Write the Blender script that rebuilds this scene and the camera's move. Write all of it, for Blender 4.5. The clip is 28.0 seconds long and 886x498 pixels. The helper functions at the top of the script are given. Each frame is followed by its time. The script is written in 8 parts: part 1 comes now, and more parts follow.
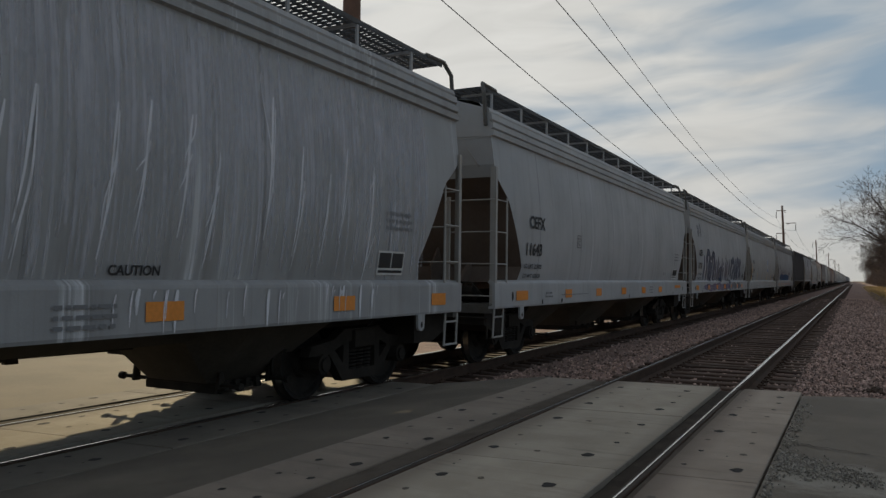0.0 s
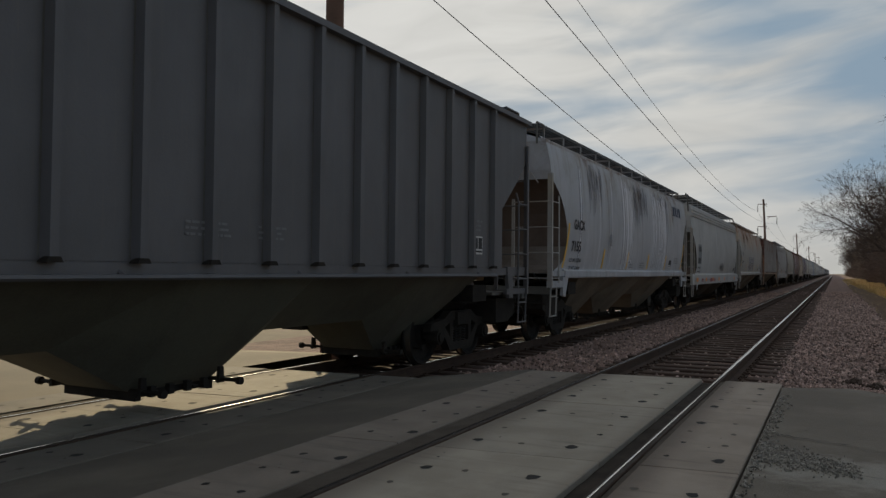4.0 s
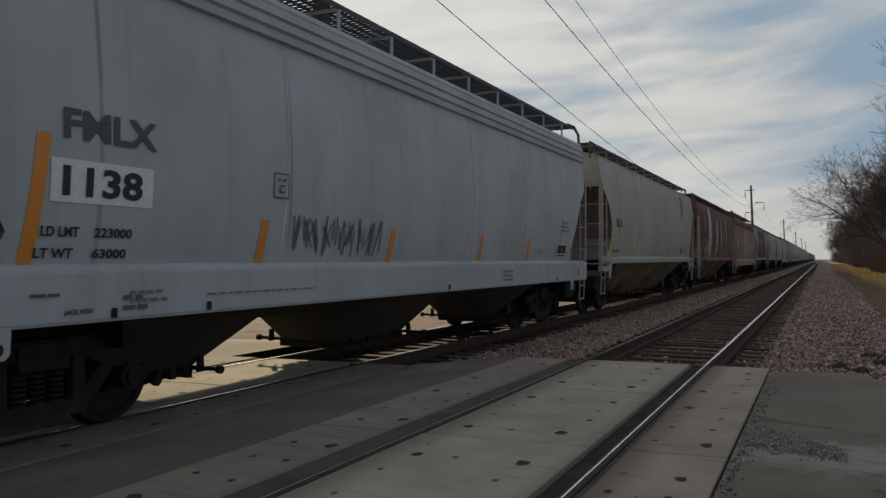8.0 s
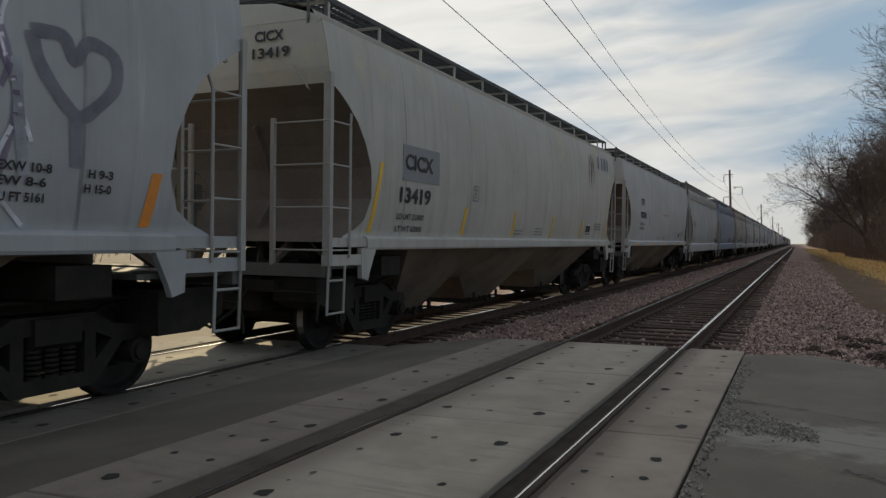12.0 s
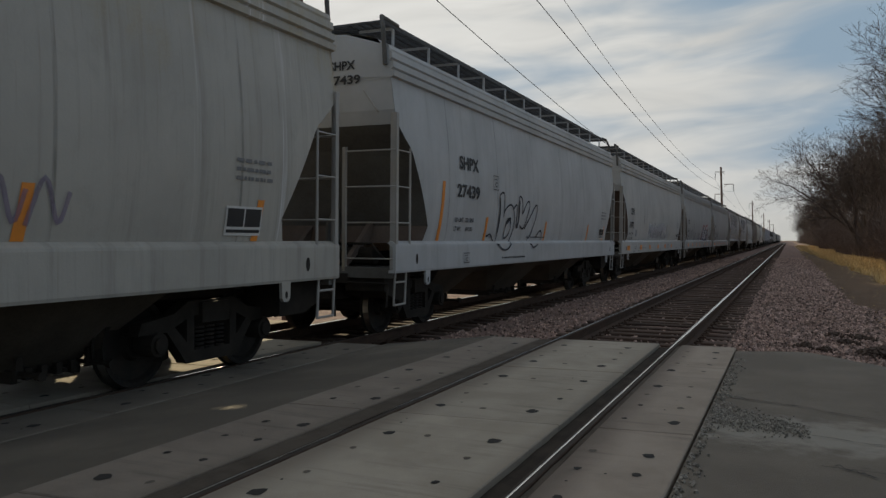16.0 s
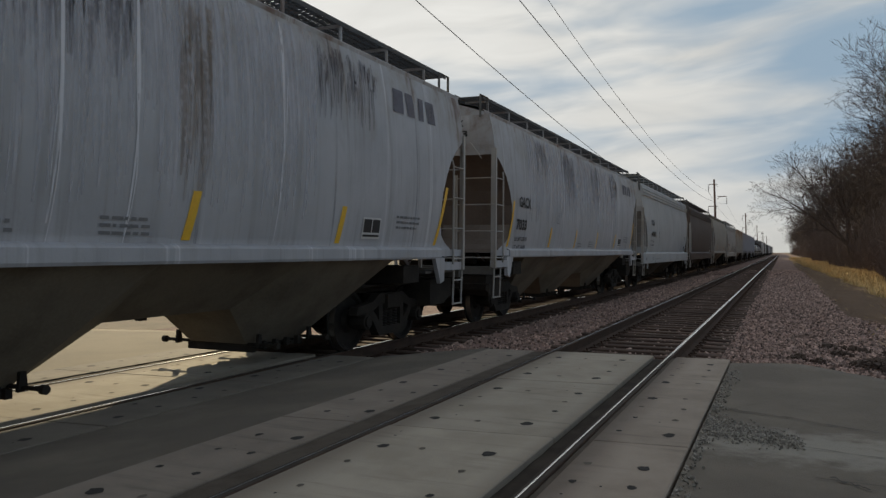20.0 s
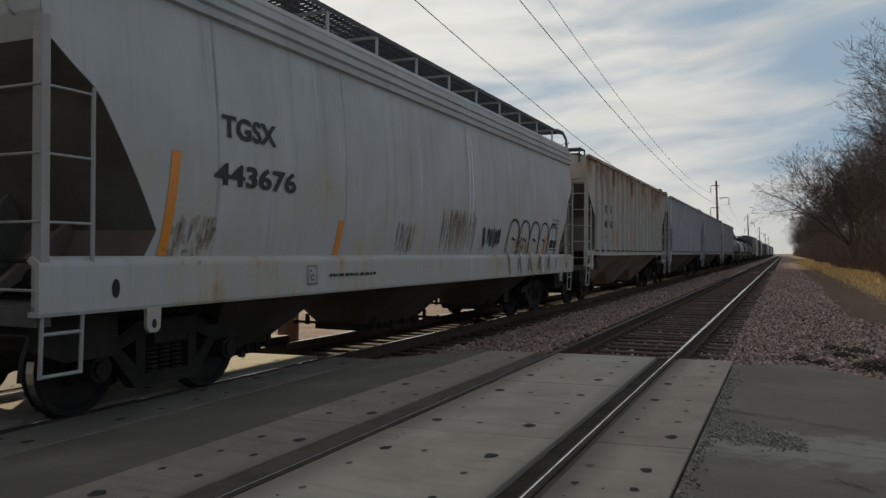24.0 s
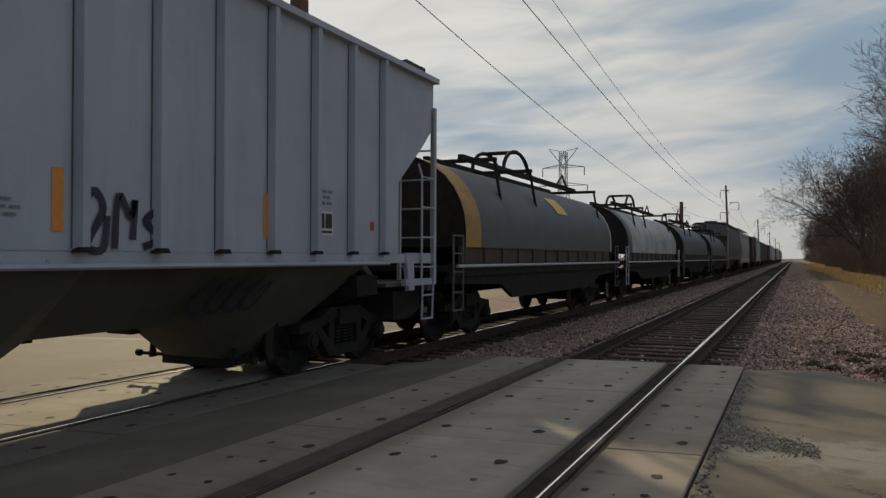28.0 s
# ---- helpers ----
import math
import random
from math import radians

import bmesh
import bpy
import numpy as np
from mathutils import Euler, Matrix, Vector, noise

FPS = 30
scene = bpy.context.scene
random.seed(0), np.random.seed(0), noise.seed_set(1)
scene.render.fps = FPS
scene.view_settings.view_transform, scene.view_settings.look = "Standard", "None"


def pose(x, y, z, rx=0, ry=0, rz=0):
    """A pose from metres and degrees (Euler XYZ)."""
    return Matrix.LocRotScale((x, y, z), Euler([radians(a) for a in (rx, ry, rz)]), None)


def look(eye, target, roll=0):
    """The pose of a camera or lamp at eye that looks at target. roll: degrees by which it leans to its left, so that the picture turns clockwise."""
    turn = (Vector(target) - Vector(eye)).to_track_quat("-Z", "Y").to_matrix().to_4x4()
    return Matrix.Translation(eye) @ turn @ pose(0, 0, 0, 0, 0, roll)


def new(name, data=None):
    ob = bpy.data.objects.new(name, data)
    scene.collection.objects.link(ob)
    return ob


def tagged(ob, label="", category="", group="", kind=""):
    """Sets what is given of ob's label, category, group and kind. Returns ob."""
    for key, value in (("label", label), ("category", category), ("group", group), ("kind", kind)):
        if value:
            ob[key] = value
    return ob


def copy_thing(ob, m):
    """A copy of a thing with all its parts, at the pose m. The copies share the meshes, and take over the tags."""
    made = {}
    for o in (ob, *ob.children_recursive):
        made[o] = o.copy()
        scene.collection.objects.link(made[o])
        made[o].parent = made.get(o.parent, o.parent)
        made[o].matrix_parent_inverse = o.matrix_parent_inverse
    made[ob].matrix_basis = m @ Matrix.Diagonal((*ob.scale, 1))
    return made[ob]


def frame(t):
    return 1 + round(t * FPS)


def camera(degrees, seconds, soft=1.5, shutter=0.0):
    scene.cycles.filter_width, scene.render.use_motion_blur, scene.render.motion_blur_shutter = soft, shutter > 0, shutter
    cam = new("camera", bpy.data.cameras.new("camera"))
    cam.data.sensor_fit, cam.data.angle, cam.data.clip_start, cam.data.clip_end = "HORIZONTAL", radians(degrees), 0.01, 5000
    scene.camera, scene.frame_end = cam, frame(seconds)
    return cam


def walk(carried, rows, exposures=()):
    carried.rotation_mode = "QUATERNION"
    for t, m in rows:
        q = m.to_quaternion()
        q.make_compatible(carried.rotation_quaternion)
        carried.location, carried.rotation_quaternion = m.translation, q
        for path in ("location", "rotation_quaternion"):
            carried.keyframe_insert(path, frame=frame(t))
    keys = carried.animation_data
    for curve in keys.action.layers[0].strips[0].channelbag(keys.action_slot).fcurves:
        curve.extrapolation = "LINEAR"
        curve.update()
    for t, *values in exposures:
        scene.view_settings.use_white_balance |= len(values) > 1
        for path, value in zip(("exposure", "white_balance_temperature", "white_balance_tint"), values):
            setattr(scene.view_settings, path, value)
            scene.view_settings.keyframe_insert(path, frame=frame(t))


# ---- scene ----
# ---------------------------------------------------------------- camera
EYE = (0.0, 0.0, 1.36)
# seconds, yaw, pitch, roll in degrees
PATH = (
    (0, 28.22, 2.00, -0.68),
    (0.5, 29.26, 1.64, -0.28),
    (1, 29.87, 1.51, -0.36),
    (1.5, 28.23, 1.77, -0.55),
    (2, 27.88, 2.11, -0.74),
    (2.5, 27.87, 1.86, -0.57),
    (4.5, 26.92, 1.49, -0.60),
    (5, 27.51, 1.27, -0.61),
    (5.5, 26.70, 1.10, -0.54),
    (6, 26.21, 0.92, -0.59),
    (6.5, 26.03, 1.09, -0.68),
    (7, 26.89, 0.88, -0.49),
    (7.5, 26.76, 0.70, -0.43),
    (8, 26.24, 0.62, -0.21),
    (8.5, 25.48, 0.62, -0.38),
    (9, 25.47, -0.09, -0.53),
    (9.5, 26.33, -0.98, -0.46),
    (10, 26.25, -1.61, -0.23),
    (10.5, 25.58, -1.63, -0.29),
    (11, 25.41, -1.47, -0.47),
    (11.5, 25.02, -1.15, -0.53),
    (12, 24.78, -0.75, -0.71),
    (12.5, 24.63, -0.43, -0.65),
    (13, 24.08, -0.61, -0.73),
    (13.5, 24.55, -0.77, -0.59),
    (15.5, 24.46, -0.72, -0.50),
    (16, 24.22, -0.88, -0.47),
    (16.5, 23.94, -0.89, -0.58),
    (17, 23.91, -0.70, -0.35),
    (17.5, 23.63, -0.75, -0.45),
    (18, 23.57, -0.64, -0.34),
    (18.5, 23.86, -0.29, -0.25),
    (19, 23.65, -0.14, -0.32),
    (19.5, 23.77, -0.07, -0.44),
    (20, 23.80, 0.03, -0.44),
    (20.5, 23.92, 0.16, -0.58),
    (21, 24.01, 0.47, -0.32),
    (21.5, 23.60, 0.66, -0.24),
    (23.5, 23.75, 0.45, -0.33),
    (24, 23.95, 0.16, -0.36),
    (24.5, 23.66, -0.11, -0.47),
    (25, 23.87, -0.02, -0.38),
    (25.5, 24.18, 0.15, -0.29),
    (26, 24.10, 0.68, -0.14),
    (26.5, 23.97, 0.86, -0.16),
    (27, 24.46, 0.96, -0.15),
    (27.5, 24.63, 0.94, -0.09),
    (28, 24.61, 0.59, -0.20),
)
# seconds, stops: the camera brightens its picture a little on the way
EXPOSURES = ((0, -0.45), (5, -0.5), (7, -0.40), (9, -0.46), (10, -0.24), (12, -0.16), (13, -0.30), (16, -0.38), (20, -0.25), (25, -0.28), (28, -0.46))
cam = camera(60.0, 28.0, soft=1.4, shutter=0.012)
walk(cam, [(t, pose(*EYE, 90 + p, r, y)) for t, y, p, r in PATH], exposures=EXPOSURES)

# ---------------------------------------------------------------- world, sun
SUN_EL, SUN_LEFT = radians(19.4), radians(41.0)   # elevation; angle left of the track's direction
sun_way = Vector((-math.sin(SUN_LEFT) * math.cos(SUN_EL), math.cos(SUN_LEFT) * math.cos(SUN_EL), math.sin(SUN_EL)))
world = bpy.data.worlds.new("sky")
scene.world = world
world.use_nodes = True


class G:
    """A short way to write node trees."""

    def __init__(self, tree):
        self.t, self.n, self.l = tree, tree.nodes, tree.links

    def add(self, kind, ins=None, op=""):
        nd = self.n.new(kind)
        if op:
            nd.operation = op
        for k, v in (ins or {}).items():
            sock = nd.inputs[k]
            if isinstance(v, bpy.types.NodeSocket):
                self.l.new(v, sock)
            else:
                sock.default_value = v
        return nd

    def math(self, op, a, b=0.0):
        return self.add("ShaderNodeMath", {0: a, 1: b}, op).outputs[0]

    def ramp(self, fac, a, b):
        nd = self.add("ShaderNodeMapRange", {0: fac, 1: a, 2: b, 3: 0.0, 4: 1.0})
        nd.interpolation_type = "SMOOTHSTEP"
        return nd.outputs[0]

    def mix(self, fac, a, b, blend="MIX"):
        nd = self.add("ShaderNodeMix")
        nd.data_type, nd.blend_type = "RGBA", blend
        for k, v in ((0, fac), (6, a), (7, b)):
            if isinstance(v, bpy.types.NodeSocket):
                self.l.new(v, nd.inputs[k])
            else:
                nd.inputs[k].default_value = v if k == 0 else (*v[:3], 1.0)
        return nd.outputs[2]

    def scaled(self, vec, s, off=(0, 0, 0)):
        return self.add("ShaderNodeMapping", {0: vec, 1: off, 3: s}).outputs[0]

    def noise(self, vec, scale, detail=4.0, rough=0.55, warp=0.0):
        return self.add("ShaderNodeTexNoise", {"Vector": vec, "Scale": scale, "Detail": detail, "Roughness": rough, "Distortion": warp}).outputs[0]


g = G(world.node_tree)
g.n.clear()
sky = g.add("ShaderNodeTexSky")
sky.sky_type, sky.sun_disc, sky.sun_elevation, sky.sun_rotation = "NISHITA", False, SUN_EL, -SUN_LEFT
sky.air_density, sky.dust_density, sky.ozone_density = 1.0, 1.6, 1.2
tc = g.add("ShaderNodeTexCoord").outputs["Generated"]
sep = g.add("ShaderNodeSeparateXYZ", {0: tc})
az = g.math("ARCTAN2", sep.outputs[0], sep.outputs[1])
el = g.math("ARCSINE", sep.outputs[2])
tilt = g.math("SUBTRACT", el, g.math("MULTIPLY", az, 0.09))
band = g.add("ShaderNodeCombineXYZ", {0: az, 1: tilt, 2: 0.0}).outputs[0]
streaks = g.noise(g.scaled(band, (2.5, 14.5, 1.0), (1.7, 0.35, 0)), 1.0, 4.0, 0.44, 0.7)
wisps = g.noise(g.scaled(band, (6.0, 24.0, 1.0), (4.2, 2.1, 0)), 1.0, 3.5, 0.5, 1.2)
big = g.noise(g.scaled(band, (1.0, 5.0, 1.0), (2.4, 1.25, 0)), 1.6, 3.0, 0.5, 0.4)
dot = g.add("ShaderNodeVectorMath", {0: tc, 1: tuple(sun_way)}, "DOT_PRODUCT").outputs["Value"]
halo = g.math("POWER", g.math("MAXIMUM", dot, 0.0), 9.0)
low = g.ramp(el, 0.15, 0.0)
high = g.ramp(el, 0.42, 0.75)
mass = g.math("ADD", g.math("MULTIPLY", streaks, 0.58), g.math("ADD", g.math("MULTIPLY", big, 0.50), g.math("MULTIPLY", wisps, 0.16)))
lift = g.math("ADD", g.math("MULTIPLY", low, 0.34), g.math("ADD", g.math("MULTIPLY", halo, 0.28), g.math("MULTIPLY", high, 0.12)))
cover = g.math("MULTIPLY", g.ramp(g.math("ADD", mass, lift), 0.575, 0.84), 0.94)
fwd = g.math("POWER", g.math("ADD", g.math("MULTIPLY", dot, 0.5), 0.5), 2.0)
bright = g.math("ADD", g.math("ADD", 1.9, g.math("MULTIPLY", wisps, 2.9)), g.math("ADD", g.math("MULTIPLY", fwd, 4.4), g.math("MULTIPLY", halo, 0.7)))
cloud = g.add("ShaderNodeVectorMath", {0: (1.0, 0.983, 0.928), "Scale": bright}, "SCALE").outputs[0]
clear = g.add("ShaderNodeVectorMath", {0: sky.outputs[0], "Scale": 1.7}, "SCALE").outputs[0]
clear = g.add("ShaderNodeVectorMath", {0: clear, 1: (3.0, 4.05, 5.1)}, "MINIMUM").outputs[0]
col = g.mix(cover, clear, cloud)
bg = g.add("ShaderNodeBackground", {"Color": col, "Strength": 0.117})
g.l.new(bg.outputs[0], g.add("ShaderNodeOutputWorld").inputs[0])

sun_data = bpy.data.lights.new("sun", "SUN")
sun_data.energy, sun_data.angle, sun_data.color = 4.1, radians(1.2), (1.0, 0.82, 0.52)
sun = new("sun", sun_data)
sun.matrix_world = look(sun_way * 50, (0, 0, 0))

# ---------------------------------------------------------------- materials


def material(name, metal=0.0):
    m = bpy.data.materials.new(name)
    m.use_nodes = True
    k = G(m.node_tree)
    b = k.n["Principled BSDF"]
    b.inputs["Metallic"].default_value = metal
    return m, k, b


def bumped(k, b, height, strength=0.3, dist=0.01):
    k.l.new(k.add("ShaderNodeBump", {"Height": height, "Strength": strength, "Distance": dist}).outputs[0], b.inputs["Normal"])


def stained(name, base, other, scale=3.0, fine=60.0, rough=0.8, bump=0.3, metal=0.0, lo=0.35, hi=0.7, dist=0.01, vary=0.0, gloss=0.5):
    """Two colours at a large scale, grain and relief at a small one."""
    m, k, b = material(name, metal)
    c = k.add("ShaderNodeTexCoord").outputs["Object"]
    n1, n2 = k.noise(c, scale, 5.0, 0.6), k.noise(c, fine, 3.0, 0.6)
    colr = k.mix(k.ramp(n1, lo, hi), base, other)
    colr = k.mix(0.35, colr, k.mix(n2, [x * 0.45 for x in base], [min(1, x * 1.6) for x in base]))
    if vary:
        rnd = k.add("ShaderNodeObjectInfo").outputs["Random"]
        isl = k.add("ShaderNodeNewGeometry").outputs["Random Per Island"]
        v = k.math("ADD", 1.0 - vary, k.math("MULTIPLY", k.math("FRACT", k.math("ADD", rnd, isl)), 2 * vary))
        colr = k.mix(1.0, colr, k.add("ShaderNodeCombineColor", {0: v, 1: v, 2: v}).outputs[0], "MULTIPLY")
    k.l.new(colr, b.inputs["Base Color"])
    b.inputs["Roughness"].default_value = rough
    b.inputs["Specular IOR Level"].default_value = gloss
    bumped(k, b, n2, bump, dist)
    return m


def plain(name, colr, rough=0.6, metal=0.0):
    m, k, b = material(name, metal)
    c = k.add("ShaderNodeTexCoord").outputs["Object"]
    n = k.noise(c, 25.0, 3.0)
    k.l.new(k.mix(n, [x * 0.8 for x in colr], [min(1, x * 1.15) for x in colr]), b.inputs["Base Color"])
    b.inputs["Roughness"].default_value = rough
    return m


def car_paint(name, base, rust=0.0, drips=0.0, grime=0.25, rust_col=(0.16, 0.055, 0.028), top=0.0, fringe=None):
    """Weathered paint of a car's side: mottling, dirt runs, rust from the top, spilled white runs."""
    m, k, b = material(name)
    base = [0.93 * x for x in base]
    c = k.add("ShaderNodeTexCoord").outputs["Object"]
    rnd = k.add("ShaderNodeObjectInfo").outputs["Random"]
    off = k.add("ShaderNodeCombineXYZ", {0: 0.0, 1: k.math("MULTIPLY", rnd, 37.0), 2: 0.0}).outputs[0]
    c2 = k.add("ShaderNodeVectorMath", {0: c, 1: off}, "ADD").outputs[0]
    z = k.add("ShaderNodeSeparateXYZ", {0: c}).outputs[2]
    patch = k.noise(c2, 0.75, 5.0, 0.6)
    run = k.noise(k.scaled(c2, (0.3, 3.2, 0.16)), 1.6, 6.0, 0.65)
    fine = k.noise(k.scaled(c2, (0.4, 11.0, 0.35)), 2.0, 4.0, 0.65)
    grain = k.noise(c2, 38.0, 3.0, 0.6)
    blot = k.noise(k.scaled(c2, (1.0, 1.0, 0.7)), 2.6, 6.0, 0.68, 0.4)
    smear = k.noise(k.scaled(c2, (0.6, 1.3, 0.32)), 1.1, 6.0, 0.6, 0.5)
    colr = k.mix(k.ramp(patch, 0.3, 0.75), base, [x * 0.80 for x in base])
    colr = k.mix(k.math("MULTIPLY", k.ramp(blot, 0.50, 0.72), 0.10 + 0.5 * grime), colr, [x * 0.66 + y for x, y in zip(base, (0.012, 0.008, 0.0))])
    colr = k.mix(k.math("MULTIPLY", k.ramp(smear, 0.52, 0.74), 0.30), colr, [min(0.8, x * 1.25 + 0.02) for x in base])
    colr = k.mix(k.math("MULTIPLY", k.ramp(run, 0.5, 0.78), grime), colr, (0.16, 0.145, 0.12))
    colr = k.mix(k.math("MULTIPLY", k.ramp(fine, 0.55, 0.8), grime * 0.8), colr, (0.20, 0.17, 0.13))
    if rust:
        hgt = k.math("MULTIPLY", k.math("SUBTRACT", k.ramp(z, 1.9, 4.5), 0.5), top)
        a = 0.72 - 0.5 * rust
        spread = k.math("ADD", k.math("ADD", k.math("MULTIPLY", patch, 0.48), k.math("MULTIPLY", run, 0.24)), k.math("ADD", k.math("MULTIPLY", blot, 0.28), hgt))
        mask = k.ramp(spread, a, a + 0.12)
        rc = k.mix(k.ramp(k.math("ADD", k.math("MULTIPLY", blot, 0.7), k.math("MULTIPLY", fine, 0.3)), 0.36, 0.66), rust_col, [min(1, x * 1.9) for x in rust_col])
        wide = k.ramp(spread, a - 0.10, a + 0.06)
        pale = k.mix(k.ramp(grain, 0.3, 0.7), [min(1, x * f) for x, f in zip(rust_col, (2.4, 3.0, 2.7))], [min(1, x * f) for x, f in zip(rust_col, (3.2, 4.4, 4.0))])
        colr = k.mix(k.math("MULTIPLY", wide, 0.42), colr, pale)
        if fringe:
            spots = k.noise(k.scaled(c2, (0.6, 1.0, 0.45)), 2.3, 5.0, 0.65)
            colr = k.mix(k.math("MULTIPLY", wide, k.math("MULTIPLY", k.ramp(spots, 0.38, 0.58), 0.9)), colr, fringe)
            mask = k.math("MULTIPLY", mask, k.math("SUBTRACT", 1.0, k.math("MULTIPLY", k.ramp(k.noise(k.scaled(c2, (0.6, 1.6, 0.5)), 3.1, 5.0, 0.7), 0.52, 0.70), 0.8)))
        colr = k.mix(mask, colr, rc)
    if drips:
        d1 = k.noise(k.scaled(c2, (0.3, 1.5, 0.05)), 1.5, 5.0, 0.75)
        d2 = k.noise(k.scaled(c2, (0.3, 14.0, 0.14)), 1.5, 4.0, 0.7)
        dm = k.math("MULTIPLY", k.ramp(d1, 0.62 - drips * 0.16, 0.76 - drips * 0.12), k.ramp(d2, 0.42, 0.58))
        colr = k.mix(k.math("MULTIPLY", dm, 0.92), colr, (0.72, 0.73, 0.75))
    k.l.new(colr, b.inputs["Base Color"])
    k.l.new(k.math("ADD", 0.40, k.math("MULTIPLY", run, 0.3)), b.inputs["Roughness"])
    b.inputs["Specular IOR Level"].default_value = 0.55
    bumped(k, b, k.math("ADD", grain, k.math("MULTIPLY", patch, 3.0)), 0.22, 0.006)
    return m


GREY = (0.435, 0.44, 0.445)
PAINT = dict(
    grey=car_paint("paint_grey", GREY, drips=0.25, grime=0.25),
    streaky=car_paint("paint_grey_streaked", (0.37, 0.37, 0.37), drips=0.6, grime=0.4),
    light=car_paint("paint_light_grey", (0.50, 0.50, 0.49), drips=0.15, grime=0.3, rust=0.04, top=-0.10, rust_col=(0.22, 0.15, 0.09)),
    white=car_paint("paint_white_grey", (0.49, 0.50, 0.505), grime=0.22),
    spilled=car_paint("paint_spilled", (0.46, 0.465, 0.49), rust=0.22, drips=0.40, grime=0.50, top=0.22, rust_col=(0.10, 0.062, 0.048)),
    rusttop=car_paint("paint_rust_top", (0.52, 0.51, 0.48), rust=0.30, drips=0.25, grime=0.35, top=0.26, rust_col=(0.20, 0.085, 0.04)),
    beige=car_paint("paint_beige", (0.45, 0.43, 0.385), rust=0.20, drips=0.25, grime=0.5, top=0.20, rust_col=(0.15, 0.095, 0.06)),
    rusty=car_paint("paint_heavy_rust", (0.53, 0.45, 0.36), rust=0.80, drips=0.10, grime=0.45, top=0.40, rust_col=(0.068, 0.022, 0.014), fringe=(0.34, 0.135, 0.055)),
    redstreak=car_paint("paint_red_streak", (0.44, 0.42, 0.40), rust=0.78, drips=0.30, grime=0.40, top=0.17, rust_col=(0.090, 0.028, 0.019)),
    tan=car_paint("paint_tan_rust", (0.42, 0.35, 0.28), rust=0.68, drips=0.3, grime=0.55, top=0.26, rust_col=(0.185, 0.106, 0.055)),
    yellowed=car_paint("paint_yellowed", (0.51, 0.49, 0.44), rust=0.18, grime=0.35, top=0.05, rust_col=(0.28, 0.19, 0.09)),
    blue=car_paint("paint_blue_grey", (0.28, 0.33, 0.42), grime=0.25),
    brown=car_paint("paint_brown", (0.085, 0.055, 0.045), grime=0.3),
    dark=car_paint("paint_dark_grey", (0.13, 0.125, 0.13), grime=0.3),
    feed=car_paint("paint_pale_blue", (0.47, 0.485, 0.54), grime=0.18),
    ribbed=car_paint("paint_ribbed_cream", (0.52, 0.50, 0.455), rust=0.30, grime=0.4, top=0.24, rust_col=(0.16, 0.08, 0.045)),
    sillrust=car_paint("paint_rust_at_sill", (0.50, 0.50, 0.495), drips=0.3, grime=0.3, rust=-0.05, top=-0.42, rust_col=(0.20, 0.115, 0.06)),
    ribpale=car_paint("paint_pale_posts", (0.50, 0.49, 0.47), rust=0.24, grime=0.45, top=0.12, rust_col=(0.10, 0.035, 0.022)),
    ladder=car_paint("paint_grimy_ladder", (0.40, 0.385, 0.36), rust=0.22, grime=0.65, top=0.0, rust_col=(0.17, 0.10, 0.06)),
    green=car_paint("paint_dull_green", (0.13, 0.16, 0.12), grime=0.4),
    coilgrey=car_paint("paint_coil_grey", (0.100, 0.097, 0.100), grime=0.35),
    coilwhite=car_paint("paint_coil_white", (0.58, 0.57, 0.55), rust=0.36, drips=0.4, grime=0.5, rust_col=(0.035, 0.03, 0.028)),
)
STEEL_DARK = stained("dark_grimy_steel", (0.024, 0.021, 0.018), (0.044, 0.037, 0.030), 4.0, 50.0, 0.75, gloss=0.12)
UNDER_TAN = stained("rusty_tan_bay", (0.215, 0.160, 0.118), (0.115, 0.078, 0.056), 0.9, 30.0, 0.7)
RUSTY_STAKE = stained("dark_rusty_stakes", (0.085, 0.058, 0.038), (0.045, 0.034, 0.026), 1.6, 30.0, 0.8)
UNDER_OLIVE = stained("dull_olive_bay", (0.105, 0.10, 0.072), (0.06, 0.052, 0.04), 1.2, 30.0, 0.7)
UNDER_DARK = stained("dark_hopper_bay", (0.085, 0.074, 0.060), (0.046, 0.040, 0.033), 1.2, 30.0, 0.8, gloss=0.12)
UNDER = stained("hopper_primer", (0.185, 0.158, 0.120), (0.085, 0.070, 0.054), 1.2, 30.0, 0.7, gloss=0.12)
END_BROWN = stained("rusty_end_sheet", (0.115, 0.082, 0.064), (0.165, 0.130, 0.108), 1.3, 25.0, 0.75)
END_TAN = stained("tan_grey_end_sheet", (0.19, 0.158, 0.132), (0.115, 0.09, 0.073), 1.3, 25.0, 0.7)
END_PALE = stained("pale_end_sheet", (0.30, 0.30, 0.295), (0.19, 0.185, 0.175), 1.3, 25.0, 0.7)
END_GREY = stained("grimy_end_sheet", (0.125, 0.12, 0.11), (0.065, 0.056, 0.046), 1.3, 25.0, 0.75)
GRATE = stained("galvanized_grating", (0.09, 0.09, 0.09), (0.05, 0.045, 0.04), 6.0, 60.0, 0.6, metal=0.3)
WHEEL = stained("wheel_steel", (0.022, 0.020, 0.018), (0.040, 0.033, 0.027), 5.0, 40.0, 0.6, metal=0.2, gloss=0.12)
TREAD = plain("polished_tread", (0.45, 0.44, 0.42), 0.3, 1.0)
RAIL_TOP = plain("polished_rail_head", (0.86, 0.85, 0.83), 0.13, 1.0)
RAIL_DULL = stained("dusty_rail_head", (0.065, 0.053, 0.044), (0.036, 0.030, 0.025), 6.0, 60.0, 0.8, gloss=0.12)
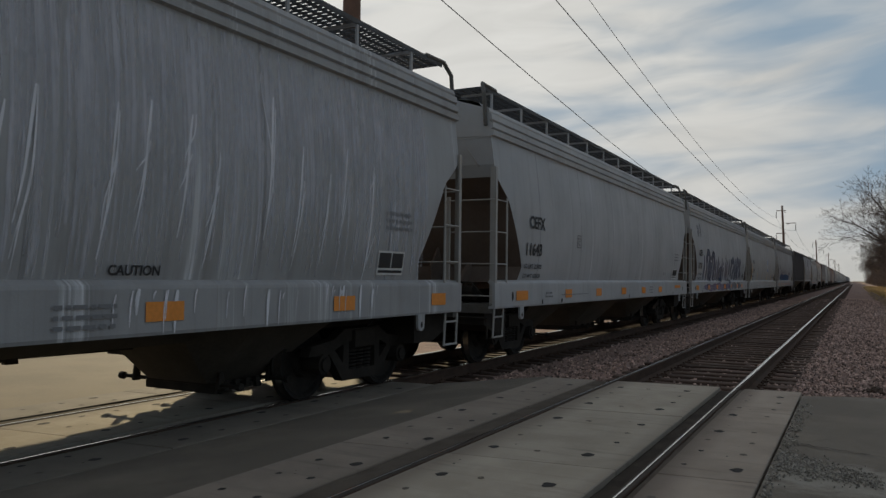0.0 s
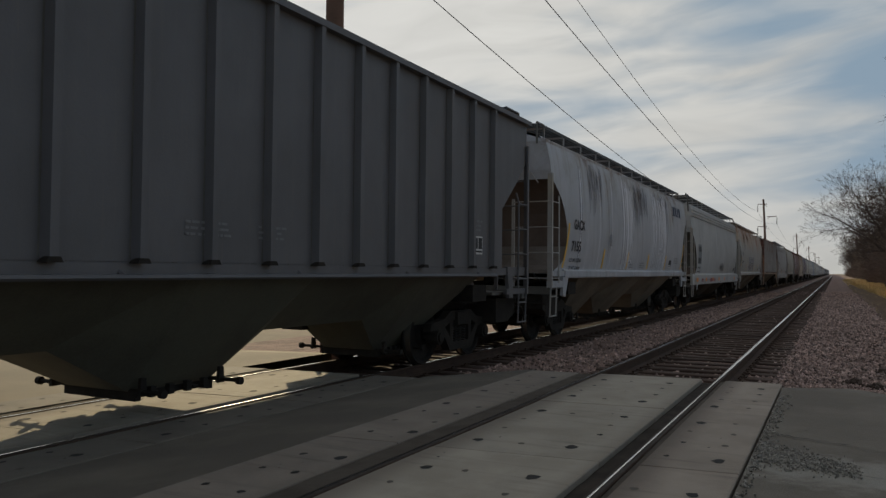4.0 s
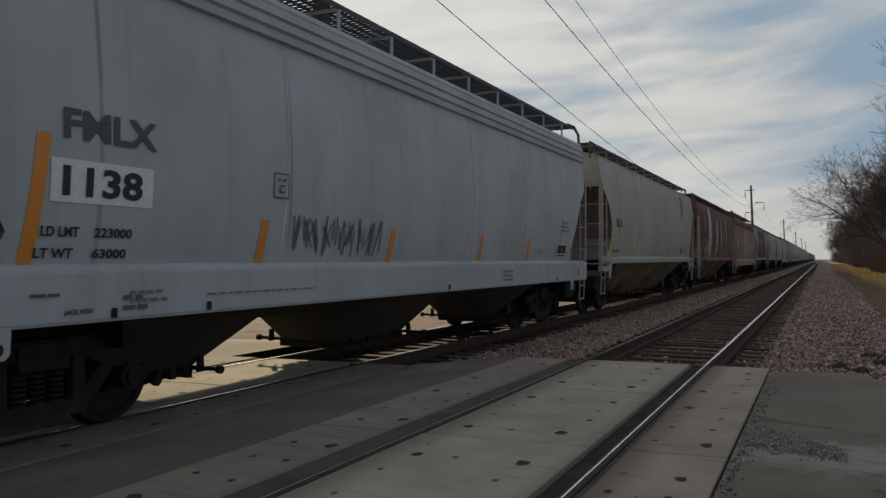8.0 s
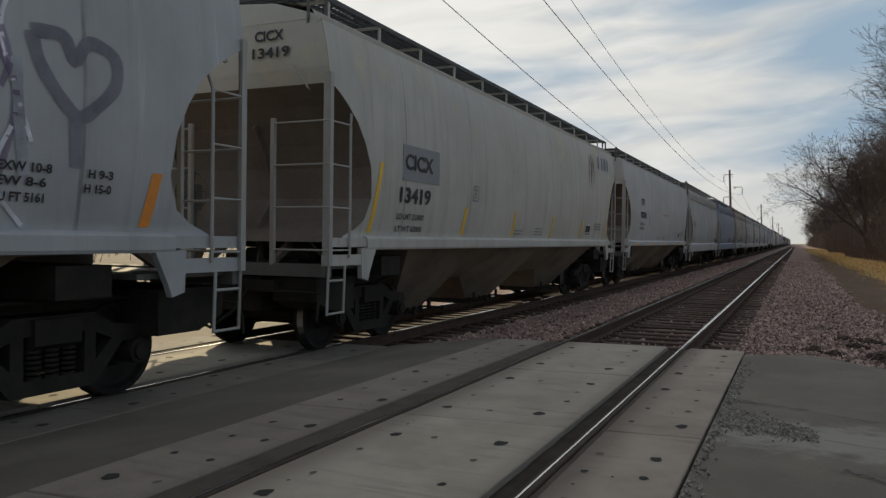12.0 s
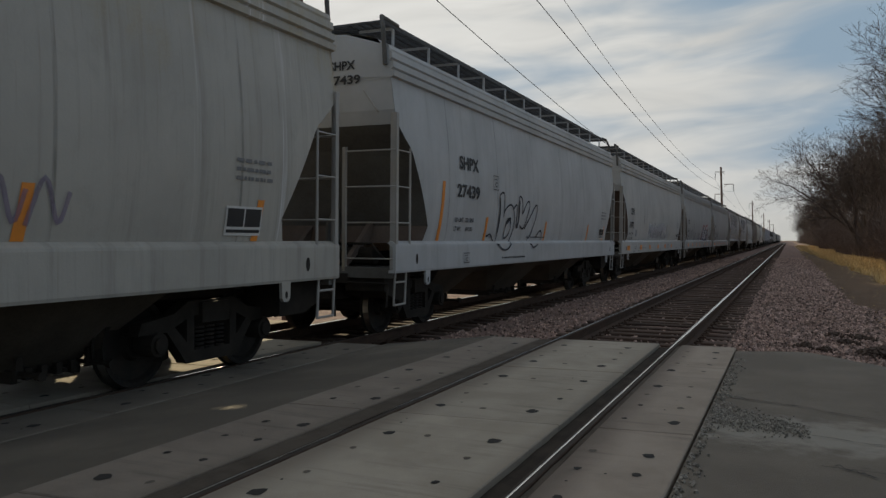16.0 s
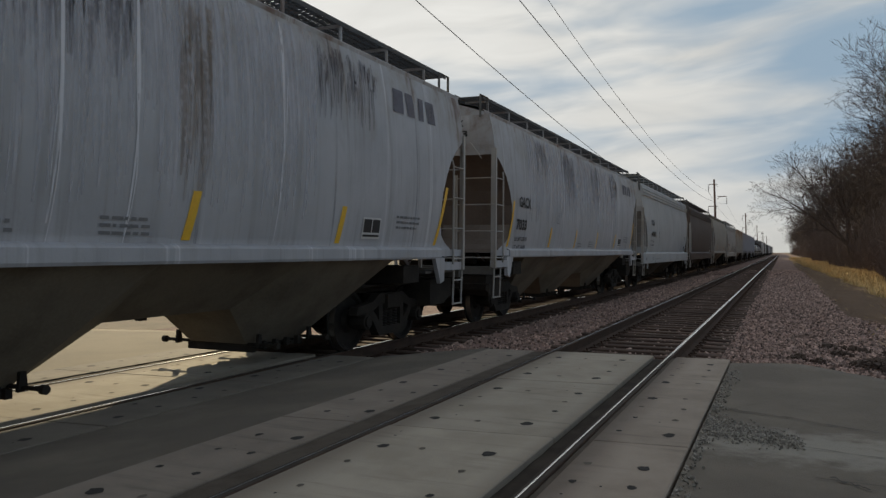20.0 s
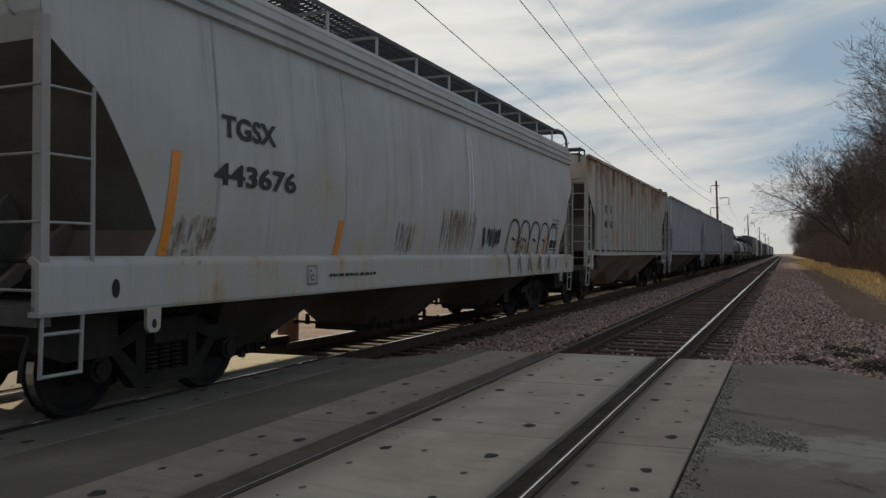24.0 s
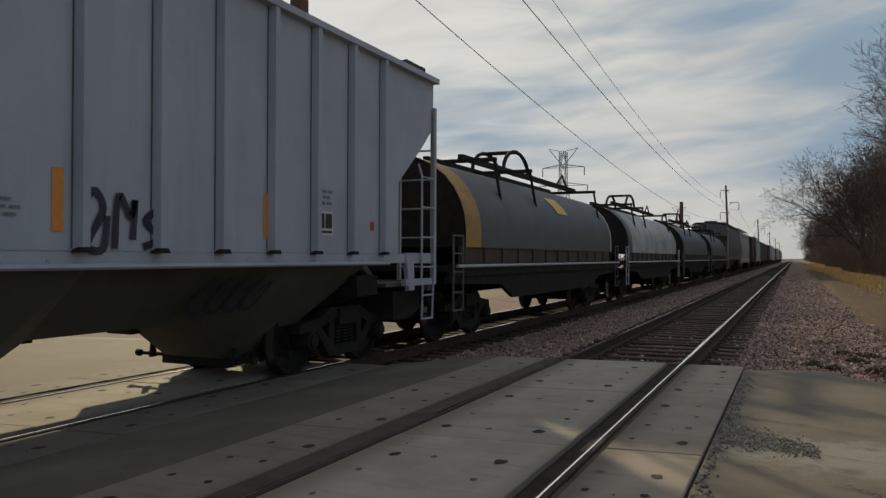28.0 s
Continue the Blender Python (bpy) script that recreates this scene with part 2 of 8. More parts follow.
RAIL_WEB = stained("rusty_rail_web", (0.085, 0.055, 0.04), (0.05, 0.035, 0.028), 5.0, 60.0, 0.85, gloss=0.12)
BLACK = plain("black_lettering", (0.02, 0.02, 0.022), 0.6)
INK = plain("faded_lettering", (0.10, 0.10, 0.105), 0.7)
FAINT = plain("faint_stencil", (0.19, 0.19, 0.195), 0.7)
WHITE = plain("white_lettering", (0.62, 0.62, 0.60), 0.6)
ORANGE = plain("orange_reflector", (0.75, 0.26, 0.035), 0.45)
BAND = stained("faded_yellow_band", (0.44, 0.235, 0.055), (0.28, 0.145, 0.04), 2.0, 30.0, 0.6)
YELLOW = plain("yellow_reflector", (0.78, 0.46, 0.035), 0.45)
RED = plain("red_marking", (0.45, 0.05, 0.04), 0.6)
PATCH = plain("grey_patch", (0.25, 0.26, 0.27), 0.7)
BLUEDECAL = plain("blue_decal", (0.03, 0.19, 0.50), 0.5)


def runny(name, colr, lo, hi, dens):
    """Thin dried runs that let the paint show through in streaks."""
    m, k, b = material(name)
    c = k.add("ShaderNodeTexCoord").outputs["Object"]
    streak = k.noise(k.scaled(c, (0.3, 9.0, 0.30)), 2.0, 5.0, 0.62, 0.3)
    patchy = k.noise(k.scaled(c, (0.5, 1.4, 0.8)), 1.6, 4.0, 0.6)
    b.inputs["Base Color"].default_value = (*colr, 1.0)
    b.inputs["Roughness"].default_value = 0.8
    fac = k.math("MULTIPLY", k.ramp(k.math("ADD", k.math("MULTIPLY", streak, 0.7), k.math("MULTIPLY", patchy, 0.3)), lo, hi), dens)
    k.l.new(fac, b.inputs["Alpha"])
    return m


RUN = runny("cement_run", (0.72, 0.72, 0.75), 0.26, 0.50, 0.95)
HAZE = runny("thin_cement_film", (0.60, 0.60, 0.64), 0.36, 0.66, 0.72)
RUSTRUN = runny("rust_run", (0.26, 0.17, 0.085), 0.32, 0.64, 0.38)
SEAM = runny("sooty_weld_seam", (0.075, 0.075, 0.07), 0.38, 0.70, 0.42)
SOOT = runny("soot_smudge", (0.085, 0.07, 0.085), 0.30, 0.66, 0.34)


def spray(name, colr, cover=0.96, rough=0.7):
    """Weathered spray paint, thin in patches."""
    m, k, b = material(name)
    c = k.add("ShaderNodeTexCoord").outputs["Object"]
    n1, n2 = k.noise(c, 2.4, 6.0, 0.65), k.noise(c, 30.0, 3.0, 0.6)
    k.l.new(k.mix(k.ramp(n1, 0.34, 0.66), [x * 0.72 for x in colr], [min(1, x * 1.2) for x in colr]), b.inputs["Base Color"])
    b.inputs["Roughness"].default_value = rough
    thin = k.ramp(k.math("ADD", k.math("MULTIPLY", n1, 0.65), k.math("MULTIPLY", n2, 0.35)), 0.24, 0.46)
    k.l.new(k.math("MULTIPLY", thin, cover), b.inputs["Alpha"])
    return m


SPRAY = dict(black=spray("spray_black", (0.03, 0.03, 0.04), 0.95), purple=spray("spray_purple", (0.125, 0.082, 0.128), 0.99), salmon=spray("spray_salmon", (0.49, 0.335, 0.29), 0.99),
             blue=spray("spray_blue", (0.04, 0.16, 0.36), 0.7), grey=spray("spray_grey", (0.20, 0.20, 0.23), 0.75),
             cyan=spray("spray_cyan", (0.12, 0.40, 0.50)), white=spray("spray_white", (0.72, 0.70, 0.74)), lilac=spray("spray_lilac", (0.20, 0.15, 0.25), 0.55), silver=spray("spray_silver", (0.36, 0.37, 0.40), 0.85),
             soft=spray("spray_soft_grey", (0.12, 0.12, 0.14), 0.8), navy=spray("spray_navy", (0.03, 0.045, 0.09), 0.9), plum=spray("spray_plum", (0.15, 0.105, 0.16), 0.46), red=spray("spray_red", (0.34, 0.04, 0.05), 0.85), slate=spray("spray_slate", (0.15, 0.145, 0.175), 0.85))
WHITE_PANEL = plain("white_panel", (0.78, 0.78, 0.78), 0.6)


def crossing_concrete(name, base, other, dust):
    """Worn concrete: blotches, fine grain, tyre smears across and brown brake dust beside the rails."""
    m, k, b = material(name)
    c = k.add("ShaderNodeTexCoord").outputs["Object"]
    rnd = k.add("ShaderNodeObjectInfo").outputs["Random"]
    blot, fine = k.noise(c, 1.5, 6.0, 0.62), k.noise(c, 95.0, 3.0, 0.6)
    smear = k.noise(k.scaled(c, (0.5, 5.0, 1.0), (3, 1, 0)), 1.4, 5.0, 0.65)
    colr = k.mix(k.ramp(blot, 0.34, 0.68), base, other)
    colr = k.mix(0.3, colr, k.mix(fine, [x * 0.5 for x in base], [x * 1.5 for x in base]))
    colr = k.mix(k.math("MULTIPLY", k.ramp(smear, 0.52, 0.74), 0.45), colr, [x * 0.45 for x in other])
    side = k.math("ABSOLUTE", k.math("SUBTRACT", k.math("ABSOLUTE", k.add("ShaderNodeSeparateXYZ", {0: c}).outputs[0]), 0.75))
    near = k.ramp(k.math("ADD", side, k.math("MULTIPLY", k.math("SUBTRACT", blot, 0.5), 0.35)), 0.36, 0.06)
    colr = k.mix(k.math("MULTIPLY", near, dust), colr, (0.105, 0.078, 0.058))
    v = k.math("ADD", 0.90, k.math("MULTIPLY", rnd, 0.20))
    colr = k.mix(1.0, colr, k.add("ShaderNodeCombineColor", {0: v, 1: v, 2: v}).outputs[0], "MULTIPLY")
    k.l.new(colr, b.inputs["Base Color"])
    b.inputs["Roughness"].default_value = 0.85
    bumped(k, b, k.math("ADD", fine, k.math("MULTIPLY", blot, 2.0)), 0.35, 0.008)
    return m


CONCRETE = crossing_concrete("worn_concrete", (0.395, 0.345, 0.272), (0.275, 0.236, 0.178), 0.60)
CONCRETE_DUSTY = crossing_concrete("dusty_concrete", (0.245, 0.205, 0.163), (0.165, 0.135, 0.108), 0.75)
CONCRETE_BROWN = crossing_concrete("brown_dusted_concrete", (0.365, 0.300, 0.235), (0.245, 0.197, 0.150), 0.80)
CONCRETE_DARK = stained("dark_concrete", (0.178, 0.154, 0.122), (0.104, 0.089, 0.071), 1.6, 90.0, 0.85, 0.35, vary=0.10)
ASPHALT = stained("old_asphalt", (0.112, 0.096, 0.074), (0.215, 0.184, 0.141), 0.9, 130.0, 0.9, 0.6, lo=0.40, hi=0.78)


def scuffed_asphalt(name, base, other, spot):
    """Old asphalt with a pale dusty scuff round the broken strip and darker tar patches."""
    m, k, b = material(name)
    c = k.add("ShaderNodeTexCoord").outputs["Object"]
    n1, n2, n3 = k.noise(c, 0.9, 6.0, 0.62), k.noise(c, 130.0, 3.0, 0.6), k.noise(c, 5.0, 6.0, 0.65)
    colr = k.mix(k.ramp(n1, 0.38, 0.72), base, other)
    colr = k.mix(0.4, colr, k.mix(n2, [x * 0.4 for x in base], [x * 1.7 for x in base]))
    d = k.add("ShaderNodeMapping", {0: c, 1: (-spot[0] / 1.5, -spot[1] / 0.55, 0.0), 3: (1 / 1.5, 1 / 0.55, 0.0)}).outputs[0]
    far_off = k.add("ShaderNodeVectorMath", {0: d}, "LENGTH").outputs["Value"]
    dust = k.ramp(k.math("ADD", far_off, k.math("MULTIPLY", k.math("SUBTRACT", n3, 0.5), 2.2)), 1.15, 0.35)
    colr = k.mix(k.math("MULTIPLY", dust, 0.75), colr, (0.33, 0.305, 0.255))
    colr = k.mix(k.math("MULTIPLY", k.ramp(n3, 0.60, 0.78), 0.5), colr, [x * 0.45 for x in base])
    k.l.new(colr, b.inputs["Base Color"])
    b.inputs["Roughness"].default_value = 0.92
    bumped(k, b, k.math("ADD", n2, n3), 0.6, 0.012)
    return m


ASPHALT_EAST = scuffed_asphalt("scuffed_asphalt", (0.145, 0.122, 0.094), (0.225, 0.193, 0.149), (0.20, 6.02))
# black for the shade inside holes and cracks modelled without depth
DEPTH_SHADE = plain("flat_depth_shade", (0.022, 0.019, 0.016), 0.9)
POCKET_FILLED = stained("dirt_filled_pocket", (0.125, 0.105, 0.082), (0.075, 0.062, 0.05), 20.0, 90.0, 0.95)
FILLER = stained("dusty_rubber_filler", (0.105, 0.088, 0.070), (0.062, 0.050, 0.040), 3.0, 60.0, 0.9, gloss=0.12)
EARTH = stained("dark_leafy_earth", (0.130, 0.076, 0.038), (0.070, 0.039, 0.019), 1.3, 40.0, 0.95, 0.8, dist=0.03)
RUBBER = stained("flangeway_rubber", (0.034, 0.028, 0.022), (0.07, 0.056, 0.044), 4.0, 60.0, 0.9, gloss=0.12)
TIE = stained("creosoted_timber", (0.075, 0.05, 0.038), (0.125, 0.092, 0.075), 4.0, 50.0, 0.9, 0.5, vary=0.3, gloss=0.12)
BALLAST = stained("pink_ballast_bed", (0.27, 0.175, 0.140), (0.115, 0.076, 0.062), 1.5, 22.0, 0.95, 1.0, dist=0.05)
STONE = stained("ballast_stone", (0.42, 0.295, 0.24), (0.17, 0.115, 0.095), 9.0, 60.0, 0.9, 0.4, vary=0.75)
CRUMB = stained("asphalt_crumb", (0.30, 0.27, 0.225), (0.17, 0.15, 0.125), 9.0, 60.0, 0.9, 0.4, vary=0.4)
SOIL = stained("dry_soil", (0.22, 0.175, 0.12), (0.14, 0.11, 0.075), 0.5, 12.0, 0.95, 0.6, dist=0.04)
STRAW = stained("dry_grass", (0.58, 0.42, 0.19), (0.42, 0.29, 0.12), 1.2, 20.0, 0.85, 0.2, vary=0.3)
BARK = stained("grey_brown_bark", (0.085, 0.066, 0.052), (0.05, 0.038, 0.031), 3.0, 30.0, 0.9, 0.5, vary=0.2)
TWIG = stained("brown_twigs", (0.085, 0.060, 0.048), (0.05, 0.035, 0.030), 1.0, 10.0, 0.9, 0.1, vary=0.3)
BRUSH = stained("brown_brush", (0.125, 0.085, 0.065), (0.075, 0.052, 0.042), 0.6, 10.0, 0.9, 0.1, vary=0.3)
POLEWOOD = stained("weathered_pole_wood", (0.16, 0.095, 0.07), (0.10, 0.065, 0.05), 2.0, 30.0, 0.9, 0.4)
WIRE = plain("dark_wire", (0.05, 0.05, 0.055), 0.5, 0.5)
GALV = plain("tower_steel", (0.22, 0.22, 0.22), 0.5, 0.6)
DIRT = stained("dark_wet_dirt", (0.095, 0.064, 0.046), (0.055, 0.038, 0.029), 3.0, 40.0, 0.9, 0.6)
ROADFAR = stained("sunlit_road", (0.185, 0.152, 0.103), (0.120, 0.098, 0.068), 0.6, 60.0, 0.9, 0.3)

# ---------------------------------------------------------------- mesh helpers


def finish(name, bm, mat, parent=None, label="", smooth=False):
    me = bpy.data.meshes.new(name)
    bm.to_mesh(me)
    bm.free()
    me.materials.append(mat)
    if smooth:
        me.polygons.foreach_set("use_smooth", [True] * len(me.polygons))
    ob = new(name, me)
    if parent:
        ob.parent = parent
    if label:
        ob["label"] = label
    return ob


def part(name, bm, mat, parent, label="", smooth=False):
    return finish(name, bm, mat, parent, label, smooth)


def box(bm, x0, x1, y0, y1, z0, z1):
    v = [bm.verts.new(p) for p in ((x0, y0, z0), (x1, y0, z0), (x1, y1, z0), (x0, y1, z0), (x0, y0, z1), (x1, y0, z1), (x1, y1, z1), (x0, y1, z1))]
    for f in ((0, 3, 2, 1), (4, 5, 6, 7), (0, 1, 5, 4), (1, 2, 6, 5), (2, 3, 7, 6), (3, 0, 4, 7)):
        bm.faces.new([v[i] for i in f])
    return v


def tube(bm, p, q, r, n=6, r2=None, caps=True):
    p, q = Vector(p), Vector(q)
    d = (q - p).normalized()
    a = d.orthogonal().normalized()
    b = d.cross(a)
    r2 = r if r2 is None else r2
    lo, hi = [], []
    for i in range(n):
        w = a * math.cos(2 * math.pi * i / n) + b * math.sin(2 * math.pi * i / n)
        lo.append(bm.verts.new(p + w * r))
        hi.append(bm.verts.new(q + w * r2))
    for i in range(n):
        j = (i + 1) % n
        bm.faces.new((lo[i], lo[j], hi[j], hi[i]))
    if caps:
        bm.faces.new(lo[::-1])
        bm.faces.new(hi)


def chain(bm, pts, r, n=6):
    """One bent pipe through the points."""
    pts = [Vector(p) for p in pts]
    rings = []
    a = (pts[1] - pts[0]).orthogonal().normalized()
    for i, p in enumerate(pts):
        d = (pts[min(i + 1, len(pts) - 1)] - pts[max(i - 1, 0)]).normalized()
        a = (a - d * a.dot(d)).normalized()
        b = d.cross(a)
        rings.append([bm.verts.new(p + (a * math.cos(2 * math.pi * k / n) + b * math.sin(2 * math.pi * k / n)) * r) for k in range(n)])
    for lo, hi in zip(rings, rings[1:]):
        for k in range(n):
            j = (k + 1) % n
            bm.faces.new((lo[k], lo[j], hi[j], hi[k]))
    bm.faces.new(rings[0][::-1])
    bm.faces.new(rings[-1])


def prism(bm, poly, x0, x1, axis="x"):
    """A polygon pushed along an axis: (y, z) along x, (x, z) along y, or (x, y) along z."""
    def at(p, w):
        return {"x": (w, p[0], p[1]), "y": (p[0], w, p[1]), "z": (p[0], p[1], w)}[axis]
    a, b = [bm.verts.new(at(p, x0)) for p in poly], [bm.verts.new(at(p, x1)) for p in poly]
    n = len(poly)
    for i in range(n):
        j = (i + 1) % n
        bm.faces.new((a[i], a[j], b[j], b[i]))
    bm.faces.new(a[::-1])
    bm.faces.new(b)


def grid(bm, rows):
    """Quads between rows of points."""
    vs = [[bm.verts.new(p) for p in r] for r in rows]
    for a, b in zip(vs, vs[1:]):
        for i in range(len(a) - 1):
            bm.faces.new((a[i], a[i + 1], b[i + 1], b[i]))
    return vs


def oriented(bm):
    bmesh.ops.recalc_face_normals(bm, faces=bm.faces)
    return bm


def top_level(name, label, category, group="", kind=""):
    ob = new(name)
    ob.empty_display_size = 0.2
    return tagged(ob, label, category, group, kind)

# ---------------------------------------------------------------- ground, road, tracks
NEAR_X, TRAIN_X, TRAIN_Z = -2.07, -6.85, -0.20     # track centres; rail tops at 0 and at TRAIN_Z
GAUGE = 0.752                                       # half the distance of the rail heads
ROAD_END = 10.05                                    # the crossing's far end along the tracks


def road_end(x):
    return ROAD_END + 0.13 * (x + 2.9)


def sheet(name, xs, ys, height, mat, label, category):
    bm = bmesh.new()
    grid(bm, [[(x, y, height(x, y)) for x in xs] for y in ys])
    ob = finish(name, oriented(bm), mat)
    return tagged(ob, label, category, kind="structure")


def bed(x, y):
    """Height of the ballast: shoulders, tie level in the tracks, a trough between them."""
    pts = ((-16, -0.95), (-10.4, -0.85), (-8.7, -0.42), (-5.2, -0.42), (-4.6, -0.40), (-3.7, -0.215), (-0.5, -0.215), (0.6, -0.23), (2.2, -0.33), (3.2, -0.38), (7, -0.42))
    for (a, za), (b, zb) in zip(pts, pts[1:]):
        if a <= x <= b:
            return za + (zb - za) * (x - a) / (b - a)
    return pts[0][1] if x < pts[0][0] else pts[-1][1]


far = [-900, -400, -150, -60, -20, 0, 20, 60, 150, 400, 1000, 2600]
sheet("ground", [-2500, -900, -300, -100, -40, -16, 7, 40, 100, 300, 900, 2500], far, lambda x, y: -1.0 if x <= -16 else -0.45, SOIL, "dry brown open ground reaching the horizon", "ground")
ys = [10.0 + 0.6 * i for i in range(40)] + [36 + 5 * i for i in range(25)] + [180, 260, 400, 700, 1300]
sheet("ballast_bed", [-16, -10.4, -8.7, -7.6, -6.85, -5.2, -4.6, -3.7, -2.9, -2.07, -1.3, -0.5, 0.6, 1.4, 2.2, 3.2, 4.4, 7],
      ys, lambda x, y: bed(x, y) + 0.03 * noise.noise((x * 1.7, y * 0.9, 0)), BALLAST, "pinkish crushed stone bed under both tracks", "ballast")
sheet("ballast_bed_south", [-16, -10.4, -8.7, -5.2, -4.6, -3.7, -0.5, 0.6, 2.2, 3.2, 7], [-600, -200, -60, -14, -9], bed, BALLAST, "pinkish crushed stone bed behind the crossing", "ballast")

# road surface in strips beside and between the tracks
LOW = -9.0


def east_edge(x):
    """Where the worn asphalt gives way to stones east of the panels."""
    return 10.08 + 0.5 * (x + 0.56) - 1.45 * max(0.0, x - 0.20) + 0.75 * max(0.0, x - 1.6) + 0.2 * max(0.0, x - 3.2)


def road_strip(name, x0, z0, x1, z1, mat, label, end=0.0, nx=8, rough=0.006):
    bm = bmesh.new()
    ny = 60
    rows = []
    for j in range(ny + 1):
        row = []
        for i in range(nx + 1):
            u = i / nx
            x = x0 + (x1 - x0) * u
            y1 = east_edge(x) + 0.06 * noise.noise((x * 5.0, 8.0, 0)) if name == "road_east" else road_end(x) + end + 0.10 * noise.noise((x * 2.3, 4.0, 0))
            y = LOW + (y1 - LOW) * j / ny
            row.append((x, y, z0 + (z1 - z0) * u + rough * noise.noise((x * 1.1, y * 0.8, 3))))
        rows.append(row)
    vs = grid(bm, rows)
    edge = vs[-1]
    low = [bm.verts.new((v.co.x, v.co.y + 0.06, v.co.z - 0.5)) for v in edge]
    for i in range(len(edge) - 1):
        bm.faces.new((edge[i], edge[i + 1], low[i + 1], low[i]))
    return tagged(finish(name, oriented(bm), mat, smooth=True), label, "road", kind="structure")


road_strip("road_between_tracks", -5.36, TRAIN_Z - 0.012, -3.70, -0.012, ASPHALT, "dark patched asphalt between the two tracks", end=0.2)
road_strip("road_east", -0.56, -0.012, 8.0, -0.10, ASPHALT_EAST, "worn dark asphalt approach with a ragged edge", nx=60)
road_strip("road_west", -26.0, -0.55, -8.36, TRAIN_Z - 0.012, ROADFAR, "pale sunlit road surface beyond the train", end=2.5, nx=14)

# broken asphalt: gravel-filled pothole strip, cracks, pale scuffed patch
rs = random.Random(5)
bm = bmesh.new()


def pebble(bm, x, y, z, s, rnd):
    """A rough stone of eight corners."""
    c = Vector((x, y, z))
    m = Euler((rnd.random() * 6, rnd.random() * 6, rnd.random() * 6)).to_matrix()
    v = []
    for a in (-1, 1):
        for b in (-1, 1):
            for d in (-1, 1):
                k = s * (0.55 + 0.5 * rnd.random())
                v.append(bm.verts.new(c + m @ Vector((a * k * 0.62, b * k * 0.5, d * k * 0.42))))
    for f in ((0, 1, 3, 2), (4, 6, 7, 5), (0, 4, 5, 1), (2, 3, 7, 6), (0, 2, 6, 4), (1, 5, 7, 3)):
        bm.faces.new([v[i] for i in f])


def pebbles(name, spots, mat, label, kind="stuff"):
    bm = bmesh.new()
    r = random.Random(len(spots))
    for x, y, z, s in spots:
        pebble(bm, x, y, z, s, r)
    return tagged(finish(name, bm, mat), label, "stones", kind=kind)


crumbs = []
for i in range(1500):
    u = rs.random() ** 1.5
    x = -0.54 + 0.66 * u + 0.05 * rs.random()
    y = 6.34 - 0.25 * u + rs.gauss(0, 0.19 * (1.1 - 0.6 * u))
    crumbs.append((x, y, -0.012 - 0.009 * x + 0.004, 0.006 + 0.013 * rs.random() ** 2))
for i in range(500):
    y = rs.uniform(2.0, 9.4)
    crumbs.append((-0.55 + abs(rs.gauss(0, 0.05)), y, -0.006, 0.008 + 0.014 * rs.random()))
pebbles("asphalt_crumbs", crumbs, CRUMB, "loose grey crumbs of broken asphalt beside the panels")
bm = bmesh.new()
for x0, y0, x1, y1, w in ((-0.41, 7.10, 0.10, 6.96, 0.022), (0.0, 6.99, 1.6, 6.30, 0.016), (-0.5, 6.95, -0.2, 7.46, 0.010), (0.28, 5.25, 0.5, 5.06, 0.02), (-0.4, 6.05, 1.6, 5.75, 0.010), (0.2, 5.2, 2.6, 4.9, 0.008)):
    n = 26
    a, b = [], []
    for i in range(n + 1):
        u = i / n
        x, y = x0 + (x1 - x0) * u, y0 + (y1 - y0) * u + 0.05 * noise.noise((x0 + u * 9, y0, 1)) + 0.02 * noise.noise((u * 40, y0, 4))
        ww = 0.5 * w * (0.25 + abs(noise.noise((u * 11, x0, 2))) * 2.4)
        z = -0.012 - 0.0103 * (x + 0.56) + 0.010
        a.append((x, y - ww, z))
        b.append((x, y + ww, z))
    grid(bm, [a, b])
tagged(finish("road_cracks", bm, DEPTH_SHADE), "dark cracks in the worn asphalt", "crack", kind="structure")


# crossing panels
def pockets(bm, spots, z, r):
    """Uneven bolt holes as flat black discs, their inner shade put into the colour."""
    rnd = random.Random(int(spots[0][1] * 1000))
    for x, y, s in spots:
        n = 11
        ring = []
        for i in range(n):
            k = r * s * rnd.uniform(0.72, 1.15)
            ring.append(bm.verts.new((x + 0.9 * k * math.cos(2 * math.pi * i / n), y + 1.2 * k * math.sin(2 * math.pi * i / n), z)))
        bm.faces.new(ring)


HOLE_ROWS = (0.60, 1.07, 1.55, 2.03)


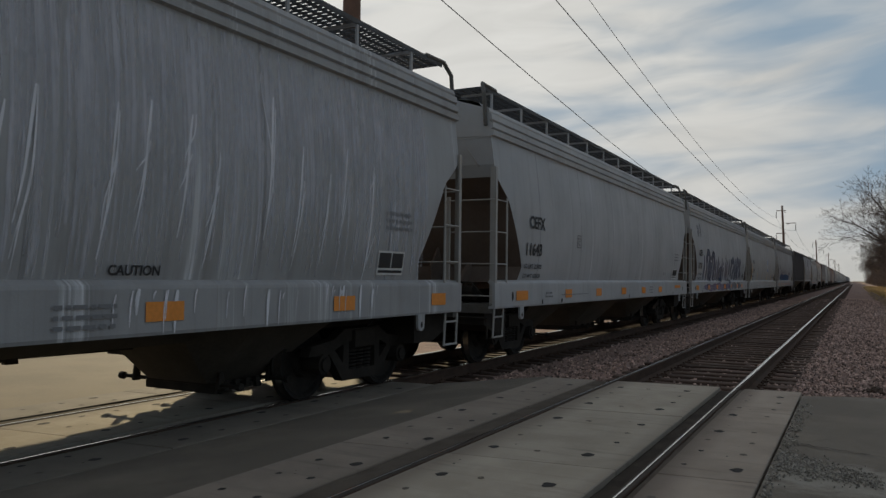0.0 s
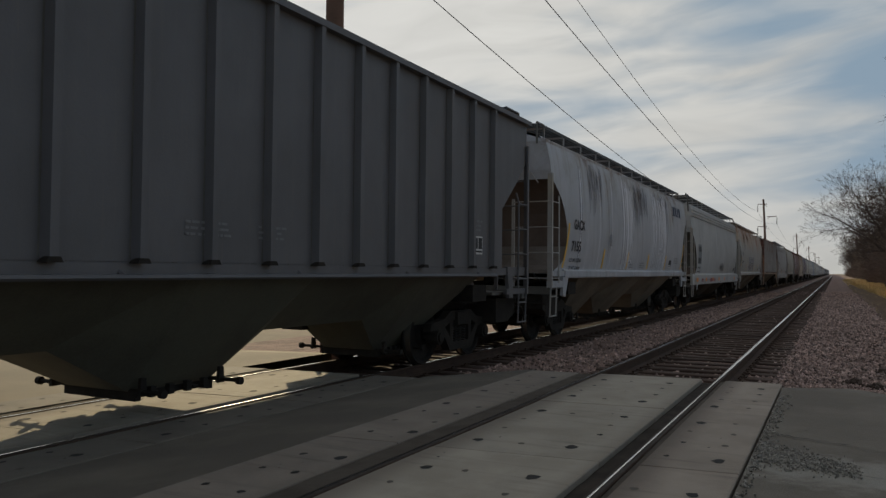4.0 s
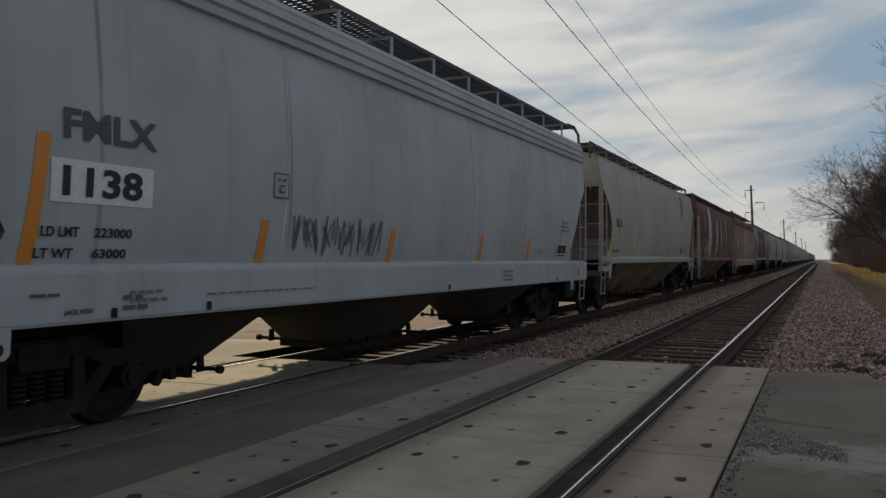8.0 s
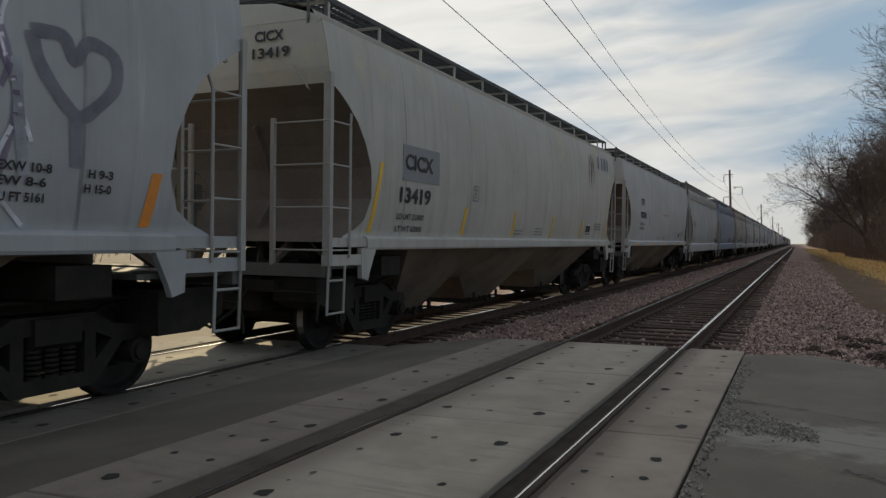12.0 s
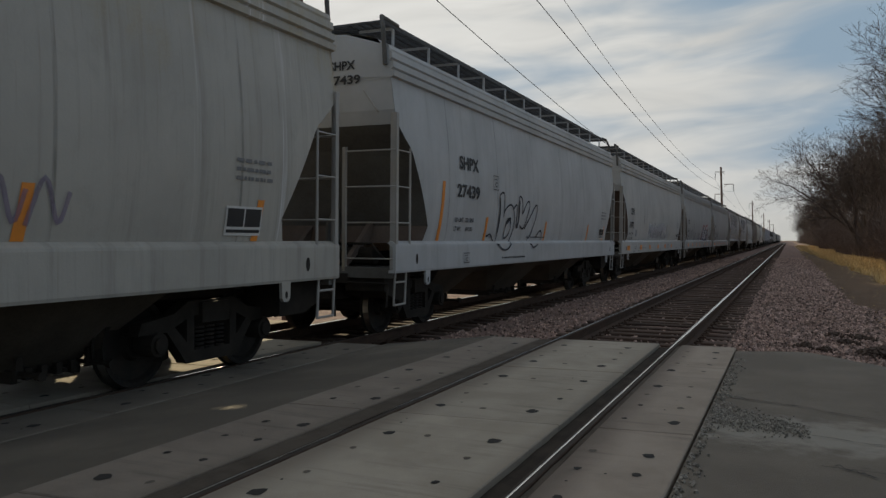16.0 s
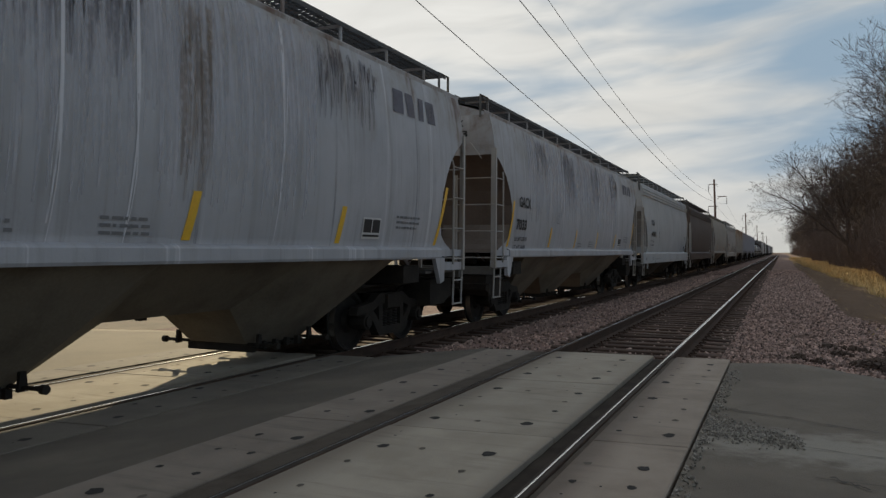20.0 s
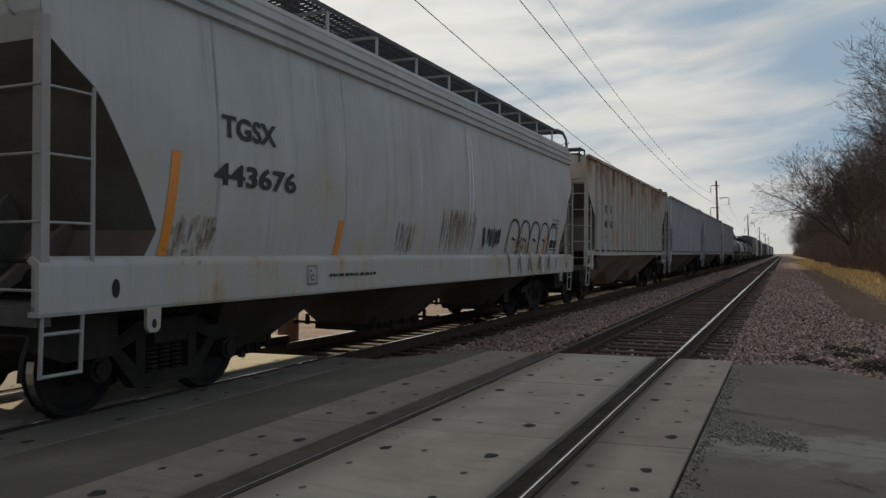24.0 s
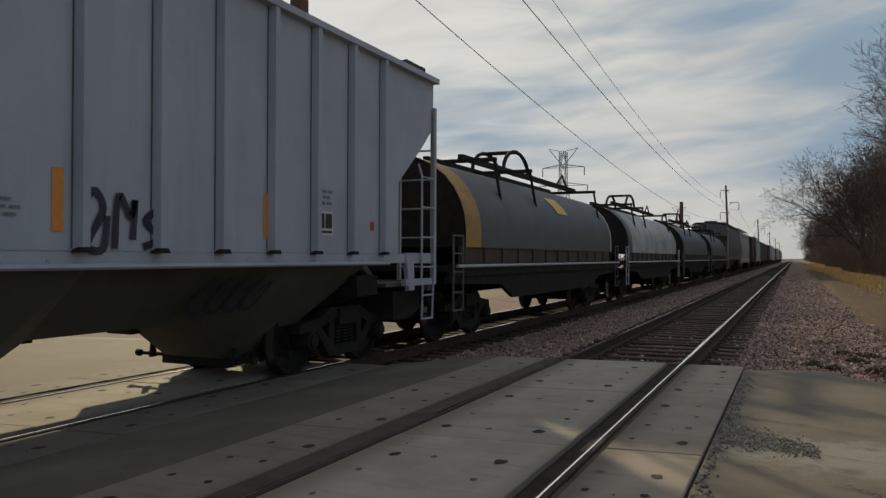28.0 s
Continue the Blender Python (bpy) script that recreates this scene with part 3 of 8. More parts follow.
def crossing(name, cx, cz, label, seed):
    """Three rows of panels with their bolt holes, one row of holes over each tie."""
    rnd = random.Random(seed)
    top = top_level(name, label, "crossing", kind="structure")
    top.location = (cx, 0, cz)
    pitch = 2.40
    # near edge, far edge, columns of holes
    strips = ((-1.62, -0.985, (-1.42, -1.10)), (-0.700, 0.565, (-0.47, 0.29)), (0.840, 1.49, (1.29, 0.97)))
    for n, (x0, x1, cols) in enumerate(strips):
        for k in range(8):
            y1b = ROAD_END - k * pitch
            y0b = y1b - pitch + 0.016
            sl = 0.13
            poly = [(x, y + sl * (x + cx + 2.9)) for x, y in ((x0, y0b), (x1, y0b), (x1, y1b), (x0, y1b))]
            bm = bmesh.new()
            dz = rnd.uniform(-0.004, 0.003)
            prism(bm, poly, -0.22, dz, "z")
            bmesh.ops.bevel(bm, geom=[e for e in bm.edges if all(v.co.z > -0.1 for v in e.verts)], offset=0.008, segments=1, affect="EDGES")
            # the outer strips of the train's crossing get a darker concrete
            mat = CONCRETE_DARK if cz < 0 and n != 1 else CONCRETE_DUSTY if n == 0 else CONCRETE_BROWN if n == 2 else CONCRETE
            p = part("concrete_panel", oriented(bm), mat, top)
            deep, faded = [], []
            for c, hx in enumerate(cols):
                for r, dy in enumerate(HOLE_ROWS):
                    large = r in (0, 3) if n == 1 else (r == 0 and c == (k + 1 + n // 2) % 2) or (r == 3 and c == (k + n // 2) % 2)
                    spot = (hx + rnd.gauss(0, 0.02), y1b - dy + rnd.gauss(0, 0.03) + sl * (hx + cx + 2.9), rnd.uniform(0.9, 1.15) if large else rnd.uniform(0.5, 0.68))
                    (deep if large or rnd.random() < 0.6 else faded).append(spot)
            if n == 1:
                for dy in (0.62, 2.05):
                    faded.append((-0.11 + rnd.gauss(0, 0.05), y1b - dy + sl * (cx + 2.8), 0.6))
            for i in range(3):
                deep.append((rnd.uniform(x0 + 0.08, x1 - 0.08), rnd.uniform(y0b, y1b), rnd.uniform(0.12, 0.25)))
            bm = bmesh.new()
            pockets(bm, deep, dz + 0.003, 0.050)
            part("bolt_pockets", bm, DEPTH_SHADE, p)
            if faded:
                bm = bmesh.new()
                pockets(bm, faded, dz + 0.003, 0.050)
                part("filled_pockets", bm, POCKET_FILLED, p, "dirt-filled bolt pockets")
    for x0, x1, z in ((-0.985, -0.79, -0.016), (0.565, 0.70, -0.050), (0.79, 0.840, -0.020)):
        bm = bmesh.new()
        hi = ROAD_END + 0.13 * (cx + 2.9 + 0.5 * (x0 + x1))
        steps = 90
        rows = [[(x, LOW + (hi - LOW) * i / steps, z + 0.010 * noise.noise((x * 30, i * 0.9, seed))) for x in (x0, x0 + 0.3 * (x1 - x0), x0 + 0.7 * (x1 - x0), x1)] for i in range(steps + 1)]
        grid(bm, rows)
        part("flangeway_filler", oriented(bm), FILLER if z > -0.03 else RUBBER, top)
    return top


crossing("near_crossing", NEAR_X, 0.0, "worn concrete crossing panels with dark bolt pockets", 3)
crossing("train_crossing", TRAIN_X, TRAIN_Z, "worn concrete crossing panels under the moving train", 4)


# rails and ties
def rail_profile():
    return ((-0.07, -0.17), (0.07, -0.17), (0.07, -0.158), (0.012, -0.135), (0.010, -0.045), (0.036, -0.034), (0.037, -0.008), (0.030, 0.0), (-0.030, 0.0), (-0.037, -0.008), (-0.036, -0.034), (-0.010, -0.045), (-0.012, -0.135), (-0.07, -0.158))


def track(name, cx, cz, label, counted):
    top = top_level(name, label, "railway track", kind="structure")
    top.location = (cx, 0, cz)
    for sx in (-GAUGE, GAUGE):
        bm = bmesh.new()
        prism(bm, [(sx + x, z) for x, z in rail_profile()], -500, 1300, "y")
        r = part("rail", oriented(bm), RAIL_WEB, top, "steel rail with a rusty web")
        bm = bmesh.new()
        grid(bm, [[(sx + x, y, z) for x, z in ((-0.034, -0.002), (-0.028, 0.001), (0.028, 0.001), (0.034, -0.002))] for y in (-500, 1300)])
        part("rail_head", oriented(bm), RAIL_DULL, r, "dull dusty rail head")
        bm = bmesh.new()
        # narrow and dusty on the crossing, polished over its width beyond it
        rows = []
        for y, w in ((-500, 0.012), (LOW, 0.012), (LOW + 1, 0.0035), (ROAD_END - 0.5, 0.0035), (ROAD_END + 1.5, 0.010), (ROAD_END + 6, 0.013), (1300, 0.013)):
            rows.append([(sx - 0.003 + w * k, y, 0.0042 - (w * k) ** 2 / 0.40) for k in range(-2, 3)])
        grid(bm, rows)
        part("running_surface", oriented(bm), RAIL_TOP, r, "polished running band", smooth=True)
    bm = bmesh.new()
    box(bm, -1.30, 1.30, -0.115, 0.115, -0.36, -0.175)
    bmesh.ops.bevel(bm, geom=bm.edges[:], offset=0.012, segments=1, affect="EDGES")
    tie = part("tie", bm, TIE, top)
    y = ROAD_END + 0.55
    tie.location = (0, y, 0)
    rnd = random.Random(counted)
    for i in range(1, counted):
        t2 = new("tie", tie.data)
        t2.parent = top
        t2.location = (rnd.uniform(-0.03, 0.03), y + 0.51 * i + rnd.uniform(-0.02, 0.02), rnd.uniform(-0.012, 0.006))
        t2.rotation_euler = (0, 0, rnd.uniform(-0.012, 0.012))
    bm = bmesh.new()
    for i in range(counted, counted + 500):
        box(bm, -1.3, 1.3, y + 0.51 * i - 0.11, y + 0.51 * i + 0.11, -0.36, -0.178)
    for i in range(120):
        box(bm, -1.3, 1.3, -10 - 0.51 * i - 0.11, -10 - 0.51 * i + 0.11, -0.36, -0.178)
    tagged(part("far_ties", bm, TIE, top), kind="stuff")
    bm = bmesh.new()
    for i in range(min(counted, 110)):
        yy = y + 0.51 * i
        for sx in (-GAUGE, GAUGE):
            box(bm, sx - 0.17, sx + 0.17, yy - 0.095, yy + 0.095, -0.176, -0.160)
            for ox, oy in ((-0.10, -0.06), (0.10, 0.06), (-0.13, 0.05), (0.13, -0.05)):
                box(bm, sx + ox - 0.012, sx + ox + 0.012, yy + oy - 0.012, yy + oy + 0.012, -0.160, -0.135)
    tagged(part("tie_plates", bm, RAIL_WEB, top, "rusty tie plates with spikes"), kind="stuff")
    return top


track("near_track", NEAR_X, 0.0, "empty railway track on timber ties, polished rail heads", 200)
track("train_track", TRAIN_X, TRAIN_Z, "railway track on timber ties carrying the freight train", 60)

# loose ballast stones
rs = random.Random(11)
spots = []
for i in range(46000):
    y = ROAD_END - 0.35 + 62 * rs.random() ** 1.8
    x = rs.uniform(-5.7, 3.3) if rs.random() < 0.42 else rs.uniform(-0.9, 3.2)
    if x > -0.5 and y < east_edge(x) + 0.02:
        continue
    if y > 17 and x > 1.55 + 0.35 * noise.noise((0.4 * y, 2.0, 0)) + max(0.0, 22.5 - y) * 0.35 and rs.random() < 0.9:
        continue
    if -3.72 < x < -0.5 and y < road_end(x) + 0.12:
        continue
    if x < -3.7 and y < road_end(x) + 0.25:
        continue
    z = bed(x, y)
    if abs(x - NEAR_X) < 1.3:
        if min(abs(x - NEAR_X - GAUGE), abs(x - NEAR_X + GAUGE)) < 0.12 or rs.random() < 0.35:
            continue
        z -= 0.01
    spots.append((x, y, z + 0.012, 0.020 + 0.036 * rs.random() ** 1.5 + 0.0007 * max(0.0, y - 25)))
pebbles("ballast_stones", spots, STONE, "loose pinkish crushed stones on the shoulder")
spots = []
for cx2, cy2, wx, wy, n in ((1.30, 12.2, 0.30, 0.30, 420), (0.86, 13.3, 0.14, 0.12, 90), (0.24, 12.4, 0.10, 0.10, 40), (0.5, 12.1, 0.10, 0.10, 25), (1.0, 14.2, 0.5, 0.25, 60), (2.2, 11.6, 0.5, 0.3, 260)):
    for i in range(n):
        a, b = rs.gauss(0, 0.5), rs.gauss(0, 0.5)
        x, y = cx2 + wx * a, cy2 + wy * b
        spots.append((x, y, bed(x, y) + 0.03 + (0.10 if n > 200 else 0.03) * math.exp(-a * a - b * b), 0.022 + 0.05 * rs.random() ** 2))
pebbles("dirt_clods", spots, DIRT, "dark clods of wet dirt and leaves on the stones")

# ---------------------------------------------------------------- poles, wires, towers
POLE_X = -10.2


def wire(name, p, q, sag, r=0.02, n=24):
    bm = bmesh.new()
    p, q = Vector(p), Vector(q)
    pts = []
    for i in range(n + 1):
        u = i / n
        v = p.lerp(q, u)
        v.z -= 4 * sag * u * (1 - u)
        pts.append(v)
    chain(bm, pts, r, 4)
    return tagged(finish(name, bm, WIRE), "thin dark overhead power line wire", "power line", group="overhead wires")


def power_pole(y, h, heights, lean=0.0):
    top = top_level("utility_pole", "tall weathered wooden utility pole with three arms", "utility pole", group="poles along the track")
    top.location = (POLE_X, y, -0.9)
    bm = bmesh.new()
    tube(bm, (0, 0, -0.5), (-lean, 0, h + 0.9), 0.24, 12, 0.16)
    part("shaft", bm, POLEWOOD, top, smooth=True)
    for side, z in heights:
        bm = bmesh.new()
        z = z + 0.9
        tube(bm, (0, 0, z + 1.25), (side * 1.5, 0, z + 1.25), 0.06, 8)
        tube(bm, (0, 0, z + 0.85), (side * 0.6, 0, z + 1.25), 0.03, 6)
        a = part("arm", bm, POLEWOOD, top)
        bm = bmesh.new()
        for i in range(7):
            tube(bm, (side * 1.5, 0, z + 0.15 * i + 0.02), (side * 1.5, 0, z + 0.15 * i + 0.10), 0.11, 8, 0.05)
        tube(bm, (side * 1.5, 0, z), (side * 1.5, 0, z + 1.2), 0.025, 6)
        part("insulator", bm, STEEL_DARK, a)
    return top


arms = [((-1, 18.0), (1, 11.4), (-1, 10.9))] + [((-1, 11.8), (1, 9.65), (-1, 7.96))] * 5
sags = (2.69, 2.54, 2.32)
pole_y = [14.4 + 126.6 * i for i in range(6)]
for y, a in zip(pole_y, arms):
    power_pole(y, 19.8 if y < 20 else 13.9, a, lean=0.0 if y < 20 else 0.6)
for i in range(5):
    for (s0, z0), (s1, z1), sag in zip(arms[i], arms[i + 1], sags):
        wire("power_wire", (POLE_X + s0 * 1.5, pole_y[i], z0), (POLE_X + s1 * 1.5, pole_y[i + 1], z1), sag, 0.016)
for s0, z0 in arms[0]:
    wire("power_wire", (POLE_X + s0 * 1.5, -110, z0 - 1.5), (POLE_X + s0 * 1.5, pole_y[0], z0), 1.2, 0.016)
short = top_level("short_pole", "short weathered wooden pole without wires", "utility pole")
short.location = (-12.0, 93, -1)
bm = bmesh.new()
tube(bm, (0, 0, -0.5), (0, 0, 8.9), 0.26, 10, 0.21)
part("shaft", bm, POLEWOOD, short)


def lattice_tower(x, y, h):
    top = top_level("transmission_tower", "grey steel lattice transmission tower with crossarms", "transmission tower", group="lattice towers")
    top.location = (x, y, -1)
    bm = bmesh.new()
    def half(z):
        return 4.2 - 3.2 * min(1, z / (0.72 * h))
    zs = [h * k / 11 for k in range(12)]
    for z0, z1 in zip(zs, zs[1:]):
        a, b = half(z0), half(z1)
        for sx, sy in ((1, 1), (1, -1), (-1, -1), (-1, 1)):
            tube(bm, (sx * a, sy * a, z0), (sx * b, sy * b, z1), 0.13, 4)
        for s in (1, -1):
            tube(bm, (-a, s * a, z0), (b, s * b, z1), 0.08, 4)
            tube(bm, (a, s * a, z0), (-b, s * b, z1), 0.08, 4)
            tube(bm, (s * a, -a, z0), (s * b, b, z1), 0.08, 4)
    part("lattice_body", bm, GALV, top)
    for z, w in ((h * 0.70, 7.6), (h * 0.86, 6.6)):
        bm = bmesh.new()
        for s in (1, -1):
            tube(bm, (-w, 0, z), (0, s * 1.0, z + 1.0), 0.10, 4)
            tube(bm, (w, 0, z), (0, s * 1.0, z + 1.0), 0.10, 4)
            tube(bm, (-w, 0, z), (w, 0, z), 0.10, 4)
            tube(bm, (s * w, 0, z), (s * w, 0, z - 2.6), 0.16, 5)
        part("crossarm", bm, GALV, top)
    bm = bmesh.new()
    for s in (1, -1):
        tube(bm, (s * 0.9, 0, h * 0.9), (s * 4.6, 0, h + 1.0), 0.12, 4)
        tube(bm, (0, 0, h), (s * 4.6, 0, h + 1.0), 0.10, 4)
        tube(bm, (0, 0, h), (s * 0.9, 0, h * 0.9), 0.10, 4)
    part("peak", bm, GALV, top)
    return top


lattice_tower(-65, 231, 35)
lattice_tower(-70, 530, 35)
lattice_tower(-75, 830, 35)

# ---------------------------------------------------------------- lettering
STRINGS = ("CEFX 11643 11778 11772 11764 11726 DJTX 515125 GACX 7155 6894 7033 SOXX 15015 TILX 516589 FMLX 1138 51619 CICX 13457 13419 CITX 702743 SHPX 27428 27439 "
           "TGSX 443410 443676 ITLX IT LX 40 463 PL CX 21 444 182 208 24 F E D C CAUTION").split() + ["LD LMT", "LT WT", "223000", "63000", "200800", "62200", "LD LMT 223000", "LT WT 63000", "HOT", "LD LMT 223500", "LT WT 62500", "JACK HERE", "LIFT HERE", "EXW 10-8", "EW 8-6", "CU FT 5161", "H 9-3", "H 15-0", "PLCX", "21444", "NAHX", "516308", "LD LMT 221400", "LT WT 62600", "222100", "63900", "221800", "84200", "OPEN HATCH", "BEFORE UNLOADING", "COMPARTMENT"]
GLYPHS = {}
made = []
for s in STRINGS:
    c = bpy.data.curves.new("lettering", "FONT")
    c.body, c.size, c.resolution_u, c.offset = s, 1.0, 3, 0.030
    made.append((s, new("lettering", c)))
bpy.context.view_layer.update()
dg = bpy.context.evaluated_depsgraph_get()
for s, o in made:
    me = bpy.data.meshes.new_from_object(o.evaluated_get(dg))
    GLYPHS[s] = ([tuple(v.co) for v in me.vertices], [tuple(p.vertices) for p in me.polygons])
    bpy.data.meshes.remove(me)
for s, o in made:
    c = o.data
    bpy.data.objects.remove(o)
    bpy.data.curves.remove(c)

# ---------------------------------------------------------------- freight cars: shapes
# a car's space: y along the track (leading end at -HALF), x across, z up from the rail tops
HALF = 8.25


def side_a(z):
    """Half width of the curved side at height z."""
    if z < 1.46:
        return 1.57
    u = (z - 1.46) / 2.48
    if u <= 1.0:
        return 1.46 + 0.125 * math.sin(math.pi * min(1.0, u ** 0.8)) + 0.02 * (1 - u) ** 6
    return 1.46 - 0.24 * (u - 1.0)


def side_b(z):
    u = (z - 1.50) / 2.85
    if u <= 0:
        return 1.50
    return 1.45 + 0.135 * math.sin(math.pi * min(1.0, u ** 0.8)) - 0.10 * max(0, u - 0.8) ** 2 * 12


def side_c(z):
    return 1.545


ENDS_A = ((1.10, 1.10), (1.40, 1.12), (1.74, 1.26), (2.82, 0.60), (2.92, 0.52), (3.08, 0.30), (3.24, 0.11), (3.45, 0.05), (4.43, 0.03))
ENDS_B = ((1.40, 0.42), (1.58, 0.48), (1.68, 0.76), (1.80, 0.95), (2.10, 1.08), (2.52, 1.02), (2.82, 0.87), (3.08, 0.68), (3.28, 0.45), (3.40, 0.27), (3.50, 0.08), (3.7, 0.05), (4.35, 0.03))
ENDS_C = ((1.50, 1.22), (2.66, 1.22), (3.29, 0.42), (3.62, 0.06), (4.0, 0.04), (4.38, 0.03))


def inset(ends, z):
    for (a, ya), (b, yb) in zip(ends, ends[1:]):
        if a <= z <= b:
            return ya + (yb - ya) * (z - a) / (b - a)
    return ends[0][1] if z < ends[0][0] else ends[-1][1]


def hull(car, ends, side, z_lo, z_hi, roof_rise, end_mat, ridges=()):
    """Side sheets, end slope sheets and roof as separate parts."""
    zs = sorted({z for z, _ in ends if z_lo <= z <= z_hi} | {z_lo + (z_hi - z_lo) * i / 14 for i in range(15)})
    for s, nm in ((1, "side_sheet"), (-1, "side_sheet")):
        bm = bmesh.new()
        rows = []
        for z in zs:
            # unseen far side is cut less, to keep sun off the end slopes
            e = HALF - inset(ends, z) * (1.0 if s > 0 else 0.30)
            ys = [-e] + [-6.6 + 1.1 * i for i in range(13)] + [e]
            rows.append([(s * side(z), y, z) for y in ys])
        grid(bm, rows)
        part(nm, oriented_out(bm, s), PAINT["grey"], car, smooth=True)
    knee = max(ends, key=lambda e: e[1])[0] + (0.26 if roof_rise else 0.0)
    skew = 0.0 if roof_rise else 0.14
    for s in (1, -1):
        for nm, band, mat in (("slope_sheet", [knee] + [z for z in zs if knee < z <= 3.86], end_mat), ("end_wall", [z for z in zs if z < knee] + [knee], END_TAN)):
            bm = bmesh.new()
            grid(bm, [[(x * side(z) * 0.997, s * (HALF - inset(ends, z) * (1 - skew + skew * x)), z) for x in (-1, -0.5, 0, 0.5, 1)] for z in band])
            part(nm, oriented(bm), mat, car, "grimy end slope sheet" if nm == "slope_sheet" else "dusty upright end sheet")
        if roof_rise == 0.0:
            bm = bmesh.new()
            web = [(s * (HALF - y), z) for y, z in ((1.55, 1.10), (0.62, 1.10), (0.62, 1.75), (0.95, 2.15), (0.72, 2.75), (0.50, 3.05), (0.60, 3.18), (1.35, 2.35), (1.55, 2.0))]
            prism(bm, web, -0.02, 0.02)
            part("shear_web", oriented(bm), end_mat, car, "upright web plate under the slope sheet")
        bm = bmesh.new()
        top = [z for z in zs if inset(ends, z) <= 0.12]
        rows = [[(x * side(z) * 0.998, s * (HALF - inset(ends, z) * (1 - skew + skew * x) + 0.004), z) for x in (-1, -0.5, 0, 0.5, 1)] for z in top]
        w = side(z_hi)
        rows.append([(x * w * 0.6, s * (HALF - 0.03), z_hi + roof_rise * 0.75) for x in (-1, -0.5, 0, 0.5, 1)])
        rows.append([(x * w * 0.2, s * (HALF - 0.03), z_hi + roof_rise) for x in (-1, -0.5, 0, 0.5, 1)])
        grid(bm, rows)
        part("end_sheet", oriented(bm), PAINT["grey"], car)
    bm = bmesh.new()
    w = side(z_hi)
    n = 12
    rows = []
    for y in (-HALF + 0.02, -4, 0, 4, HALF - 0.02):
        rows.append([(w * math.sin(math.pi * (i / n - 0.5)), y, z_hi + roof_rise * math.cos(math.pi * (i / n - 0.5)) ** 1.2) for i in range(n + 1)])
    grid(bm, rows)
    part("roof", oriented(bm), PAINT["grey"], car, smooth=True)
    # weld seams
    bm = bmesh.new()
    for y in ridges:
        for s in (1, -1):
            a = [(s * (side(z) + 0.004), y - 0.022, z) for z in zs]
            b = [(s * (side(z) + 0.004), y + 0.022, z) for z in zs]
            grid(bm, [a, b])
    if ridges:
        tagged(part("weld_seam", bm, SEAM, car, "sooty weld seams down the side"), kind="stuff")


def oriented_out(bm, s):
    bmesh.ops.recalc_face_normals(bm, faces=bm.faces)
    f = next(iter(bm.faces))
    if f.normal.x * s < 0:
        bmesh.ops.reverse_faces(bm, faces=bm.faces)
    return bm


def rungs(ladder, bars, apart):
    """Round rungs; apart: each a part of its own on one shared mesh."""
    if apart:
        p, q = Vector(bars[0][0]), Vector(bars[0][1])
        bm = bmesh.new()
        tube(bm, (0, 0, 0), q - p, 0.012, 6)
        first = part("rung", bm, PAINT["grey"], ladder)
        first.location = p
        for p2, q2 in bars[1:]:
            o = new("rung", first.data)
            o.parent = ladder
            o.location = p2
    else:
        bm = bmesh.new()
        for p, q in bars:
            tube(bm, p, q, 0.015, 6)
        tagged(part("rung", bm, PAINT["grey"], ladder), kind="stuff")


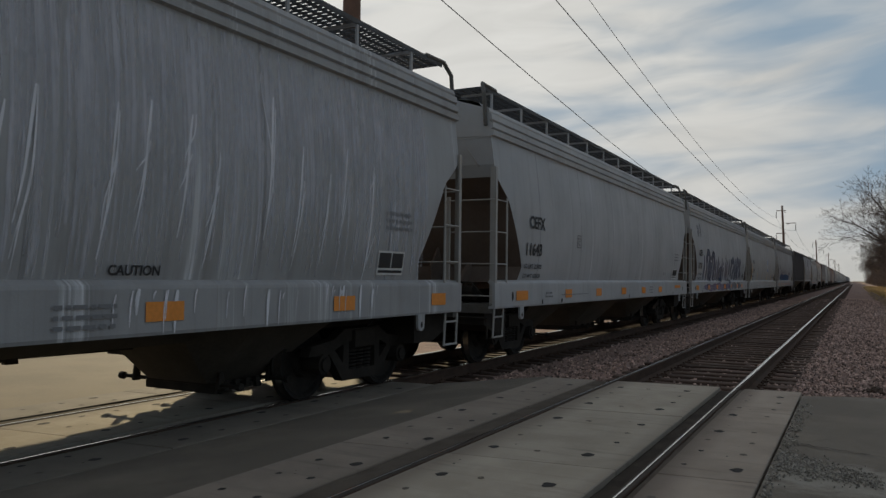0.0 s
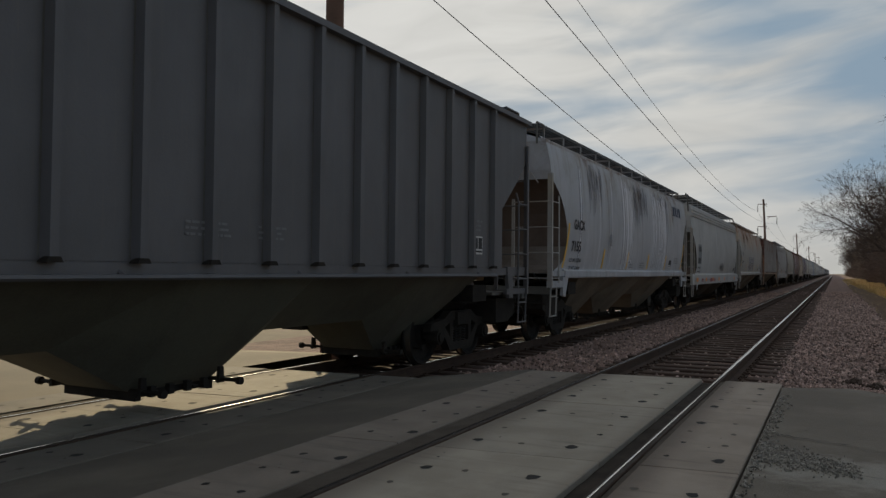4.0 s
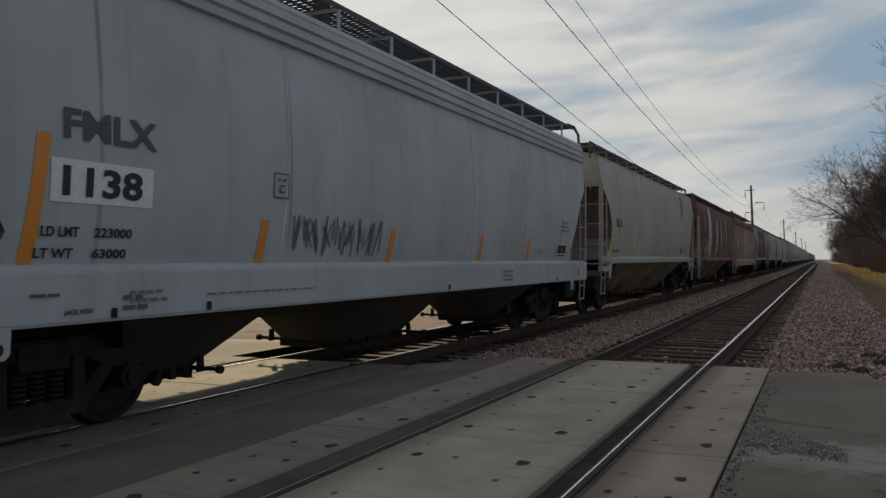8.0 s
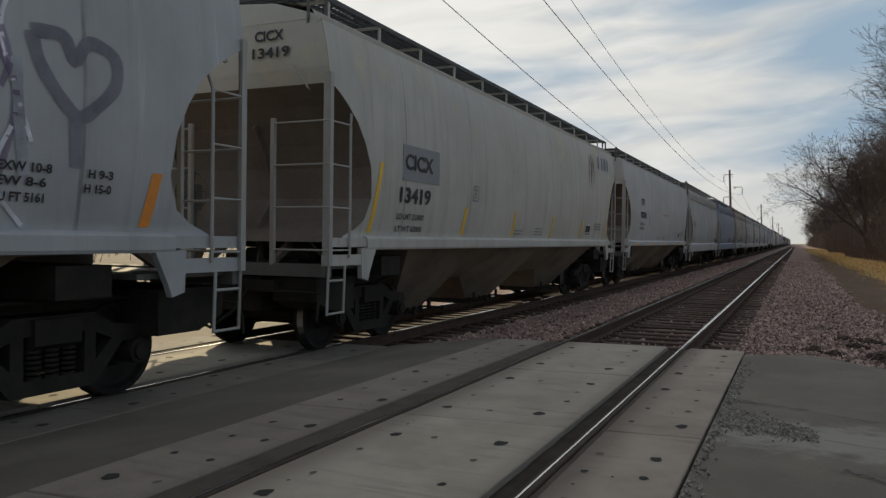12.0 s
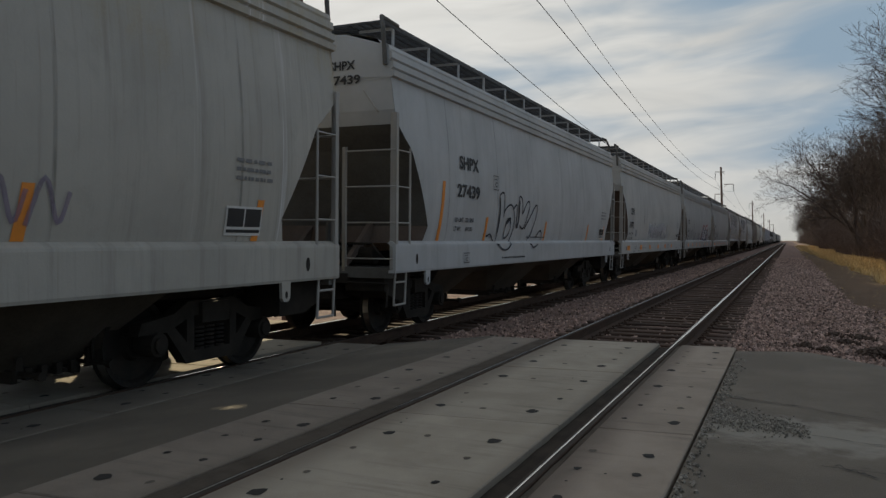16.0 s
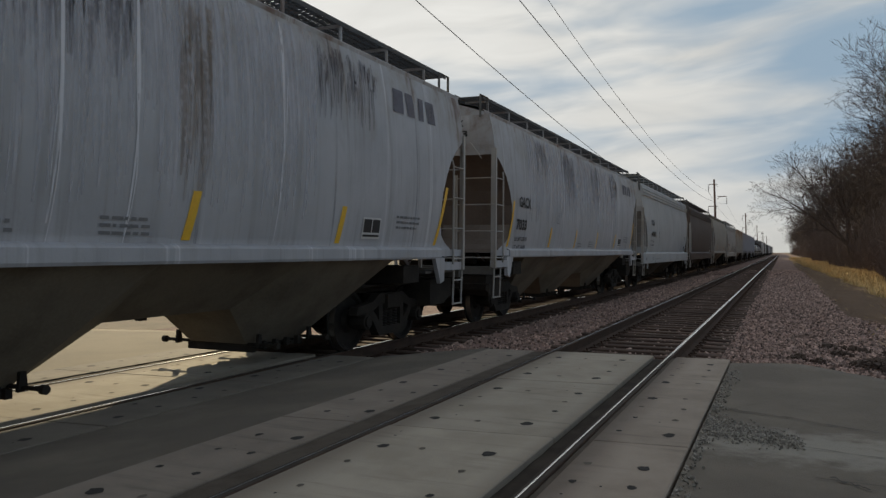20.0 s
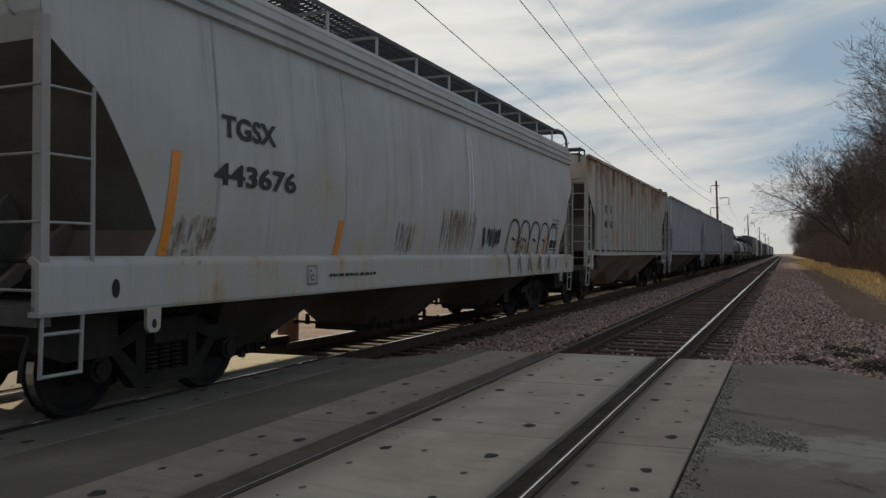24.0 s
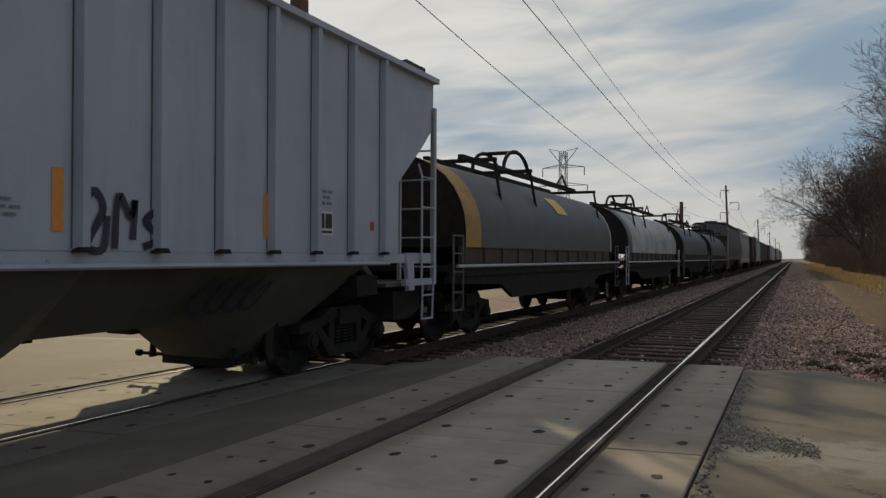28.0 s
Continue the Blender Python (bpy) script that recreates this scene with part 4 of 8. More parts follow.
def ladders(car, z0, z1, step=0.47, x=1.56, y_in=0.52, drop=0.50, count=0, wide=0.62):
    """A ladder on the side and one on the end at each corner, with a stirrup below."""
    for sx in (1, -1):
        for sy in (1, -1):
            ye = sy * (HALF - 0.02)
            yi = sy * (HALF - y_in)
            bm = bmesh.new()
            box(bm, min(sx * (x - 0.02), sx * (x + 0.015)), max(sx * (x - 0.02), sx * (x + 0.015)), min(ye, ye - sy * 0.075), max(ye, ye - sy * 0.075), z0, z1)
            box(bm, min(sx * (x - 0.09), sx * (x + 0.015)), max(sx * (x - 0.09), sx * (x + 0.015)), min(ye, ye - sy * 0.012), max(ye, ye - sy * 0.012), z0, z1)
            rows_z = [z0 + 0.20 + 0.54 * k for k in range(count)] or [z0 + 0.28 + step * k for k in range(9) if z0 + 0.28 + step * k < z1 - 0.8]
            knee = rows_z[-1] + 0.01
            tube(bm, (sx * x, yi, z0 + 0.1), (sx * x, yi, knee), 0.019, 6)
            tube(bm, (sx * x, yi, knee), (sx * (x - 0.03), yi + sy * -0.06, knee + 0.18), 0.019, 6)
            p = part("ladder", bm, PAINT["grey"], car)
            rungs(p, [((sx * x, ye, z), (sx * x, yi, z)) for z in rows_z], sx > 0)
            bm = bmesh.new()
            xi = sx * (x - wide)
            box(bm, min(xi, xi - sx * 0.06), max(xi, xi - sx * 0.06), min(ye, ye - sy * 0.05), max(ye, ye - sy * 0.05), z0, knee + 0.06 if count else z1 + 0.1)
            if count:
                for a, b in ((0.30, 3.42), (0.52, 3.72)):
                    tube(bm, (sx * (x - a), ye, b), (sx * (x - a), ye + sy * 0.05, b + 0.02), 0.013, 5)
                tube(bm, (sx * (x - 0.30), ye + sy * 0.05, 3.44), (sx * (x - 0.52), ye + sy * 0.05, 3.74), 0.013, 5)
            p = part("end_ladder", bm, PAINT["grey"], car)
            if not count:
                rows_z = [z0 + 0.28 + step * k for k in range(9) if z0 + 0.28 + step * k < z1]
            rungs(p, [((sx * x, ye, z), (xi, ye, z)) for z in rows_z], sx > 0 and sy < 0)
            bm = bmesh.new()
            for yy in (ye - sy * 0.04, ye - sy * 0.42):
                tube(bm, (sx * (x - 0.02), yy, z0), (sx * (x - 0.04), yy, z0 - drop), 0.018, 6)
            for k in (0.30, 0.97):
                tube(bm, (sx * (x - 0.03), ye - sy * 0.04, z0 - drop * k), (sx * (x - 0.03), ye - sy * 0.42, z0 - drop * k), 0.016, 6)
            part("step", bm, PAINT["grey"], car)


def wheelset(parent, y):
    bm = bmesh.new()
    tube(bm, (-0.95, y, 0.455), (0.95, y, 0.455), 0.085, 10)
    for s in (1, -1):
        n = 28
        prof = ((0.675, 0.475), (0.705, 0.482), (0.72, 0.458), (0.815, 0.452), (0.815, 0.40), (0.77, 0.37), (0.765, 0.18), (0.83, 0.15), (0.83, 0.0))
        rows = []
        for x, r in prof:
            rows.append([(s * x, y + r * math.cos(2 * math.pi * i / n), 0.455 + r * math.sin(2 * math.pi * i / n)) for i in range(n + 1)])
        grid(bm, rows)
    part("wheelset", oriented(bm), WHEEL, parent, "grimy steel wheels on an axle")
    for s in (1,):
        bm = bmesh.new()
        n = 28
        rows = [[(s * x, y + r * math.cos(2 * math.pi * i / n), 0.455 + r * math.sin(2 * math.pi * i / n)) for i in range(n + 1)] for x, r in ((0.718, 0.461), (0.812, 0.4545))]
        grid(bm, rows)
        part("tread", oriented(bm), TREAD, parent, "polished wheel tread")


def truck(car, yc):
    bm = bmesh.new()
    prism(bm, [(-1.12, 0.84), (1.12, 0.84), (1.12, 0.62), (0.72, 0.40), (-0.72, 0.40), (-1.12, 0.62)], yc - 0.23, yc + 0.23, "y")
    box(bm, -0.40, 0.40, yc - 0.35, yc + 0.35, 0.82, 1.06)
    t = part("truck", bm, STEEL_DARK, car, "grimy four-wheel truck")
    for s in (1, -1):
        bm = bmesh.new()
        prism(bm, [(yc + s * 0.40, 0.26), (yc + s * 0.54, 0.30), (yc + s * 0.54, 0.58), (yc + s * 0.40, 0.66)], -0.66, 0.66)
        tube(bm, (-0.78, yc + s * 0.47, 0.40), (0.78, yc + s * 0.47, 0.40), 0.045, 6)
        for x in (0.75, -0.75):
            prism(bm, [(yc + s * 0.40, 0.24), (yc + s * 0.47, 0.22), (yc + s * 0.50, 0.60), (yc + s * 0.42, 0.62)], x - 0.05, x + 0.05)
        part("brake_beam", oriented(bm), STEEL_DARK, t, "greasy brake beam with its shoes")
    for dy in (-0.89, 0.89):
        wheelset(t, yc + dy)
    for s in (1, -1):
        x0, x1 = (0.93, 1.07) if s > 0 else (-1.07, -0.93)
        bm = bmesh.new()
        prism(bm, [(yc - 1.13, 0.56), (yc - 1.08, 0.68), (yc - 0.62, 0.74), (yc - 0.40, 0.86), (yc + 0.40, 0.86), (yc + 0.62, 0.74), (yc + 1.08, 0.68), (yc + 1.13, 0.56), (yc + 0.66, 0.58), (yc + 0.36, 0.70), (yc - 0.36, 0.70), (yc - 0.66, 0.58)], x0, x1)
        prism(bm, [(yc - 0.72, 0.56), (yc - 0.60, 0.60), (yc - 0.32, 0.33), (yc + 0.32, 0.33), (yc + 0.60, 0.60), (yc + 0.72, 0.56), (yc + 0.42, 0.20), (yc - 0.42, 0.20)], x0, x1)
        for dy in (-0.36, 0.36):
            box(bm, x0, x1, yc + dy - 0.06, yc + dy + 0.06, 0.30, 0.74)
        for dy in (-0.89, 0.89):
            tube(bm, (s * 0.90, yc + dy, 0.455), (s * 1.13, yc + dy, 0.455), 0.125, 14)
            tube(bm, (s * 1.13, yc + dy, 0.455), (s * 1.16, yc + dy, 0.455), 0.085, 10)
            box(bm, x0, x1, yc + dy - 0.20, yc + dy + 0.20, 0.56, 0.66)
        part("side_frame", oriented(bm), STEEL_DARK, t, "cast steel truck side frame")
        bm = bmesh.new()
        for dy in (-0.17, 0.0, 0.17):
            for k in range(6):
                tube(bm, (s * 1.0, yc + dy, 0.33 + 0.045 * k), (s * 1.0, yc + dy, 0.355 + 0.045 * k), 0.075, 10)
        if s > 0:
            tagged(part("spring_nest", bm, WHEEL, t), kind="stuff")
        else:
            bm.free()


def running_gear(car, centre=6.35):
    for s in (-1, 1):
        truck(car, s * centre)
    bm = bmesh.new()
    box(bm, -0.17, 0.17, -HALF + 0.15, HALF - 0.15, 0.80, 1.08)
    part("centre_sill", bm, STEEL_DARK, car)
    for s in (1, -1):
        bm = bmesh.new()
        c = s * centre
        box(bm, -1.42, 1.42, c - 0.28, c + 0.28, 1.02, 1.30)
        part("body_bolster", bm, STEEL_DARK, car)
        bm = bmesh.new()
        box(bm, -0.75, 0.75, c - 1.9, c + 1.9, 0.86, 1.0)
        box(bm, -0.9, -0.5, c - s * 1.9 - 0.5, c - s * 1.9 + 0.3, 0.60, 0.95)
        tube(bm, (-0.4, c - 1.6, 0.62), (-0.4, c + 1.6, 0.62), 0.05, 6)
        tube(bm, (0.45, c - 1.5, 0.66), (0.45, c + 1.5, 0.70), 0.05, 6)
        part("brake_rigging", bm, STEEL_DARK, car)
        bm = bmesh.new()
        e = s * HALF
        box(bm, -0.09, 0.09, min(e - s * 0.2, e + s * 0.42), max(e - s * 0.2, e + s * 0.42), 0.80, 0.96)
        box(bm, -0.16, 0.16, min(e + s * 0.36, e + s * 0.66), max(e + s * 0.36, e + s * 0.66), 0.74, 1.02)
        chain(bm, [(0.3, e - s * 0.1, 0.95), (0.32, e + s * 0.25, 0.62), (0.2, e + s * 0.55, 0.42), (0.05, e + s * 0.66, 0.52)], 0.022, 6)
        part("coupler", bm, STEEL_DARK, car, "cast coupler with an air hose")
        # draft gear box, plus added side blocks that hide the lit ground behind
        bm = bmesh.new()
        y0, y1 = e - s * 1.75, e - s * 0.10
        box(bm, -0.46, 0.46, min(y0, y1), max(y0, y1), 0.58, 1.04)
        for x in (-1.0, 1.0):
            prism(bm, [(e - s * 0.10, 1.04), (e - s * 0.10, 0.74), (e - s * 0.45, 0.60), (e - s * 1.0, 0.60), (e - s * 1.0, 1.04)], x - 0.34, x + 0.34)
        part("draft_gear", oriented(bm), STEEL_DARK, car, "greasy draft gear box with added blocks filling the dark gap")
        bm = bmesh.new()
        tube(bm, (-1.45, e - s * 0.02, 0.86), (1.45, e - s * 0.02, 0.86), 0.018, 6)
        chain(bm, [(1.45, e - s * 0.02, 0.86), (1.47, e + s * 0.06, 0.70), (1.47, e + s * 0.08, 0.52)], 0.018, 6)
        part("uncoupling_lever", bm, STEEL_DARK, car)


def pipework(car):
    """Air pipe, brake rods and the valve under the body."""
    bm = bmesh.new()
    chain(bm, [(0.95, -7.6, 0.96), (0.95, -5.4, 0.98), (0.72, -4.9, 0.92), (0.72, 4.9, 0.92), (0.95, 5.4, 0.98), (0.95, 7.6, 0.96)], 0.024, 6)
    part("air_pipe", bm, STEEL_DARK, car)
    bm = bmesh.new()
    for a, b in ((-4.6, -2.2), (-2.2, 2.4), (2.4, 4.7)):
        tube(bm, (-0.32, a, 0.72), (-0.32, b, 0.70), 0.02, 6)
    for y in (-2.2, 2.4):
        prism(bm, [(y - 0.06, 0.66), (y + 0.06, 0.66), (y + 0.04, 0.90), (y - 0.04, 0.90)], -0.36, -0.28)
    part("brake_rod", oriented(bm), STEEL_DARK, car)


def end_gear(car, z_deck):
    """Decks over the couplers, brake wheel and pipes on the leading end."""
    for s in (1, -1):
        bm = bmesh.new()
        e = s * HALF
        box(bm, -1.52, 1.52, min(e - s * 0.02, e - s * 0.16), max(e - s * 0.02, e - s * 0.16), z_deck - 0.16, z_deck)
        box(bm, -1.40, 1.40, min(e - s * 0.16, e - s * 1.32), max(e - s * 0.16, e - s * 1.32), z_deck - 0.07, z_deck - 0.02)
        part("end_platform", oriented(bm), END_GREY, car, "grimy steel end platform")
        for x in (-0.55, 0.55):
            bm = bmesh.new()
            prism(bm, [(e - s * 0.3, z_deck), (e - s * 0.3, z_deck + 0.08), (e - s * 1.35, z_deck + 0.9), (e - s * 1.35, z_deck + 0.6)], x - 0.04, x + 0.04)
            part("brace", oriented(bm), END_BROWN, car)
    e = -HALF
    bm = bmesh.new()
    n = 20
    pts = [(-0.75 + 0.28 * math.cos(2 * math.pi * i / n), e + 0.12, z_deck + 0.95 + 0.28 * math.sin(2 * math.pi * i / n)) for i in range(n + 1)]
    chain(bm, pts, 0.014, 5)
    for i in range(0, n, 4):
        tube(bm, (-0.75, e + 0.12, z_deck + 0.95), pts[i], 0.010, 5)
    box(bm, -0.83, -0.67, e + 0.14, e + 0.24, z_deck + 0.70, z_deck + 1.05)
    tube(bm, (-0.75, e + 0.2, z_deck - 0.05), (-0.75, e + 0.2, z_deck + 0.7), 0.02, 6)
    part("brake_wheel", bm, END_GREY, car, "round handbrake wheel on its box")
    bm = bmesh.new()
    tube(bm, (0.25, e + 0.75, z_deck + 0.16), (0.85, e + 0.75, z_deck + 0.16), 0.14, 12)
    tube(bm, (-0.3, e + 0.8, z_deck + 0.10), (0.1, e + 0.8, z_deck + 0.10), 0.09, 10)
    chain(bm, [(0.0, e + 0.55, z_deck), (0.1, e + 0.55, z_deck + 0.35), (0.9, e + 0.5, z_deck + 0.35), (1.2, e + 0.4, z_deck + 0.1)], 0.02, 6)
    part("brake_cylinder", bm, STEEL_DARK, car)
    pipework(car)


def running_boards(car, z_edge, z, x0, x1, end_drop=0.45, loop=True):
    """Grated walkways along both roof edges with their brackets and end steps."""
    for s in (1, -1):
        bm = bmesh.new()
        for k in range(5):
            x = x0 + (x1 - x0) * k / 4
            box(bm, s * x - 0.010, s * x + 0.010, -HALF + 0.15, HALF - 0.15, z - 0.035, z)
        y = -HALF + 0.15
        while y < HALF - 0.1:
            box(bm, min(s * x0, s * x1), max(s * x0, s * x1), y - 0.009, y + 0.009, z - 0.030, z - 0.004)
            y += 0.10
        box(bm, s * x1 - 0.008, s * x1 + 0.008, -HALF + 0.15, HALF - 0.15, z - 0.06, z + 0.005)
        rb = part("running_board", bm, GRATE, car, "open grating roof walkway")
        bm = bmesh.new()
        y = -HALF + 0.5
        while y < HALF - 0.3:
            box(bm, min(s * x1, s * x1 - s * 0.03), max(s * x1, s * x1 - s * 0.03), y - 0.022, y + 0.022, z_edge - 0.05, z - 0.01)
            box(bm, min(s * x0, s * x1), max(s * x0, s * x1), y - 0.018, y + 0.018, z - 0.075, z - 0.036)
            y += 1.36
        tagged(part("bracket", bm, PAINT["grey"], rb), kind="stuff")
    for s in (1, -1):
        bm = bmesh.new()
        for k in range(6):
            yy = s * (HALF - 0.18 - 0.10 * k)
            box(bm, -x0, x0, yy - 0.02, yy + 0.02, z - 0.035, z)
        tagged(part("crossover_board", bm, GRATE, car, "open grating across the roof end"), kind="stuff")
        for sx in (1, -1):
            bm = bmesh.new()
            e = s * (HALF + 0.02)
            if loop:
                chain(bm, [(sx * x1, e - s * 0.65, z + 0.01), (sx * x1, e - s * 0.10, z + 0.03), (sx * (x1 + 0.08), e, z - 0.16), (sx * (x1 + 0.12), e, z_edge - 0.35)], 0.034, 8)
            else:
                chain(bm, [(sx * x1, e - s * 0.45, z_edge - 0.05), (sx * x1, e - s * 0.45, z), (sx * x1, e - s * 0.05, z), (sx * x1, e - s * 0.05, z_edge - 0.10)], 0.024, 6)
            part("grab_iron", bm, END_GREY, car)


def hatches(car, z):
    bm = bmesh.new()
    box(bm, -0.46, 0.46, -HALF + 0.5, HALF - 0.5, z - 0.06, z + 0.24)
    for i in range(9):
        y = -6.4 + 1.6 * i
        box(bm, -0.50, 0.50, y - 0.04, y + 0.04, z + 0.10, z + 0.27)
    part("hatch_cover", bm, GRATE, car, "long trough hatch cover")


def outlet(bm, yc, w, z):
    """A discharge gate with its rack shafts."""
    box(bm, -0.46, 0.46, yc - w, yc + w, z - 0.07, z)
    box(bm, -0.54, 0.54, yc - w - 0.05, yc - w + 0.02, z - 0.09, z)
    box(bm, -0.54, 0.54, yc + w - 0.02, yc + w + 0.05, z - 0.09, z)
    for dy in (-w - 0.06, w + 0.06):
        tube(bm, (-0.92, yc + dy, z + 0.02), (0.92, yc + dy, z + 0.02), 0.024, 6)
        for sx in (-0.96, 0.90):
            tube(bm, (sx, yc + dy, z + 0.02), (sx + 0.06, yc + dy, z + 0.02), 0.045, 8)
            prism(bm, [(yc + dy - 0.05, z - 0.02), (yc + dy + 0.05, z - 0.02), (yc + dy + 0.03, z + 0.16), (yc + dy - 0.03, z + 0.16)], sx * 0.72 - 0.02, sx * 0.72 + 0.02)
    for x in (-0.58, 0.58):
        for k in range(4):
            y = yc - w * 0.75 + w * 0.5 * k
            box(bm, x - 0.03, x + 0.03, y - 0.035, y + 0.035, z - 0.06, z + 0.05)
    box(bm, -0.62, 0.62, yc - w * 0.6, yc - w * 0.45, z - 0.055, z - 0.015)
    box(bm, -0.62, 0.62, yc + w * 0.35, yc + w * 0.5, z - 0.045, z - 0.01)


def hoppers(car, stations, z_top, x_top, mat, z_out):
    """Funnel-shaped bays below the side; stations: (y, z) of the keel from end to end."""
    bm = bmesh.new()
    rows = []
    for y, zb in stations:
        k = (zb - z_out) / max(0.1, z_top - z_out)
        xb = 0.46 + (x_top - 0.46) * max(0.0, min(1.0, k)) if zb > 0.9 or zb < 0.5 else 0.62
        rows.append([(-x_top, y, z_top), (-xb, y, zb), (xb, y, zb), (x_top, y, z_top)])
    grid(bm, rows)
    part("hopper_underbody", oriented(bm), mat, car, "sloped discharge bays under the car")
    for (ya, za), (yb, zb) in zip(stations, stations[1:]):
        if za == zb == z_out:
            bm = bmesh.new()
            outlet(bm, (ya + yb) / 2, (yb - ya) / 2 - 0.06, z_out)
            part("outlet_gate", bm, STEEL_DARK, car)


def car_empty(name, label):
    return top_level(name, label, "freight car", "cars of the passing train")


def sill_hopper():
    """Covered hopper with curved sides, a deep side sill and roof walkways."""
    car = car_empty("covered_hopper", "grey curved-side covered hopper car with side sill")
    hull(car, ENDS_A, side_a, 1.46, 3.94, 0.0, END_BROWN, (-6.2, -3.7, -1.2, 1.3, 3.8, 6.2))
    for s in (1, -1):
        bm = bmesh.new()
        # side sill, a channel with a rolled upper lip
        prism(bm, [(s * x, z) for x, z in ((1.48, 1.50), (1.52, 1.485), (1.575, 1.45), (1.58, 1.42), (1.58, 1.05), (1.57, 1.02), (1.46, 1.02), (1.46, 1.06), (1.53, 1.07), (1.53, 1.40), (1.44, 1.46))], -HALF, HALF, "y")
        part("side_sill", oriented(bm), PAINT["grey"], car)
        bm = bmesh.new()
        prof = ((1.44, 3.92), (1.515, 3.94), (1.52, 4.01), (1.475, 4.03), (1.47, 4.05), (1.51, 4.07), (1.505, 4.15), (1.455, 4.17), (1.45, 4.19), (1.485, 4.21), (1.475, 4.30), (1.43, 4.32), (1.44, 4.35), (1.42, 4.41), (1.36, 4.44), (1.28, 4.45), (1.28, 3.92))
        prism(bm, [(s * x, z) for x, z in prof], -HALF + 0.02, HALF - 0.02, "y")
        part("roof_rail", oriented(bm), PAINT["grey"], car, "ribbed eave moulding")
        for k, yy in enumerate((-HALF + 0.75, HALF - 0.75)):
            # jacking hole as a flat disc, its shade painted black
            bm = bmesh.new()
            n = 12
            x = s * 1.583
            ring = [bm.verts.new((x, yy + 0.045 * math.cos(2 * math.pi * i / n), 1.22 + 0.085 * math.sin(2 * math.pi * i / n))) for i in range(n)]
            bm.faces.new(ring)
            part("jacking_hole", bm, DEPTH_SHADE, car)
        for yy in (-7.05, 7.05):
            bm = bmesh.new()
            prism(bm, [(yy - 0.09, 1.06), (yy + 0.09, 1.06), (yy + 0.08, 0.84), (yy + 0.04, 0.80), (yy - 0.04, 0.80), (yy - 0.08, 0.84)], s * 1.555 - 0.02, s * 1.555 + 0.02)
            lug = part("sill_bracket", oriented(bm), PAINT["grey"], car, "hanging towing lug")
            # flat disc again: the lug hole's shade is only colour
            bm = bmesh.new()
            ring = [bm.verts.new((s * 1.578, yy + 0.03 * math.cos(2 * math.pi * i / 8), 0.88 + 0.045 * math.sin(2 * math.pi * i / 8))) for i in range(8)]
            bm.faces.new(ring)
            part("lug_hole", bm, DEPTH_SHADE, lug)
    bm = bmesh.new()
    n = 10
    grid(bm, [[(1.30 * math.sin(math.pi * (i / n - 0.5)), y, 4.43 + 0.24 * math.cos(math.pi * (i / n - 0.5))) for i in range(n + 1)] for y in (-HALF + 0.03, 0, HALF - 0.03)])
    part("upper_roof", oriented(bm), PAINT["grey"], car, smooth=True)
    for s in (1, -1):
        bm = bmesh.new()
        poly = [(-1.44, 3.9), (1.44, 3.9), (1.40, 4.40), (0.7, 4.62), (0, 4.67), (-0.7, 4.62), (-1.40, 4.40)]
        e = s * (HALF - 0.03)
        prism(bm, poly, min(e, e - s * 0.05), max(e, e - s * 0.05), "y")
        part("end_cap", oriented(bm), PAINT["grey"], car)
    hatches(car, 4.68)
    running_boards(car, 4.45, 4.82, 0.66, 1.27)
    ladders(car, 1.03, 3.40, count=4, wide=0.86)
    end_gear(car, 1.10)
    hoppers(car, ((-5.7, 1.12), (-5.0, 0.30), (-4.1, 0.30), (-3.2, 0.82), (-1.6, 0.82), (-1.2, 0.30), (0.7, 0.30), (1.2, 0.82), (3.7, 0.82), (4.2, 0.30), (5.0, 0.30), (5.7, 1.12)), 1.25, 1.40, UNDER, 0.30)
    running_gear(car)
    return car


